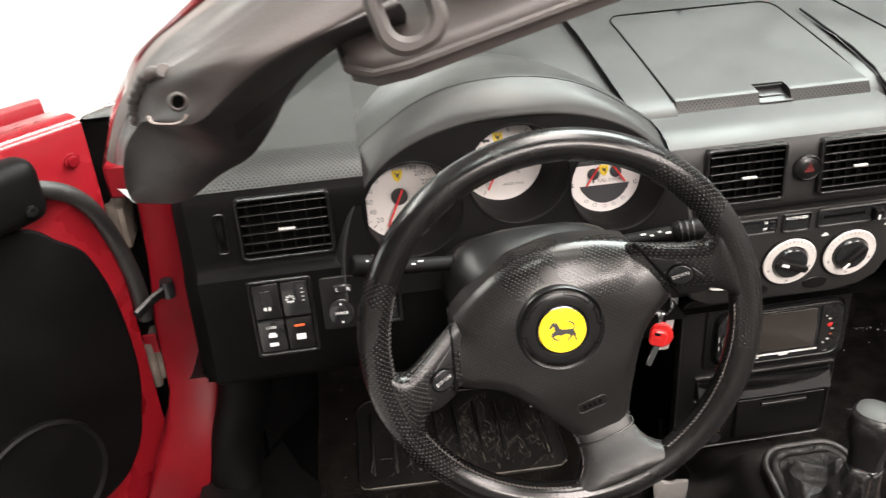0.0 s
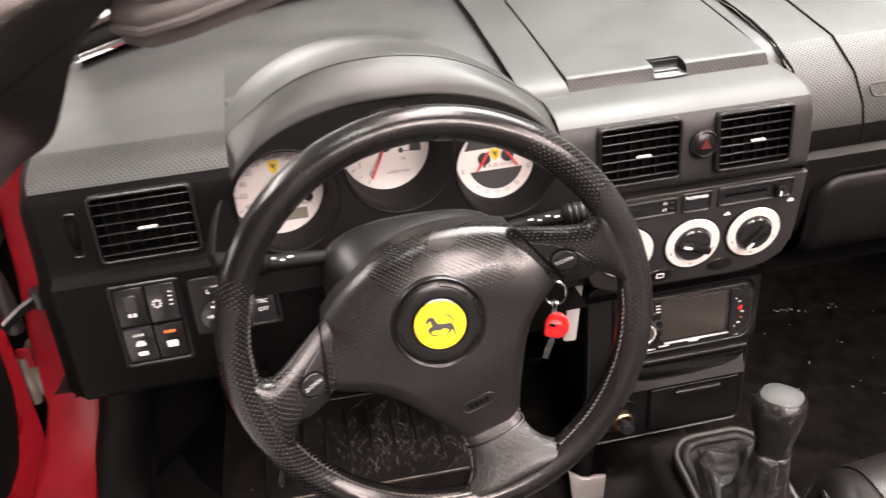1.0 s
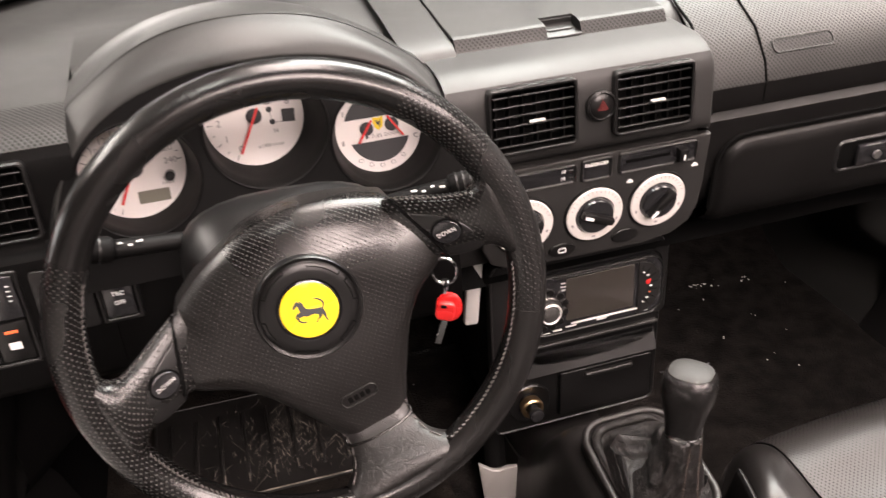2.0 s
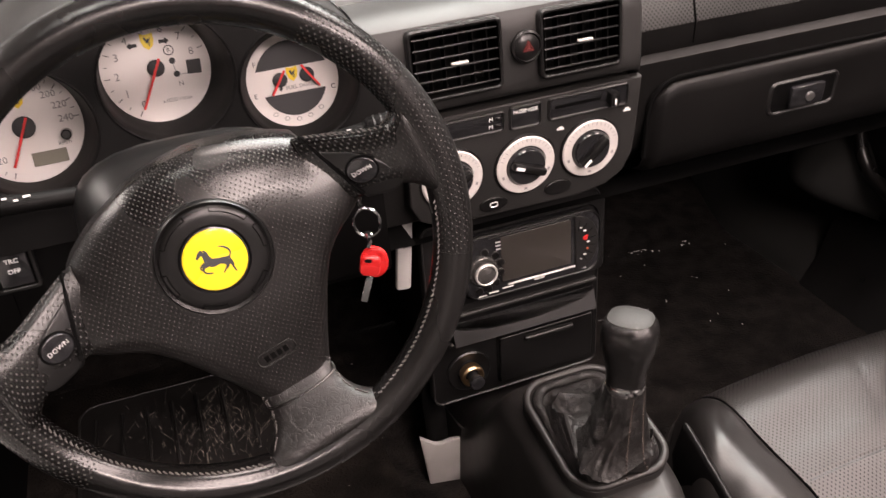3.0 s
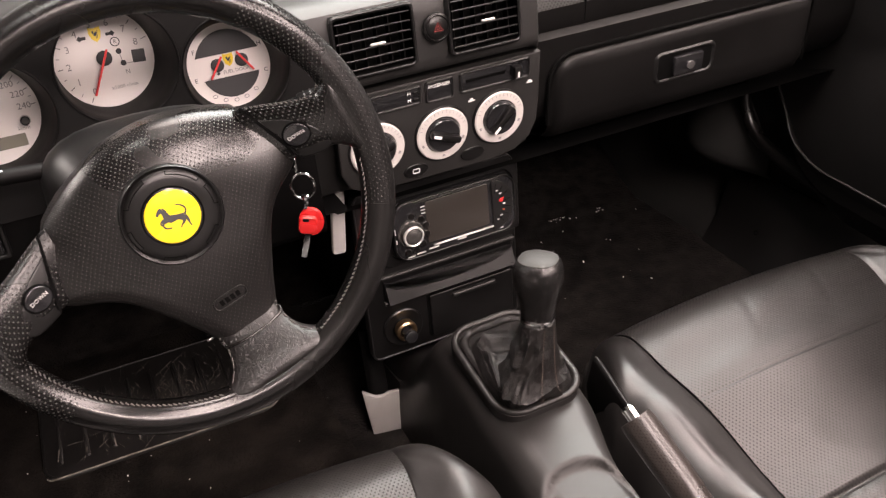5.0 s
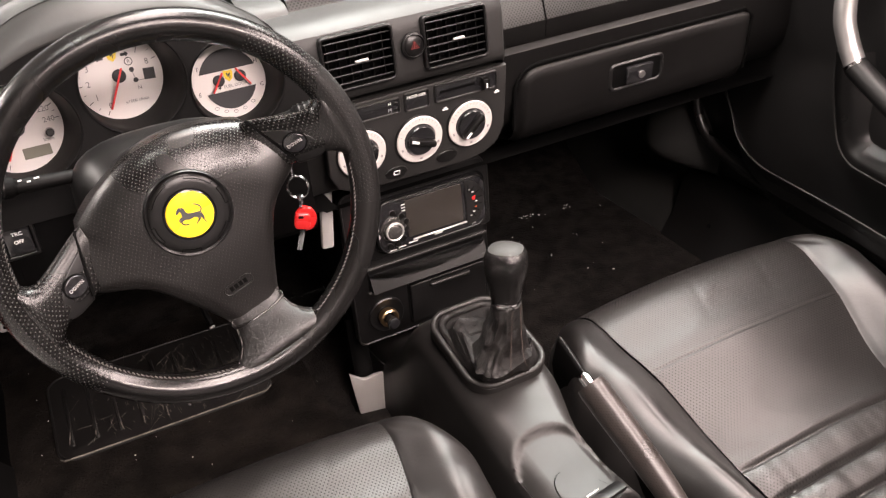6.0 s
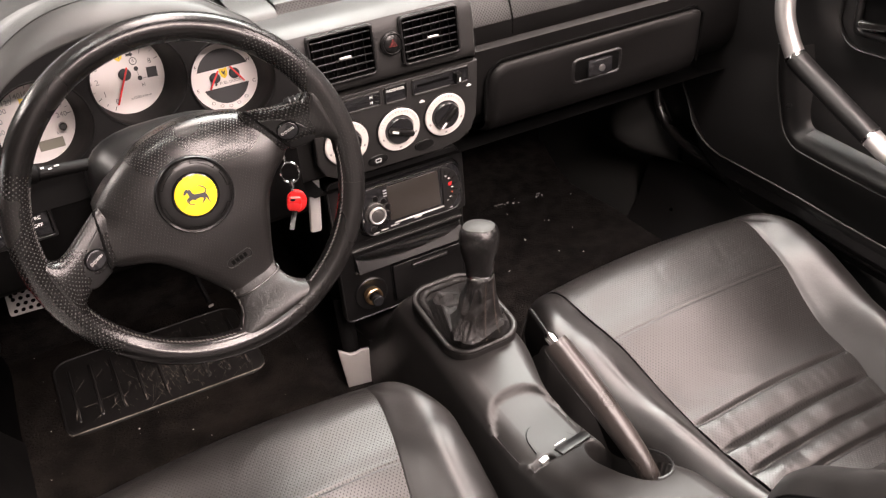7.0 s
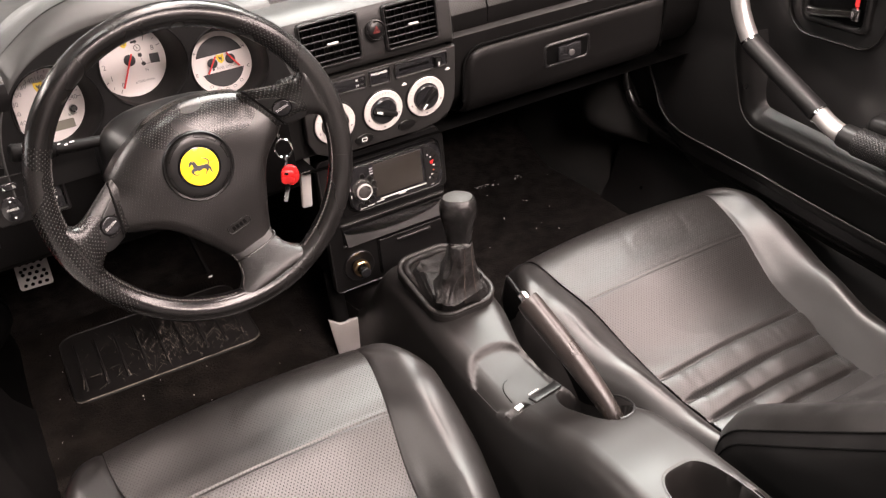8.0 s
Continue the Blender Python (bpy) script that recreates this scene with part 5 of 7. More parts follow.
outline = ([(-x, y) for x, y in half[1:]] + [(0.0, -0.1252)] + half[::-1])
rings = [[(x, y, pad_height(x, y) - 0.030) for x, y in outline]]
for s in [1 - 0.0035 * k for k in range(6)] + [1 - 0.02 - 0.035 * k for k in range(27)] + [0.03]:
    ring = []
    for x, y in outline:
        cy = max(-0.085, min(0.022, y))
        px, py = x * s, cy + (y - cy) * s
        ring.append((px, py, pad_height(px, py)))
    rings.append(ring)
bm = loft(rings, True, (False, True))
uv = bm.loops.layers.uv.verify()
grown = [0.0]
for k in range(59):
    rise = rolled(0.001 * k, 0.058, 0.027) - rolled(0.001 * (k + 1), 0.058, 0.027)
    grown.append(grown[-1] + math.hypot(0.001, rise) - 0.001)
for f in bm.faces:
    for corner in f.loops:
        x, y, _ = corner.vert.co
        slack = grown[58] - grown[min(58, int(1000 * away(abs(x), y, TOP)))] + pad_height(x, y) - corner.vert.co.z
        corner[uv].uv = (x * (1 + 0.4 * slack / 0.06), y + slack)
part("airbag_cover", bm, PAD_HOLES, wheel, "domed perforated airbag cover", sharp=70)
for side in (1, -1):
    part("cover_gap", tube([(side * (x + 0.0012), y, table(SPOKE, x + 0.001)[2] + table(SPOKE, x + 0.001)[3] + 0.0004 - 0.006 * smooth(0.02, 0.04, y)) for x, y in ((0.0895, 0.0385),) + GAP], 0.0015, 6), DARK, wheel)
horn = part("emblem_ring", lathe([(0.0405, -0.006), (0.0405, 0.0035), (0.0395, 0.0048), (0.0382, 0.0040), (0.0372, 0.0032), (0.0362, 0.0046), (0.0345, 0.0056), (0.030, 0.0064), (0.0245, 0.0066), (0.0230, 0.0050), (0.0005, 0.0045)], 72), PLASTIC, wheel, "round matt emblem base")
notch = bmesh.new()
for a0, a1 in ((24, 66), (96, 138), (168, 196), (226, 254), (286, 314), (344, 372)):
    rings = []
    for k in range(10):
        a = radians(a0 + (a1 - a0) * k / 9)
        rings.append([(r * math.cos(a), r * math.sin(a), z) for r, z in ((0.0338, 0.0050), (0.0338, 0.0064), (0.0331, 0.0064), (0.0331, 0.0050))])
    loft(rings, True, (True, True), notch)
    for a in (a0, a1):
        c, s = math.cos(radians(a)), math.sin(radians(a))
        bar(notch, 0.0032, 0.0006, pose(0.0350 * c, 0.0350 * s, 0.0056, 0, 0, a), 0.0012)
part("ring_marks", notch, DARK, horn, "shallow moulded notches")
badge = part("badge", lathe([(0.0218, 0.0045), (0.0218, 0.0072), (0.0208, 0.0082), (0.012, 0.0090), (0.0005, 0.0093)], 56), YELLOW, horn, "domed yellow badge")
part("badge_rim", lathe([(0.0229, 0.0050), (0.0229, 0.0070), (0.0218, 0.0074), (0.0214, 0.0050)], 56, caps=(False, False)), GLOSS, badge)


def ribbon(bm, pts, widths, z0, z1):
    """A flat tapering stroke."""
    way = [Vector((x, y)) for x, y, _ in spline([(x, y, 0) for x, y in pts], 5)]
    left, right = [], []
    for i, p in enumerate(way):
        d = (way[min(i + 1, len(way) - 1)] - way[max(i - 1, 0)]).normalized()
        t = i / (len(way) - 1) * (len(widths) - 1)
        k = min(int(t), len(widths) - 2)
        w = (widths[k] + (widths[k + 1] - widths[k]) * (t - k)) / 2
        left.append((p.x - d.y * w, p.y + d.x * w))
        right.append((p.x + d.y * w, p.y - d.x * w))
    rings = [[(a[0], a[1], z0), (b[0], b[1], z0), (b[0], b[1], z1), (a[0], a[1], z1)] for a, b in zip(left, right)]
    return loft(rings, True, (True, True), bm)


EMBLEM = (((( -0.30, 0.02), (-0.10, -0.04), (0.15, -0.04), (0.42, -0.10)), (0.22, 0.30, 0.20, 0.30)), (((-0.20, -0.02), (-0.26, 0.18), (-0.34, 0.36)), (0.30, 0.22, 0.14)), (((-0.33, 0.40), (-0.44, 0.34), (-0.57, 0.20)), (0.17, 0.15, 0.07)), (((-0.24, 0.10), (-0.22, 0.28), (-0.30, 0.44)), (0.06, 0.10, 0.05)),
          (((0.40, -0.08), (0.50, -0.22), (0.52, -0.36), (0.58, -0.52)), (0.22, 0.12, 0.06, 0.05)), (((0.36, -0.12), (0.34, -0.28), (0.24, -0.38), (0.17, -0.48)), (0.18, 0.10, 0.05, 0.04)), (((-0.24, -0.06), (-0.42, -0.14), (-0.44, -0.26), (-0.34, -0.36), (-0.16, -0.39)), (0.16, 0.09, 0.06, 0.05, 0.04)), (((-0.26, 0.0), (-0.44, -0.04), (-0.52, -0.14), (-0.46, -0.22)), (0.12, 0.07, 0.05, 0.03)),
          (((0.44, -0.02), (0.53, 0.14), (0.50, 0.28), (0.36, 0.40), (0.20, 0.46)), (0.05, 0.05, 0.06, 0.05, 0.02)))
beast = bmesh.new()
for k, (pts, widths) in enumerate(EMBLEM):
    ribbon(beast, [(0.0205 * x, 0.0205 * y) for x, y in pts], [0.0205 * w for w in widths], 0.0078, 0.0096 + 0.00003 * k)
part("emblem", beast, INK, badge, "small black emblem", at=pose(0, 0, 0, 0, 0, -WR + 3))
srs = part("airbag_mark", frame_ring(rrect(0.031, 0.0120, 0.0055), rrect(0.0292, 0.0102, 0.0046), 0.0010, -0.003, 0.0003), TRIM, wheel, at=pose(-0.001, -0.0865, pad_height(0, -0.0865) + 0.0002, 7))
lines = bmesh.new()
for k in range(4):
    bar(lines, 0.0036, 0.0050, flat(-0.0076 + 0.0050 * k, 0, 0.0004))
part("embossed_bars", lines, MATT, srs)
# stitches along the inner edge of the rim and the spokes
sew = bmesh.new()
for a0, a1 in ((142, 170), (194, 252), (288, 346)):
    n = int((a1 - a0) / 1.5)
    for k in range(n):
        a = radians(a0 + (a1 - a0) * k / n)
        r = RR - RT * 0.90
        bmesh.ops.create_cube(sew, size=1, matrix=pose(r * math.cos(a), r * math.sin(a), RZ + 0.0075, 0, 0, math.degrees(a) + 60) @ Matrix.Diagonal((0.0040, 0.0010, 0.0012, 1)))
for side in (1, -1):
    for k in range(14):
        y, hi, _, zc, ht = low_spoke[min(len(low_spoke) - 1, 6 + round(k * 1.35))]
        bmesh.ops.create_cube(sew, size=1, matrix=pose(side * (hi - 0.0006), y, zc + ht * 0.45, 0, 0, 90 + side * 35) @ Matrix.Diagonal((0.0036, 0.0009, 0.0012, 1)))
    for k in range(14):
        x = 0.096 + 0.0036 * k
        hi, _, zc, ht = table(SPOKE, x)
        bmesh.ops.create_cube(sew, size=1, matrix=pose(side * x, hi - 0.0006, zc + ht * 0.40, 0, 0, -side * 50) @ Matrix.Diagonal((0.0036, 0.0009, 0.0012, 1)))
tagged(part("stitching", sew, STITCH, wheel, "grey thread stitches"), kind="stuff")

# ---- steering column and stalks ----
column = thing("steering_column", "black plastic steering column shroud", "steering column")
rings = []
for y, hw, zc, up, dn in ((0.045, 0.056, 0.745, 0.030, 0.050), (0.055, 0.072, 0.742, 0.044, 0.055), (0.085, 0.086, 0.738, 0.058, 0.058), (0.110, 0.090, 0.735, 0.0615, 0.060), (0.117, 0.090, 0.735, 0.0605, 0.060), (0.121, 0.087, 0.734, 0.0560, 0.060), (0.15, 0.087, 0.722, 0.052, 0.065), (0.19, 0.090, 0.708, 0.044, 0.07), (0.25, 0.09, 0.70, 0.035, 0.075)):
    rings.append([(hw * math.copysign(abs(math.cos(b)) ** 0.7, math.cos(b)), y, zc + (up if math.sin(b) > 0 else dn) * math.copysign(abs(math.sin(b)) ** 0.7, math.sin(b))) for b in [2 * math.pi * k / 28 for k in range(28)]])
part("shroud", loft(rings, True, (True, True)), PLASTIC, column, "black column shroud", sharp=60)
for name, side, root, mid, end, marks in (("light_stalk", -1, (-0.070, 0.120, 0.762), (-0.135, 0.106, 0.7735), (-0.182, 0.098, 0.786), (0.50, 0.58, 0.66, 0.86, 0.91)), ("wiper_stalk", 1, (0.070, 0.125, 0.757), (0.142, 0.112, 0.7690), (0.177, 0.106, 0.774), (0.42, 0.50, 0.58, 0.66))):
    st = thing(name, "black column stalk with a ribbed end knob and white markings", "stalk")
    a, m, b = Vector(root), Vector(mid), Vector(end)
    part("arm", tube([a, a.lerp(m, 0.5), m], lambda t: 0.0080 + 0.0012 * t, 14, 0.8), MATT, st)
    way = (b - m).normalized()
    part("collar", tube([m - way * 0.001, m + way * 0.003], 0.0088, 16, 0.9), DARK, st)
    knob = part("end_knob", tube([m + way * 0.002, m + way * 0.004, m.lerp(b, 0.5), b - way * 0.003, b], lambda t: 0.0112 - 0.0022 * max(0.0, (t - 0.75) / 0.25) - 0.0016 * (t < 0.05), 18, 0.95), MATT, st, "rounded end knob")
    for k in range(3):
        p = m.lerp(b, 0.25 + 0.17 * k)
        part("rib", tube([p - way * 0.0007, p + way * 0.0007], 0.0118, 18, 0.95), PLASTIC, knob)
    ink = bmesh.new()
    for k, t in enumerate(marks):
        p = a.lerp(m, t / 0.72) if t < 0.72 else m.lerp(b, (t - 0.72) / 0.28)
        lift = 0.0098 if t < 0.72 else 0.0122
        tilt = 40 if k % 2 else 55
        q = p + Vector((0, -lift * math.cos(radians(tilt)), lift * math.sin(radians(tilt)))) * 0.92
        bar(ink, 0.0034 if k % 3 else 0.0050, 0.0016, face_at(q.x, q.y, q.z, tilt), 0.0006)
    tagged(part("fine_print", ink, PRINT, st), kind="stuff")
lock = thing("ignition_lock", "black ignition lock beside the steering column", "ignition lock")
part("housing", tube([(0.075, 0.14, 0.715), (0.105, 0.125, 0.718), (0.118, 0.115, 0.720)], 0.019, 18), PLASTIC, lock)
part("key_slot", tube([(0.117, 0.116, 0.720), (0.121, 0.1135, 0.7205)], 0.014, 18), GLOSS, lock)
keys = thing("car_key", "steel key with a red plastic head hanging on a split ring", "key")
part("key_in_lock", box(0.003, 0.020, 0.014, 0.001, 1, (0.127, 0.108, 0.716)), CHROME, keys)
part("split_ring", tube([(0.1305 + 0.0105 * math.sin(2 * math.pi * k / 28), 0.098 - 0.004 * math.sin(2 * math.pi * k / 28), 0.694 + 0.0135 * math.cos(2 * math.pi * k / 28)) for k in range(29)], 0.0013, 6, up=(0, 1, 0)), CHROME, keys)
part("clasp", tube([(0.131, 0.099, 0.684), (0.1305, 0.098, 0.676), (0.130, 0.098, 0.670)], lambda t: 0.0035 - 0.0012 * t, 8), CHROME, keys)
km = face_at(0.129, 0.095, 0.654, 6, -14)
part("fob", plate(circle(0.0115, 32, 0, 0, 0.0135), 0.004, 0.0015), FOB, keys, "red oval fob", km @ flat(0.003, 0.001, -0.005))
part("fob_rim", frame_ring(circle(0.0123, 32, 0, 0, 0.0143), circle(0.0107, 32, 0, 0, 0.0127), 0.0042, 0.0, 0.0008), FOB, keys, at=km @ flat(0.003, 0.001, -0.0055))
part("key_head", plate(rrect(0.0175, 0.018, 0.005), 0.0055, 0.0018), FOB, keys, "red key head", km @ flat(-0.001, 0.001, 0.001, -12))
part("key_hole", plate(rrect(0.006, 0.003, 0.0014), 0.0005, 0.0001, 0.0066), DARK, keys, at=km @ flat(-0.002, 0.007, 0, -12))
part("key_blade", box(0.0065, 0.026, 0.002, 0.0006, 1), CHROME, keys, at=km @ flat(-0.006, -0.020, 0.004, -18))

# ---- lower centre stack ----
stack = thing("centre_stack", "black lower dashboard stack with tray, cubby and lighter", "centre stack", face_at(0.336, 0.258, 0.453))
part("faceplate", plate(rrect(0.222, 0.252, 0.012), 0.012, 0.004, -0.012), PLASTIC, stack)
part("edge_bead", frame_ring(rrect(0.222, 0.252, 0.012), rrect(0.217, 0.247, 0.010), 0.002, -0.004, 0.0009), TRIM, stack)
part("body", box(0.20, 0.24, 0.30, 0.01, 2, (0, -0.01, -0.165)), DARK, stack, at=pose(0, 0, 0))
part("pale_strip", box(0.018, 0.105, 0.010, 0.004, 2), SILVER, stack, "pale grey trim strip", flat(-0.128, 0.105, -0.006, -6))
part("trim_frame", frame_ring(rrect(0.196, 0.100, 0.008), rrect(0.178, 0.086, 0.020, 6), 0.004, 0.0, 0.0015), PLASTIC, stack, at=flat(0.019, 0.064))
part("upper_sill", box(0.20, 0.004, 0.005, 0.0015, 1), TRIM, stack, at=flat(0.008, 0.108, 0.001, 0))
# no real hollow: the opening's shade is a dark plate on the faceplate
part("tray_shade_plate", plate(rrect(0.190, 0.034, 0.003), 0.0012, 0.0004), MATT, stack, "flat dark plate standing for the shaded tray opening", flat(0.010, -0.020))
smile = [(-0.093, -0.034), (0.093, -0.034)] + [(0.093 * math.cos(radians(11.25 * k)), -0.005 - 0.017 * math.sin(radians(11.25 * k)) ** 0.8) for k in range(17)]
bm = plate(smile, 0.008, 0.0025)
for v in bm.verts:
    if v.co.z > 0.002:
        v.co.z = 0.0025 + (-0.005 - v.co.y) / 0.029 * 0.013
# lip is lighter than the faceplate to hold its highlight
part("tray_lip", bm, TRIM, stack, "curved sloping tray lip", flat(0.010, 0.0))
# strips in lighter MID, so their lit look is partly colour
for y, w in ((0.001, 0.196), (-0.0385, 0.194)):
    part("lit_edge_strip", box(w, 0.0055, 0.007, 0.0024, 3), MID, stack, at=flat(0.010, y, 0.002))
cubby = part("cubby_lid", plate(rrect(0.126, 0.066, 0.003), 0.005, 0.0015), PLASTIC, stack, "flat cubby lid", flat(0.040, -0.080))
part("lid_gap", frame_ring(rrect(0.132, 0.072, 0.005), rrect(0.126, 0.066, 0.003), 0.0008, -0.001, 0.0002), DARK, cubby)
part("lid_pull", box(0.066, 0.007, 0.008, 0.0025, 3), TRIM, cubby, at=flat(0.002, 0.024, 0.006))
part("pull_shadow_gap", box(0.062, 0.003, 0.002, 0.0005, 1), DARK, cubby, at=flat(0.002, 0.0305, 0.0052))
socket = part("lighter_socket", lathe([(0.0285, 0.0), (0.0282, 0.0028), (0.0265, 0.0042), (0.0245, 0.0038), (0.0165, 0.0010), (0.0135, 0.0008), (0.0130, 0.004), (0.0125, 0.012), (0.0112, 0.0128), (0.0095, 0.009), (0.001, 0.009)], 44), PLASTIC, stack, "round lighter socket", flat(-0.064, -0.083))
part("brass_collar", lathe([(0.0135, 0.004), (0.0148, 0.010), (0.0145, 0.0150), (0.0125, 0.0165), (0.0095, 0.0150), (0.0085, 0.010)], 32, caps=(False, False)), BRASS, socket, "worn brass collar")
part("lighter_knob", lathe([(0.0070, 0.008), (0.0078, 0.022), (0.0092, 0.025), (0.0090, 0.030), (0.0065, 0.0315), (0.0005, 0.0305)], 28), GLOSS, socket)

radio = thing("car_radio", "black car radio with a dark screen and silver volume knob", "radio", face_at(0.356, 0.255, 0.511, 2))
part("body", plate([(x, y + 0.006) for x, y in rrect(0.172, 0.080, 0.020, 8)], 0.010, 0.003), GLOSS, radio)
part("bezel", frame_ring([(x, y + 0.006) for x, y in rrect(0.173, 0.081, 0.0205, 8)], [(x, y + 0.006) for x, y in rrect(0.1695, 0.0775, 0.019, 8)], 0.0112, 0.006, 0.0008), TRIM, radio)
part("screen", plate(rrect(0.088, 0.058, 0.002), 0.0015, 0.0005, 0.0098), SCREEN, radio, "dark blank screen", flat(0.003, 0.011))
part("lower_strip", box(0.088, 0.0022, 0.002, 0.0006, 1), SILVER, radio, "thin silver strip", flat(0.010, -0.0235, 0.0105))
part("upper_strip", box(0.120, 0.0016, 0.002, 0.0005, 1), TRIM, radio, at=flat(0.004, 0.0425, 0.0105))
vol = part("volume_knob", lathe([(0.0180, 0.009), (0.0180, 0.0125), (0.0168, 0.0138), (0.0150, 0.0138), (0.0146, 0.0125), (0.0138, 0.0135), (0.0135, 0.020), (0.0125, 0.0215), (0.0005, 0.0212)], 44), SMOKE, radio, "smoked metal volume knob", flat(-0.064, 0.003))
part("knob_ring", lathe([(0.0136, 0.0190), (0.0136, 0.0216), (0.0124, 0.0226), (0.0112, 0.0218), (0.0110, 0.0200)], 40, caps=(False, False)), SILVER, vol, "silver ring")
part("knob_cap", lathe([(0.0108, 0.0200), (0.0100, 0.0222), (0.0080, 0.0232), (0.0005, 0.0234)], 32), SMOKE, vol)
for x, y in ((-0.0608, 0.0260), (-0.0483, 0.0190), (-0.0418, 0.0085), (-0.0421, -0.0040), (-0.0490, -0.0152), (-0.0586, -0.0217), (-0.0699, -0.0227)):
    key = part("key", lathe([(0.0044, 0.009), (0.0044, 0.0118), (0.0036, 0.0130), (0.0004, 0.0132)], 16), PLASTIC, radio, at=flat(x, y))
    part("key_ring", lathe([(0.0050, 0.009), (0.0050, 0.0106), (0.0045, 0.0108), (0.0044, 0.0100)], 18, caps=(False, False)), SMOKE, key)
moon = [(0.0, -0.036)] + [(0.030 * math.cos(radians(-90 + 12 * k)), 0.036 * math.sin(radians(-90 + 12 * k))) for k in range(1, 15)] + [(0.0, 0.036)]
side = part("side_keypad", plate(moon, 0.0022, 0.0006, 0.0098), TRIM, radio, "half-round side keypad", flat(0.0525, 0.006))
for k, mat in enumerate((WHITE, WHITE, NEEDLE, WHITE, ORANGE, WHITE, WHITE)):
    a = radians(66 - 22 * k)
    part("key_gap", box(0.0125, 0.0006, 0.0006, 0, 1), DARK, side, at=flat(0.020 * math.cos(a + 0.19), 0.0245 * math.sin(a + 0.19), 0.0121, math.degrees(a + 0.19)))
    part("key_mark", box(0.0036 if k % 2 else 0.0024, 0.0013, 0.0006, 0, 1), mat, side, at=flat(0.0165 * math.cos(a), 0.0225 * math.sin(a), 0.0123))
part("round_key", lathe([(0.0030, 0.011), (0.0030, 0.0128), (0.0022, 0.0132), (0.0004, 0.0132)], 14), FOB, side, "small red round key", at=flat(0.0125, 0.006))
ink = bmesh.new()
for x, y, w, h in ((0.006, -0.0265, 0.013, 0.0026), (-0.034, -0.0270, 0.014, 0.0020), (-0.052, -0.0290, 0.012, 0.0020), (-0.066, -0.0305, 0.010, 0.0016), (-0.0435, 0.0345, 0.007, 0.0018), (-0.0435, 0.0300, 0.007, 0.0018), (-0.0435, 0.0255, 0.006, 0.0018), (-0.0845, 0.010, 0.0016, 0.008), (-0.0835, -0.004, 0.0016, 0.006), (0.062, -0.0290, 0.010, 0.0014)):
    bar(ink, w, h, flat(x, y, 0.0103))
tagged(part("fine_print", ink, PRINT, radio), kind="stuff")

bracket = thing("console_bracket", "bare aluminium bracket at the foot of the stack", "bracket", face_at(0.228, 0.262, 0.232, 5, -12))
part("plate", plate([(-0.016, -0.040), (0.010, -0.046), (0.024, -0.030), (0.027, 0.036), (0.012, 0.036), (0.004, 0.032), (-0.006, 0.033), (-0.024, 0.045), (-0.020, 0.0)], 0.006, 0.002), BARE, bracket, "bare grey metal plate")
part("upper_arm", tube([(0.0, 0.03, -0.01), (0.0, 0.07, -0.02), (0.0, 0.12, -0.03)], 0.014, 10, 0.5), DARK, bracket)

# ---- tunnel console ----
console = thing("centre_console", "dark grey plastic tunnel console between the seats", "console")
CROWN = ((0.32, 0.30), (0.26, 0.312), (0.21, 0.345), (0.17, 0.395), (0.14, 0.430), (0.06, 0.425), (-0.02, 0.410), (-0.06, 0.400), (-0.13, 0.391), (-0.20, 0.391), (-0.25, 0.402), (-0.30, 0.426), (-0.35, 0.444), (-0.42, 0.452), (-0.60, 0.455), (-0.80, 0.455))


def crown(y):
    """Height of the console's ridge, smoothed between the stations."""
    total = weight = 0.0
    for k in range(-3, 4):
        v = min(0.3199, max(-0.7999, y + 0.008 * k))
        for (ya, za), (yb, zb) in zip(CROWN, CROWN[1:]):
            if yb <= v <= ya:
                total += (za + (zb - za) * (v - ya) / (yb - ya)) * (4 - abs(k))
                weight += 4 - abs(k)
                break
    return total / weight


def oval(x, y, cx, cy, w, h, power):
    return (abs((x - cx) / w) ** power + abs((y - cy) / h) ** power) ** (1 / power)


def hollows(x, y):
    """Depth of the tray, coin slot, handbrake slot and cup well below the crown."""
    deep = 0.0100 * (1 - smooth(0.93, 1.03, oval(x, y, 0.310, -0.152, 0.049, 0.065, 2.6)))
    deep = max(deep, 0.030 * (1 - smooth(0.9, 1.1, oval(x, y, 0.325, 0.050, 0.042, 0.060, 4))))
    deep = max(deep, 0.020 * (1 - smooth(0.7, 1.1, oval(x, y, 0.284, -0.206, 0.017, 0.010, 3))))
    deep = max(deep, 0.055 * (1 - smooth(0.86, 1.06, oval(x, y, 0.345, -0.280, 0.0255, 0.060, 2.4))))
    return max(deep, 0.085 * (1 - smooth(0.88, 1.0, oval(x, y, 0.330, -0.567, 0.041, 0.124, 3.4))))


rows = []
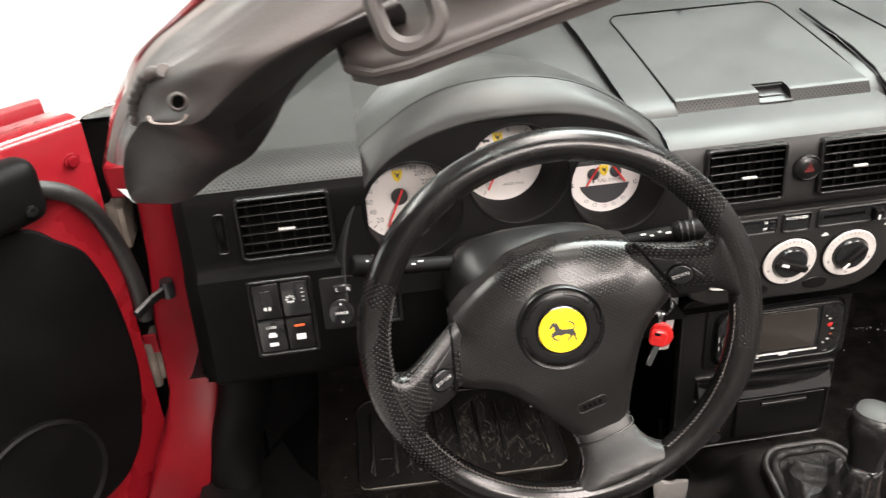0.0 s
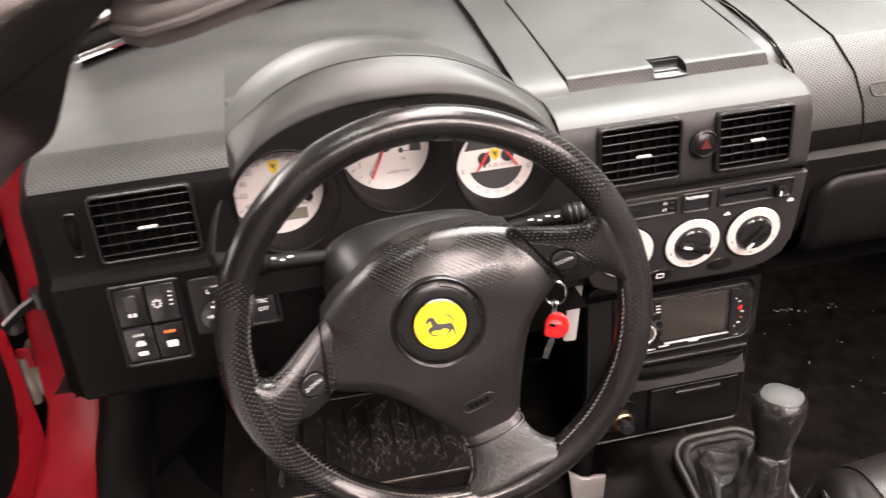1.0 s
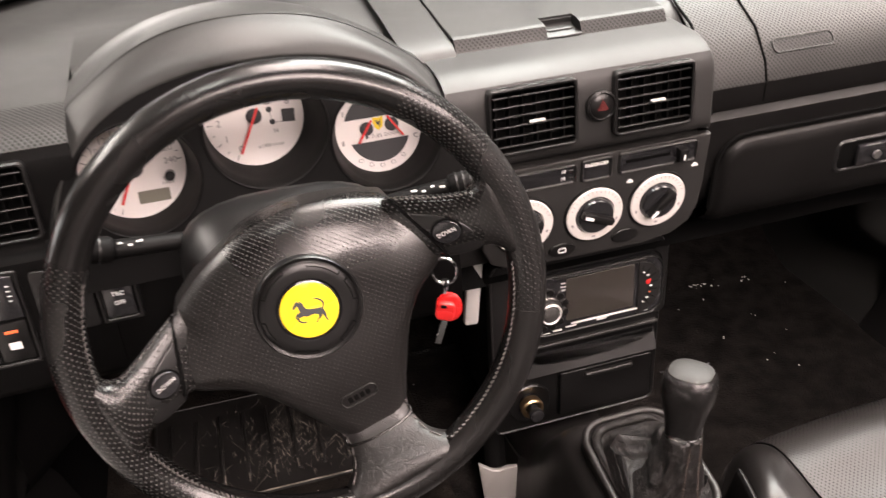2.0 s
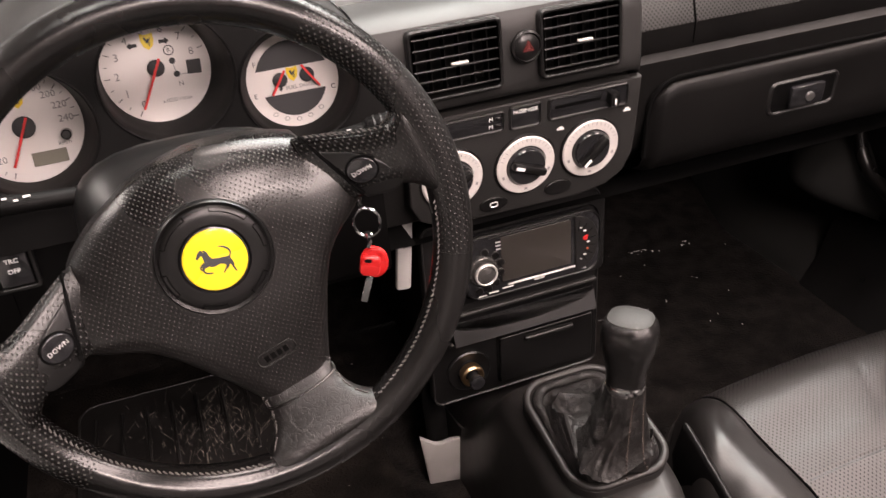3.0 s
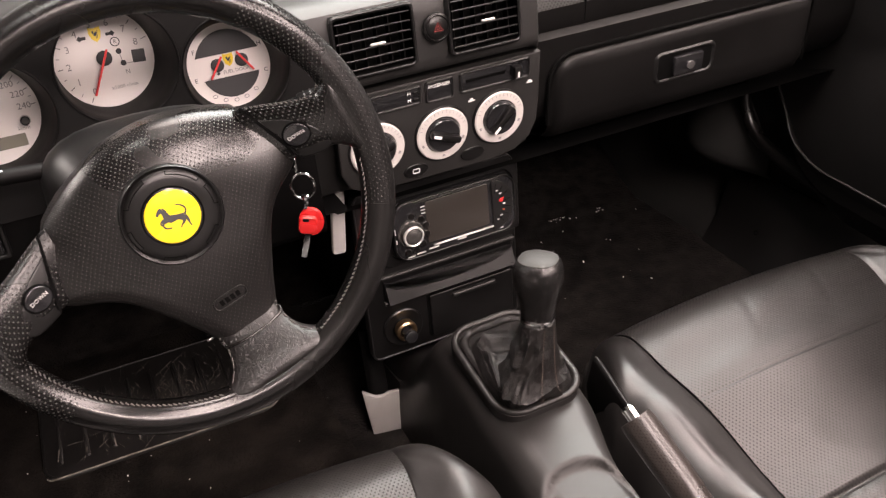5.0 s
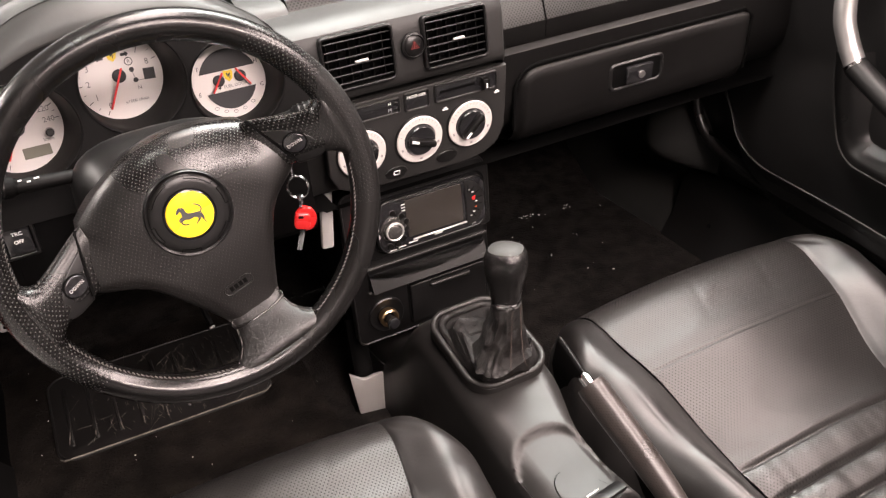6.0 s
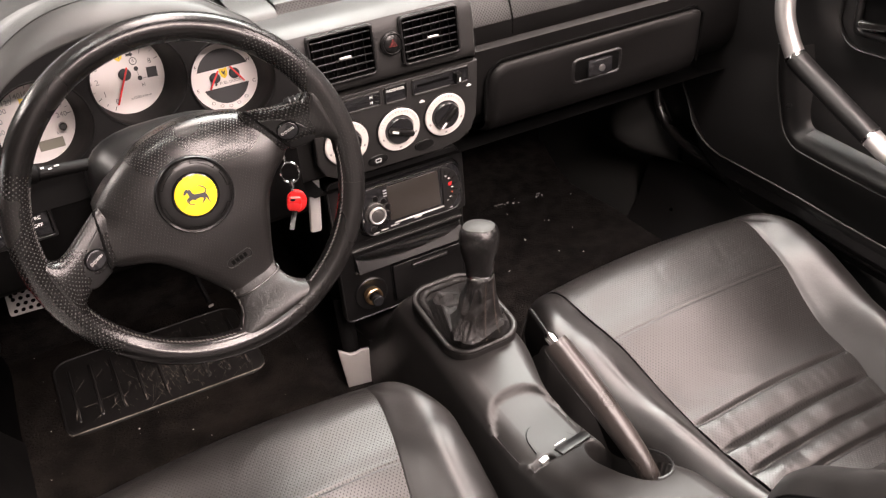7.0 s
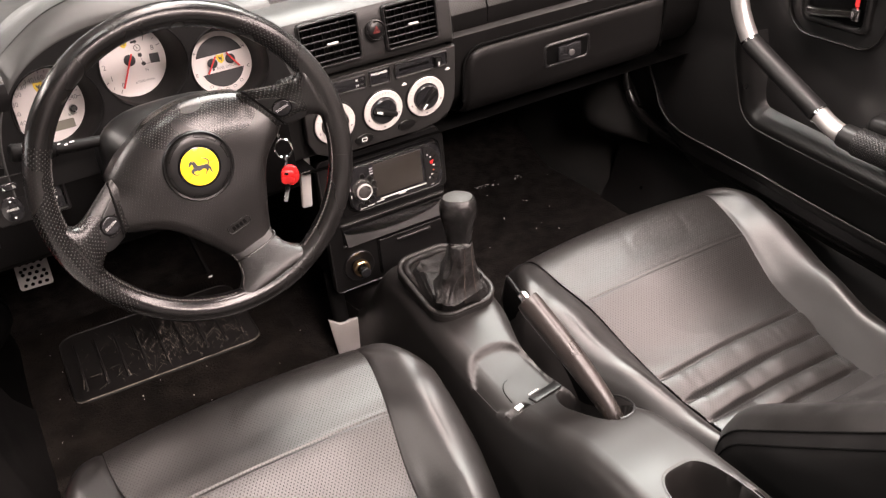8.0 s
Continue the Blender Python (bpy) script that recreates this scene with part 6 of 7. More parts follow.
for i in range(361):
    y = 0.32 - 1.12 * i / 360
    top, wide = crown(y), 0.064 + 0.008 * smooth(-0.2, -0.5, y)
    low = wide + 0.012
    ring = [(-low, FLOOR), (-low + 0.004, FLOOR + (top - FLOOR) * 0.4), (-low + 0.008, FLOOR + (top - FLOOR) * 0.7)]
    for k in range(8):
        a = radians(180 - 12 * k)
        ring.append((-wide + 0.030 + 0.030 * math.cos(a), top - 0.034 + 0.034 * math.sin(a)))
    inner = -ring[-1][0]
    waist = 1 - 0.40 * smooth(0.0, -0.12, y) * (1 - smooth(-0.24, -0.36, y))
    ring += [(-inner + 2 * inner * k / 52, top + 0.0015 * math.sin(math.pi * k / 52)) for k in range(1, 52)] + [(-x, z) for x, z in ring[::-1]]
    ring = [(x if x < 0 else x * waist, z) for x, z in ring]
    rows.append([(CX + x, y, z - (hollows(CX + x, y) if z > top - 0.02 else 0)) for x, z in ring])
part("body", loft(rows, False), CONSOLE, console, sharp=80)
part("tray_mat_edge", tube(spline([(0.284, -0.188, 0.3815), (0.287, -0.165, 0.3815), (0.296, -0.150, 0.3815), (0.311, -0.146, 0.3815), (0.325, -0.152, 0.3815), (0.333, -0.174, 0.3815), (0.343, -0.194, 0.3815)], 6), 0.0007, 6), DARK, console, "thin outline of the tray's rubber mat")
part("tray_flap", box(0.046, 0.016, 0.004, 0.0012, 2), PLASTIC, console, "small black tray flap", pose(0.322, -0.210, 0.396, -12, 0, 8))
part("flap_edge", box(0.018, 0.0014, 0.002, 0.0006, 1), SILVER, console, at=pose(0.309, -0.2025, 0.3985, -12, 0, 8))
part("coin_clip", box(0.013, 0.007, 0.004, 0.001, 1), ALU, console, "small bright clip", pose(0.281, -0.209, 0.390, 4, 0, 12))
def round_off(v):
    return math.copysign(abs(v) ** (2 / 3.4), v)


part("cup_rim", tube([(0.330 + 0.041 * round_off(math.cos(a)), -0.567 + 0.124 * round_off(math.sin(a)), 0.4528) for a in [radians(3 * k) for k in range(121)]], 0.0014, 6), CONSOLE, console)
part("brake_surround", tube([(0.3475 + 0.0275 * math.cos(a), -0.303 + 0.040 * math.sin(a), crown(-0.303 + 0.040 * math.sin(a)) + 0.0008) for a in [radians(-110 + 5 * k) for k in range(36)]], 0.0016, 6), TRIM, console)

lever = thing("gear_lever", "gear lever with a worn black leather knob and soft boot", "gear lever")
boot_m = pose(0.325, 0.050, 0.4275, 10)
part("boot_frame", frame_ring(rrect(0.110, 0.146, 0.032, 8), rrect(0.090, 0.126, 0.024, 8), 0.0085, -0.006, 0.0048), CONSOLE, lever, "grey plastic boot frame", boot_m)
ring_way = [boot_m @ Vector((x, y, 0.0075)) for x, y in rrect(0.084, 0.120, 0.024, 8)]
lip_way = [boot_m @ Vector((x, y, 0.0070)) for x, y in rrect(0.104, 0.140, 0.030, 8)]
part("boot_lip", tube(lip_way + lip_way[:1], 0.0042, 12), CONSOLE, lever, "rounded raised lip of the boot frame")
part("boot_piping", tube(ring_way + ring_way[:1], 0.0052, 10), BOOT, lever, "rolled leather boot edge")
foot, neck, tip = Vector((0.312, -0.006, 0.446)), Vector((0.3265, -0.002, 0.524)), Vector((0.333, 0.004, 0.598))
outline = [boot_m @ Vector((x, y, 0.004)) for x, y in rrect(0.094, 0.130, 0.024, 20)]
rings = []
for k in range(49):
    v = k / 48
    ring = []
    for x, y, z in outline:
        a = math.atan2(y - foot.y - 0.02, x - foot.x)
        fold = noise.noise(Vector((2.2 * math.cos(a) + 5, 2.2 * math.sin(a), 4.2 * v)))
        fine = noise.noise(Vector((4.0 * math.cos(a), 4.0 * math.sin(a) + 2, 7.0 * v)))
        crease = 0.026 * (0.24 - abs(fold)) + 0.010 * (0.22 - abs(fine))
        if v < 0.5:
            w = v / 0.5
            r = 0.037
            b = Vector((foot.x + r * math.cos(a), foot.y + 0.002 + r * math.sin(a), foot.z + 0.006))
            p = Vector((x, y, z)).lerp(b, w ** 0.8)
            p.z += 0.006 * math.sin(math.pi * w) + crease * math.sin(math.pi * min(1, w * 1.2)) * 1.6
        else:
            w = (v - 0.5) / 0.5
            r = 0.037 - 0.0185 * w ** 0.6
            c = foot.lerp(neck, w)
            r += crease * (1 - w) * 0.8
            p = c + Vector((r * math.cos(a), r * math.sin(a), 0.006 * (1 - w)))
        ring.append(p)
    rings.append(ring)
part("boot", loft(rings, True, (False, True)), BOOT, lever, "creased soft leather boot", sharp=80)
sew = bmesh.new()
for da in (-0.32, 0.32):
    for k in range(22):
        w = k / 22
        r, c, a = 0.0375 - 0.0185 * w ** 0.6 + 0.0008, foot.lerp(neck, w), radians(-80) + da
        p = c + Vector((r * math.cos(a), r * math.sin(a), 0.006 * (1 - w)))
        bmesh.ops.create_cube(sew, size=1, matrix=Matrix.Translation(p) @ Matrix.Diagonal((0.0009, 0.0009, 0.0026, 1)))
tagged(part("boot_stitching", sew, surface("brown_thread", (0.05, 0.034, 0.026), 0.7), lever), kind="stuff")
axis = Matrix.Translation(neck) @ (tip - neck).to_track_quat("Z", "Y").to_matrix().to_4x4()
part("collar", lathe([(0.0175, -0.003), (0.0185, 0.0), (0.0180, 0.004), (0.0160, 0.006)], 32), CHROME, lever, "bright metal collar", axis)
KNOB = ((0.0160, 0.004), (0.0163, 0.010), (0.0172, 0.018), (0.0192, 0.027), (0.0216, 0.036), (0.0232, 0.045), (0.0236, 0.053), (0.0230, 0.060), (0.0214, 0.0655), (0.0185, 0.0690), (0.010, 0.0705), (0.001, 0.0708))
part("knob", loft([[(x * (r / 0.0188), y * (r / 0.0188), z) for x, y in rrect(0.040, 0.040, 0.016, 6)] for r, z in KNOB], True, (True, True)), CREASED, lever, "worn black leather knob", axis)
part("knob_cap", loft([at_z(rrect(0.0410, 0.0410, 0.0165, 6), 0.0660), at_z(rrect(0.0395, 0.0395, 0.016, 6), 0.0695), at_z(rrect(0.030, 0.030, 0.013, 6), 0.0722), at_z(rrect(0.016, 0.016, 0.007, 6), 0.0734), at_z(rrect(0.002, 0.002, 0.0009, 6), 0.0736)], True, (True, True)), GREY_LEATHER, lever, "worn grey knob top", axis)
FRAY = math.atan2(*(axis.inverted().to_3x3() @ Vector((1, 0, 0))).to_2d().yx)
frays = bmesh.new()
rnd = random.Random(5)
for k in range(5):
    a = rnd.uniform(-0.6, 1.0) + FRAY if k < 4 else rnd.uniform(1.5, 3) + FRAY
    p = Vector((0.0208 * math.cos(a), 0.0208 * math.sin(a), 0.0665))
    q = p + Vector((0.006 * math.cos(a), 0.006 * math.sin(a), rnd.uniform(-0.003, 0.002)))
    tube([p, q, q + Vector((rnd.uniform(-0.003, 0.003), rnd.uniform(-0.003, 0.003), rnd.uniform(-0.005, 0.001)))], 0.0004, 4, bm=frays)
tagged(part("frayed_thread", frays, INK, lever, at=axis), kind="stuff")

GRIP = surface("fine_textured_grip", (0.020, 0.0165, 0.0148), 0.34, grain=700, relief=0.35, depth=0.0005, holes=(0.0036, 0.14, 0.2), uv=True)
brake = thing("handbrake", "dark textured handbrake lever with a silver button", "handbrake")
grip = spline([(0.350, -0.330, 0.380), (0.350, -0.318, 0.412), (0.344, -0.288, 0.445), (0.334, -0.245, 0.481), (0.326, -0.205, 0.508), (0.320, -0.178, 0.528)], 6)
part("grip", tube(grip, lambda t: 0.0105 + 0.0045 * smooth(0.0, 0.8, t) - 0.001 * smooth(0.95, 1, t), 18, 1.15), GRIP, brake)
way = (grip[-1] - grip[-3]).normalized()
part("button", tube([grip[-1] - way * 0.002, grip[-1] + way * 0.010, grip[-1] + way * 0.0125], lambda t: 0.0068 - 0.002 * (t > 0.9), 16), CHROME, brake, "silver release button")

# ---- seats ----
def between(d, pairs):
    """Smooth value along a table of (d, value)."""
    for (da, va), (db, vb) in zip(pairs, pairs[1:]):
        if d <= db:
            return va + (vb - va) * smooth(da, db, d)
    return pairs[-1][1]


def panel_half(d):
    """Half the width of the cushion's perforated centre, narrowing towards the back."""
    return between(d, ((-0.05, 0.186), (0.05, 0.184), (0.30, 0.146), (0.42, 0.131), (0.6, 0.126)))


def outer_half(d):
    return between(d, ((-0.05, 0.252), (0.10, 0.280), (0.22, 0.280), (0.40, 0.244), (0.6, 0.20)))


PLEATS = (0.308, 0.356, 0.398, 0.438)


def cushion_height(x, d, flat=1.0):
    """Height of the cushion's centre, x from the middle, d behind the front edge."""
    z = 0.392 - 0.027 * smooth(0.02, 0.16, d) - 0.062 * smooth(0.13, 0.29, d) - 0.030 * smooth(0.26, 0.42, d)
    t = min(1.0, max(0.0, (0.085 - d) / 0.105))
    z -= 0.085 * (1 - math.sqrt(1 - 0.995 * t * t))
    if not flat:
        return z
    s = abs(x) / panel_half(d)
    z += 0.006 * (1 - s * s)
    z -= 0.0020 * math.exp(-((d - 0.160) / 0.0014) ** 2)
    z += 0.0008 * smooth(0.15, 0.160, d) * (1 - smooth(0.160, 0.19, d))
    z += 0.0022 * (0.2 - abs(noise.noise(Vector((x * 7 + d * 9, d * 5, 3.1))))) * smooth(0.03, 0.07, d) * (1 - smooth(0.12, 0.15, d))
    edge = 1 - 0.6 * smooth(0.80, 1.0, s)
    wob = 0.0016 * noise.noise(Vector((x * 6, d * 2, 2.0)))
    for g in PLEATS:
        z -= 0.0072 * math.exp(-((d - g - wob) / 0.0036) ** 2) * edge
    for a, b in zip(PLEATS, PLEATS[1:]):
        if a < d < b:
            u = (d - a) / (b - a)
            pucker = noise.noise(Vector((x * 26, d * 12, a * 40)))
            z += (0.0062 + 0.0034 * pucker) * math.sin(math.pi * u) * edge
            z += 0.0007 * noise.noise(Vector((x * 90, d * 12, a * 9))) * edge
    crease = noise.noise(Vector((x * 13 + 0.4, d * 20, 5.5)))
    z += 0.0032 * (0.25 - abs(crease)) * smooth(0.20, 0.27, d) * (1 - smooth(0.28, 0.304, d))
    z += 0.0018 * noise.noise(Vector((x * 9, d * 11, 7.7))) * smooth(0.04, 0.12, d)
    z -= 0.0005 * math.exp(-((abs(x + 0.3 * (d - 0.2)) - 0.06) / 0.006) ** 2) * smooth(0.02, 0.05, d) * (1 - smooth(0.1, 0.13, d))
    return z


def front_curve(x, d):
    ax = abs(x)
    return (0.008 * (ax / 0.2) ** 2 + 0.075 * smooth(0.18, 0.30, ax) ** 1.3) * (1 - smooth(0.0, 0.22, d))


def cushion_patch(nx=96, nd=420, d0=-0.02, d1=0.56):
    rows = []
    for i in range(nd + 1):
        d = d0 + (d1 - d0) * i / nd
        h = panel_half(d)
        rows.append([(x, -d - front_curve(x, d), cushion_height(x, d)) for x in steps(-h, h, nx)])
    return loft(rows, False)


def bolster_patch(sx, nx=40, nd=120, d0=-0.02, d1=0.56):
    """A soft roll beside the centre that falls away outside."""
    rows = []
    for i in range(nd + 1):
        d = d0 + (d1 - d0) * i / nd
        a, b = panel_half(d), outer_half(d)
        tall = 0.010 + 0.046 * smooth(0.04, 0.36, d)
        row = []
        for k in range(nx + 1):
            u = k / nx
            x = a + (b - a) * (u if u < 0.8 else u - 0.25 * (u - 0.8))
            z = cushion_height(x, d - 0.012 * u, 0) - 0.003 * math.exp(-(u / 0.05) ** 2)
            z += tall * smooth(-0.10, 0.52, u) - tall * smooth(-0.10, 0.52, 0)
            w = max(0.0, (u - 0.36) / 0.64)
            z -= (0.105 + tall) * (1 - max(0.0, 1 - w ** 2.5 * 0.985) ** 0.5)
            z -= 0.0022 * math.exp(-((d - 0.035 - 0.10 * u) / 0.010) ** 2) * smooth(0.02, 0.10, u) * (1 - smooth(0.15, 0.45, u))
            z += 0.0010 * noise.noise(Vector((sx * x * 14, d * 9, 1.3)))
            row.append((sx * x, -d - front_curve(x, d), z))
        rows.append(row)
    return loft(rows, False)


RECLINE = Matrix(((1, 0, 0), (0, -0.788, 0.616), (0, 0.616, 0.788)))    # across, up the backrest, out of it


def back_point(x, s, n):
    return Vector((0, -0.462, 0.392)) + RECLINE @ Vector((x, s, n))


def back_section(s):
    """Half of the backrest's outline at s metres up: (x, out) from the middle to the shell."""
    wide = 0.252 + 0.012 * math.sin(math.pi * min(1, s / 0.6))
    sink = 0.085 * (1 - math.sqrt(max(0, 1 - max(0, (0.10 - s) / 0.10) ** 2)))
    roll = [(0.0, -0.045), (0.07, -0.044), (0.125, -0.040), (0.140, -0.046), (0.155, -0.034), (0.175, -0.014), (0.195, -0.003), (0.212, 0.0), (0.228, -0.005), (0.240, -0.016), (0.248, -0.030), (0.251, -0.040), (0.2505, -0.060), (0.249, -0.10), (0.24, -0.16)]
    return [(x * wide / 0.252, n - sink * (1 if n > -0.1 else 0.2)) for x, n in roll]


def make_seat(x, y, label, cover=False):
    seat = thing("bucket_seat", label, "car seat", pose(x, y, 0), "bucket seats")
    part("cushion_panel", cushion_patch(), SEAT_HOLES, seat, "perforated leather cushion with stitched pleats", sharp=80)
    for sx in (-1, 1):
        part("cushion_bolster", bolster_patch(sx), SEAT, seat, "smooth padded leather bolster", sharp=80)
        side = []
        for d in steps(-0.01, 0.55, 20):
            b = panel_half(d) + (outer_half(d) - panel_half(d)) * 0.95
            z = cushion_height(0, d - 0.012, 0) - 0.098
            side.append([(sx * (b + 0.000), -d - front_curve(b, d), z + 0.004), (sx * (b - 0.002), -d - front_curve(b, d), z - 0.03), (sx * (b - 0.02), -d - 0.03, FLOOR + 0.05), (sx * 0.18, -d - 0.03, FLOOR + 0.02)])
        part("side_skirt", loft(side, False), PLASTIC, seat, "black plastic side skirt")
        part("cushion_seam", tube([(sx * panel_half(d), -d - front_curve(panel_half(d), d), cushion_height(panel_half(d), d, 0) - 0.0022) for d in steps(0.0, 0.5, 60)], 0.0010, 5), DARK, seat)
    if cover:
        top = spline([(-0.250, -0.064, 0.388), (-0.2565, -0.074, 0.400), (-0.257, -0.085, 0.3985), (-0.257, -0.122, 0.3835), (-0.257, -0.17, 0.364), (-0.257, -0.26, 0.335), (-0.257, -0.42, 0.31)], 5)
        panel = part("side_cover", loft([[(p.x + 0.006, p.y, p.z - 0.004), (p.x + 0.003, p.y, p.z), (p.x - 0.001, p.y, p.z - 0.001), (p.x - 0.003, p.y, p.z - 0.006), (p.x - 0.004, p.y + 0.01, p.z - 0.05), (p.x + 0.01, p.y + 0.01, FLOOR + 0.03)] for p in top], False), MATT, seat, "black plastic cover on the side of the cushion", sharp=70)
        part("cover_edge", tube([(p.x + 0.001, p.y, p.z) for p in top], 0.0013, 8), TRIM, panel, "thin rounded edge")
    part("front_skirt", loft([[(k * 0.235, 0.0 - 0.05 * k * k + dy, z) for k in (-1, -0.6, 0, 0.6, 1)] for dy, z in ((-0.004, 0.30), (-0.02, 0.26), (-0.05, FLOOR + 0.01))], False), SEAT, seat)
    rings = []
    for s in [0.10 * (k / 18) ** 2 for k in range(18)] + steps(0.10, 0.62, 26):
        half = back_section(s)
        rings.append([back_point(-a, s, n) for a, n in half[:0:-1]] + [back_point(a, s, n) for a, n in half])
    n = len(rings[0])
    part("backrest", loft([r[5:n - 5] for r in rings], False), SEAT, seat, "reclined leather backrest with rolled side bolsters", sharp=80)
    for part_of in (slice(0, 6), slice(n - 6, n)):
        part("backrest_side", loft([r[part_of] for r in rings], False), TRIM, seat, "black side of the backrest", sharp=80)
    part("backrest_shell", loft([[back_point(k * 0.24, s, -0.16 - 0.02 * (1 - k * k)) for k in steps(-1, 1, 12)] for s in steps(-0.02, 0.62, 8)], False), PLASTIC, seat)
    for sx in (-1, 1):
        for drop in (0.036, 0.050):
            line = []
            for s in steps(0.006, 0.60, 50):
                half = back_section(s)
                a, n = half[10] if drop > 0.04 else half[9]
                line.append(back_point(sx * (a + 0.0004), s, n))
            part("bolster_seam", tube(line, 0.0013, 5), DARK, seat)
    for sx in (-0.17, 0.17):
        part("seat_rail", box(0.035, 0.50, 0.035, 0.004, 1, (sx, -0.28, FLOOR + 0.016)), DARK, seat)
    return seat


make_seat(0.686, 0.115, "black leather passenger seat with perforated centre, creased pleats", True)
make_seat(-0.020, 0.075, "black leather driver's seat with perforated centre")
buckle = thing("seat_height_lever", "small dark lever with a bright end beside the driver's seat", "lever", pose(-0.305, 0.09, FLOOR))
part("arm", box(0.03, 0.08, 0.05, 0.008, 2, (0, 0, 0.024)), PLASTIC, buckle)
part("tip", box(0.014, 0.022, 0.006, 0.002, 1, (0.004, 0.02, 0.052)), ALU, buckle)

# ---- closed passenger door ----
pdoor = thing("passenger_door", "closed passenger door with black panel, pocket and grab handle", "car door")
sec = []
for k in range(29):
    y = 0.46 - 1.5 * k / 28
    arm = smooth(-0.05, -0.22, y)
    sec.append([(1.0, y, 0.34), (0.986, y, 0.36), (0.978, y, 0.40), (0.974, y, 0.46), (0.974, y, 0.52), (0.976 - 0.01 * arm, y, 0.56), (0.985 - 0.01 * arm, y, 0.60), (0.985, y, 0.63), (0.975, y, 0.72), (0.985, y, 0.80), (1.01, y, 0.85), (1.05, y, 0.86)])
part("inner_panel", loft(sec, False), TRIM, pdoor, "black moulded inner panel", sharp=60)
# the raised field behind the pocket mouth; its edge runs down, bends and runs back
edge = spline([(0.10, 0.66, 0), (0.095, 0.605, 0), (0.084, 0.561, 0), (0.072, 0.525, 0), (0.050, 0.503, 0), (0.01, 0.495, 0), (-0.139, 0.485, 0), (-0.40, 0.47, 0), (-0.75, 0.46, 0)], 6)
rows = []
for i, p in enumerate(edge):
    way = (edge[min(i + 1, len(edge) - 1)] - edge[max(i - 1, 0)]).normalized()
    into = Vector((way.y, -way.x))
    rows.append([(x, p.x + into.x * t, p.y + into.y * t) for x, t in ((0.978, -0.004), (0.952, 0.0), (0.9475, 0.002), (0.946, 0.006), (0.950, 0.018), (0.962, 0.030), (0.986, 0.042))])
part("raised_field", loft(rows, False), PLASTIC, pdoor, "raised panel edge above the map pocket", sharp=70)
lip = spline([(0.968, 0.335, 0.535), (0.952, 0.292, 0.497), (0.942, 0.262, 0.463), (0.934, 0.205, 0.441), (0.930, 0.127, 0.438), (0.930, 0.017, 0.433), (0.930, -0.123, 0.422), (0.932, -0.40, 0.405), (0.934, -0.75, 0.40)], 6)
part("map_pocket", loft([[(p.x + dx, p.y + 0.3 * dz, p.z + dz) for dx, dz in ((0.034, -0.085), (0.016, -0.05), (0.003, -0.012), (0.0, -0.002), (0.0012, 0.0006), (0.0032, 0.0), (0.004, -0.006), (0.008, -0.04))] for p in lip], False), PLASTIC, pdoor, "open map pocket with a thin lip", sharp=70)
part("door_seal", tube(spline([(0.975, 0.405, 0.60), (0.964, 0.396, 0.54), (0.960, 0.388, 0.493), (0.960, 0.378, 0.459), (0.960, 0.354, 0.430), (0.962, 0.30, 0.408), (0.962, 0.20, 0.392), (0.960, 0.066, 0.380), (0.960, -0.15, 0.363), (0.962, -0.45, 0.350), (0.964, -0.8, 0.345)], 6), 0.0105, 14), LEATHER, pdoor, "soft black rubber door seal")
for name, path in (("panel_edge_bead", [(0.9455, p.x - 0.003, p.y + 0.003) for p in edge]), ("pocket_lip_bead", [(p.x, p.y, p.z) for p in lip])):
    part(name, tube(path, 0.0016, 8), MID, pdoor, "thin rounded edge")
tubep = spline([(0.985, 0.060, 0.812), (0.960, 0.078, 0.790), (0.938, 0.086, 0.755), (0.930, 0.080, 0.718), (0.929, 0.066, 0.686), (0.929, 0.048, 0.657)], 6)
part("handle_tube", tube(tubep, 0.0150, 20), SATIN, pdoor, "silver grab handle tube")
part("handle_grip", tube([(0.929, 0.048, 0.657), (0.929, 0.045, 0.655), (0.930, -0.028, 0.617), (0.930, -0.098, 0.582), (0.930, -0.101, 0.580)], 0.0165, 20), TRIM, pdoor, "black rubber handle grip")
for p, q in (((0.929, 0.0515, 0.6605), (0.929, 0.0485, 0.6575)), ((0.930, -0.1005, 0.5805), (0.930, -0.1040, 0.5788))):
    part("grip_ring", tube([p, q], 0.0170, 20), CHROME, pdoor, "thin bright ring")
part("handle_tube", tube(spline([(0.930, -0.101, 0.580), (0.930, -0.122, 0.569), (0.930, -0.140, 0.5625), (0.930, -0.160, 0.560)], 4), 0.0150, 20), SATIN, pdoor, "silver grab handle tube")
part("handle_collar", tube(spline([(0.930, -0.150, 0.561), (0.930, -0.158, 0.560), (0.930, -0.176, 0.559), (0.930, -0.182, 0.559)], 3), lambda t: 0.0185 + 0.001 * math.sin(math.pi * t), 20), PLASTIC, pdoor)
part("armrest_grip", tube([(0.930, -0.178, 0.559), (0.931, -0.30, 0.555), (0.933, -0.62, 0.550)], 0.0225, 20), GRIP_HOLES, pdoor, "dimpled black armrest grip")
part("armrest", box(0.060, 0.55, 0.045, 0.014, 3, (0.968, -0.45, 0.575)), PLASTIC, pdoor, "black armrest")
hm = pose(0.974, -0.072, 0.736, 90, 0, -90)
bez = part("handle_bezel", frame_ring(rrect(0.122, 0.070, 0.014), rrect(0.102, 0.052, 0.010), 0.008, -0.004, 0.003), PLASTIC, pdoor, "black door handle bezel", hm)
part("bezel_floor", plate(rrect(0.103, 0.053, 0.008), 0.001, 0.0003, -0.002), DARK, bez)
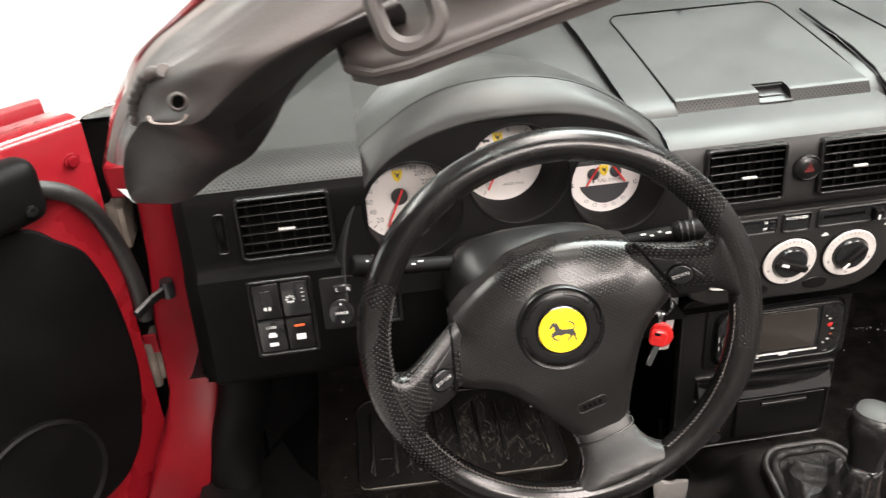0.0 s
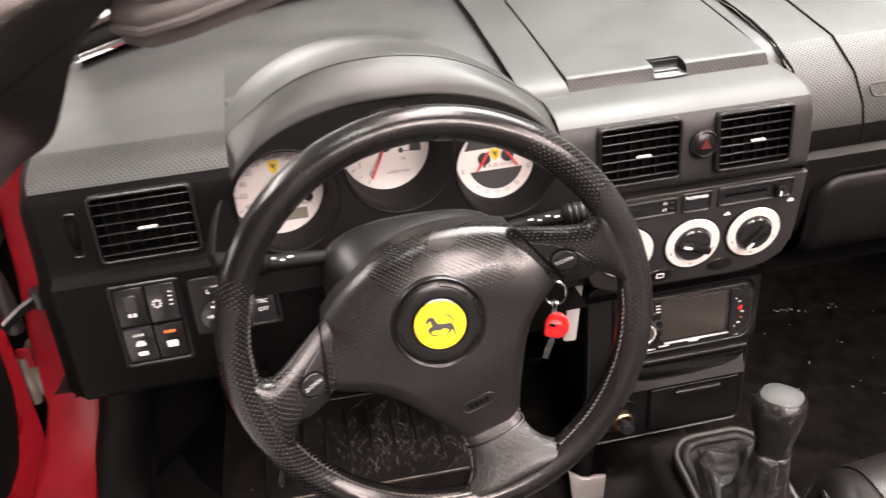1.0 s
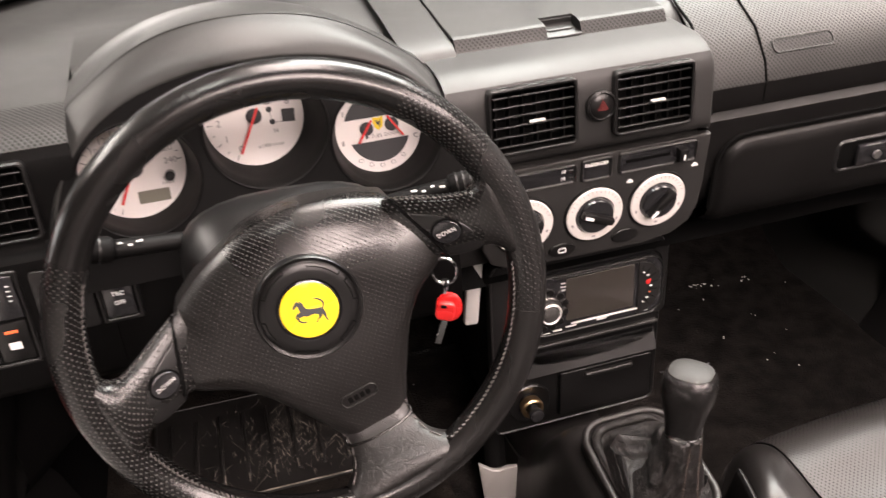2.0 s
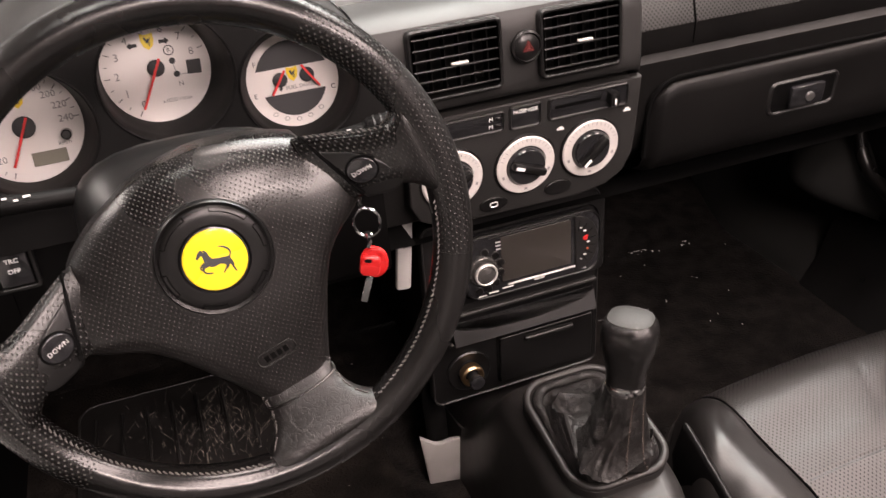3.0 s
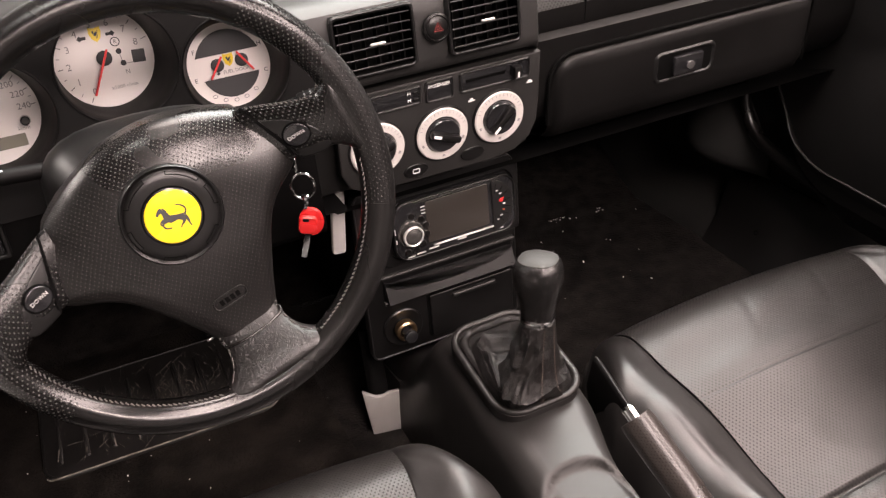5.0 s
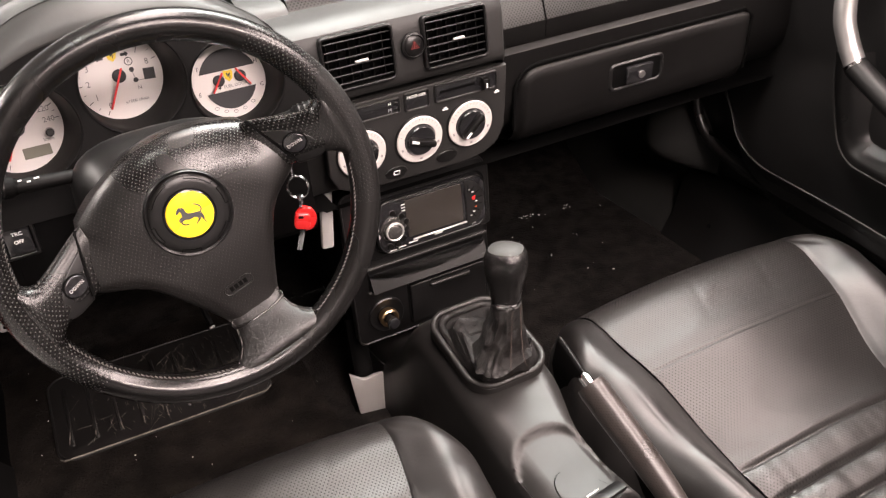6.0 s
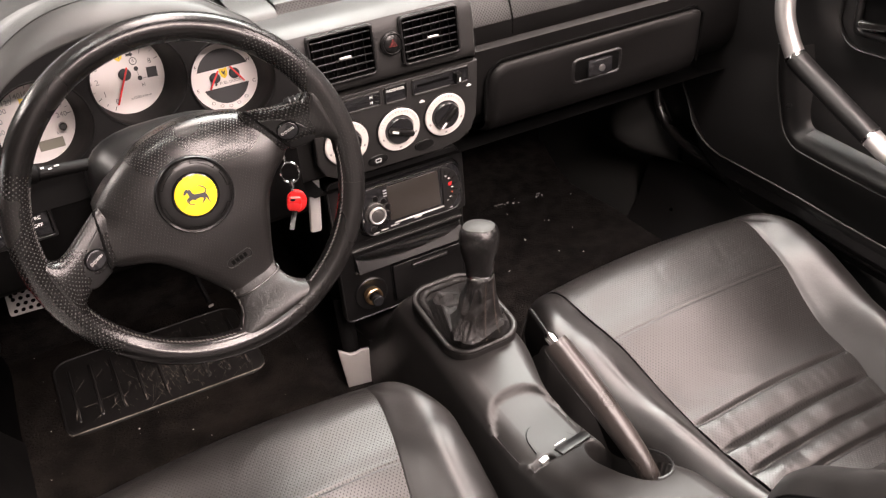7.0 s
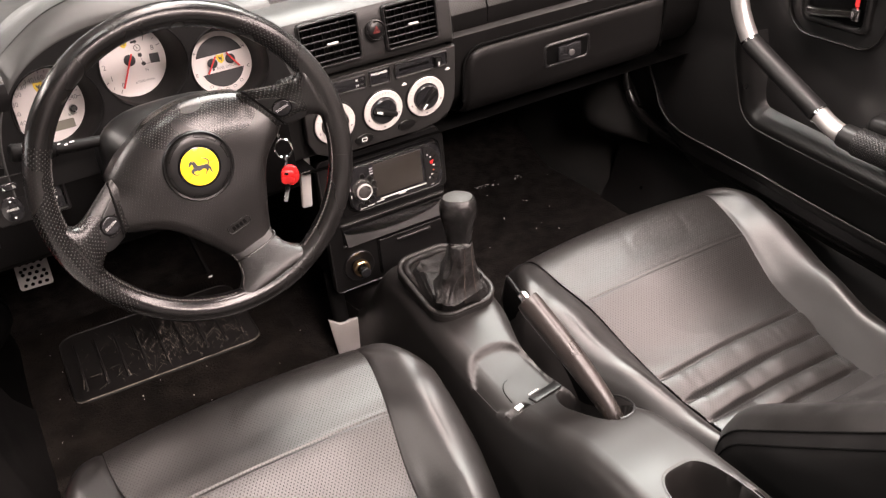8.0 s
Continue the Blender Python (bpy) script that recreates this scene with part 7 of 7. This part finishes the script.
part("embossed_line", frame_ring(rrect(0.176, 0.118, 0.045, 10), rrect(0.170, 0.112, 0.042, 10), 0.0045, -0.004, 0.0018), PLASTIC, bez)
part("pull_lever", loft([[(x, y - 0.010 + 0.006 * math.sin(x * 30), z) for y, z in ((0.006, 0.004), (0.006, 0.009), (0.003, 0.013), (-0.003, 0.0135), (-0.007, 0.010), (-0.008, 0.005))] for x in steps(-0.046, 0.034, 8)], True, (True, True)), CHROME, bez, "chrome pull lever")
part("lock_slide", box(0.014, 0.020, 0.010, 0.003, 2), CHROME, bez, at=flat(0.038, -0.006, 0.005))
part("red_mark", box(0.006, 0.014, 0.002, 0.0005, 1), NEEDLE, bez, "red lock mark", flat(0.036, 0.012, 0.004))

# ---- floor: mat, pedal, crumbs ----
mat = thing("floor_mat", "black carpet mat with a worn ribbed rubber heel pad", "floor mat")
part("carpet", plate(rrect(0.50, 0.62, 0.05), 0.006, 0.002), MAT, mat, at=pose(-0.075, 0.42, FLOOR))
hp = pose(-0.050, 0.489, FLOOR + 0.006, 0, 0, -1.5)
heel = part("heel_pad", plate(rrect(0.330, 0.215, 0.03), 0.003, 0.0012), RUBBER, mat, "scuffed rubber heel pad", hp)
part("pad_edge", frame_ring(rrect(0.333, 0.218, 0.031), rrect(0.326, 0.211, 0.028), 0.0045, 0.0, 0.001), RUBBER, heel)
part("worn_edge", tube([(-0.163, -0.100, 0.004), (-0.158, -0.1065, 0.0046), (-0.05, -0.1078, 0.0047), (0.09, -0.1078, 0.0046), (0.152, -0.107, 0.0044), (0.162, -0.098, 0.004)], 0.0012, 6), SCUFF, heel, "pale worn edge")
rnd = random.Random(11)
for k in range(9):
    x = -0.142 + 0.0355 * k
    part("rib", box(0.0055, 0.150, 0.004, 0.0015, 1), RUBBER, heel, at=flat(x, -0.004, 0.004, 0))
scr = bmesh.new()
for k in range(420):
    wide = rnd.random() < 0.25
    x, y = rnd.gauss(0.045, 0.075), rnd.gauss(-0.01, 0.05)
    a = rnd.gauss(60, 22) if wide else rnd.gauss(100, 14)
    if abs(x) < 0.155 and abs(y) < 0.095:
        bar(scr, rnd.uniform(0.012, 0.045) if wide else rnd.uniform(0.003, 0.016), rnd.uniform(0.0002, 0.0005) if wide else rnd.uniform(0.0003, 0.0012), flat(x, y, 0.0033 + rnd.uniform(0, 0.0008), a), 0.0003)
for k in range(9):
    bar(scr, 0.0020, rnd.uniform(0.008, 0.026), flat(-0.142 + 0.0355 * k + rnd.uniform(-0.003, 0.003), -0.072 + rnd.uniform(-0.008, 0.012), 0.0062, rnd.uniform(-8, 8)), 0.0004)
scratches = part("scuffed_rubber", scr, SCUFF, heel)
tagged(scratches, kind="stuff")
pedal = thing("clutch_pedal", "drilled bare aluminium pedal plate", "pedal", face_at(-0.207, 0.50, 0.429, 46, -4))
bm = bmesh.new()
edges = []
pts_all = [rrect(0.052, 0.070, 0.005)] + [circle(0.0036, 10, -0.0165 + 0.011 * i + (0.0055 if j % 2 else 0), -0.0285 + 0.0095 * j) for j in range(7) for i in range(4 if j % 2 == 0 else 3)]
for pts in pts_all:
    vs = [bm.verts.new((x, y, 0.003)) for x, y in pts]
    edges += [bm.edges.new((vs[k], vs[(k + 1) % len(vs)])) for k in range(len(vs))]
bmesh.ops.triangle_fill(bm, use_beauty=True, use_dissolve=False, edges=edges)
ext = bmesh.ops.extrude_face_region(bm, geom=bm.faces[:])
bmesh.ops.translate(bm, verts=[v for v in ext["geom"] if isinstance(v, bmesh.types.BMVert)], vec=(0, 0, -0.0025))
part("pad", bm, SILVER, pedal, "drilled aluminium pad")
part("backing", plate(rrect(0.050, 0.068, 0.005), 0.006, 0.001, -0.006), DARK, pedal)
part("arm", tube([(0, 0.02, -0.006), (0.01, 0.09, -0.05), (0.01, 0.20, -0.06)], 0.008, 8), DARK, pedal)
for x, y in ((-0.018, -0.004), (0.019, -0.018)):
    part("screw", lathe([(0.0035, 0.003), (0.003, 0.0045), (0.0004, 0.0048)], 12), CHROME, pedal, at=flat(x, y))
crumbs = bmesh.new()
rnd = random.Random(3)
for cx, cy, sx, sy, n in ((0.748, 0.633, 0.016, 0.010, 26), (0.836, 0.612, 0.008, 0.007, 9), (0.852, 0.670, 0.002, 0.002, 2), (0.702, 0.473, 0.002, 0.002, 2), (0.772, 0.366, 0.002, 0.002, 2), (0.78, 0.52, 0.12, 0.12, 18), (0.0, 0.29, 0.20, 0.05, 8), (-0.27, 0.32, 0.03, 0.03, 5), (-0.26, 0.66, 0.03, 0.06, 6), (-0.05, 0.45, 0.12, 0.06, 26)):
    for k in range(n):
        s = rnd.uniform(0.0004, 0.0012) * (1.6 if rnd.random() < 0.06 else 1)
        bmesh.ops.create_icosphere(crumbs, subdivisions=1, radius=s, matrix=pose(rnd.gauss(cx, sx), rnd.gauss(cy, sy), FLOOR + 0.001 + (0.006 if cx < 0.1 else 0), 0, 0, rnd.uniform(0, 90)))
ob = new("crumbs", mesh_of("crumbs", crumbs, DUST))
tagged(ob, "pale crumbs and dust scattered on the black carpet", "crumbs", kind="stuff")
# a small aluminium block added for the glint on the brake bracket
glint = thing("brake_bracket_glint", "tiny bright piece standing for a glint on the brake bracket", "clip", pose(0.026, 0.253, 0.45, 20, 0, 15))
part("clip", box(0.008, 0.003, 0.004, 0.001, 1), ALU, glint)
part("arm", tube([(0, 0.004, 0.002), (0, 0.10, 0.08), (0, 0.2, 0.12)], 0.004, 6), DARK, glint)
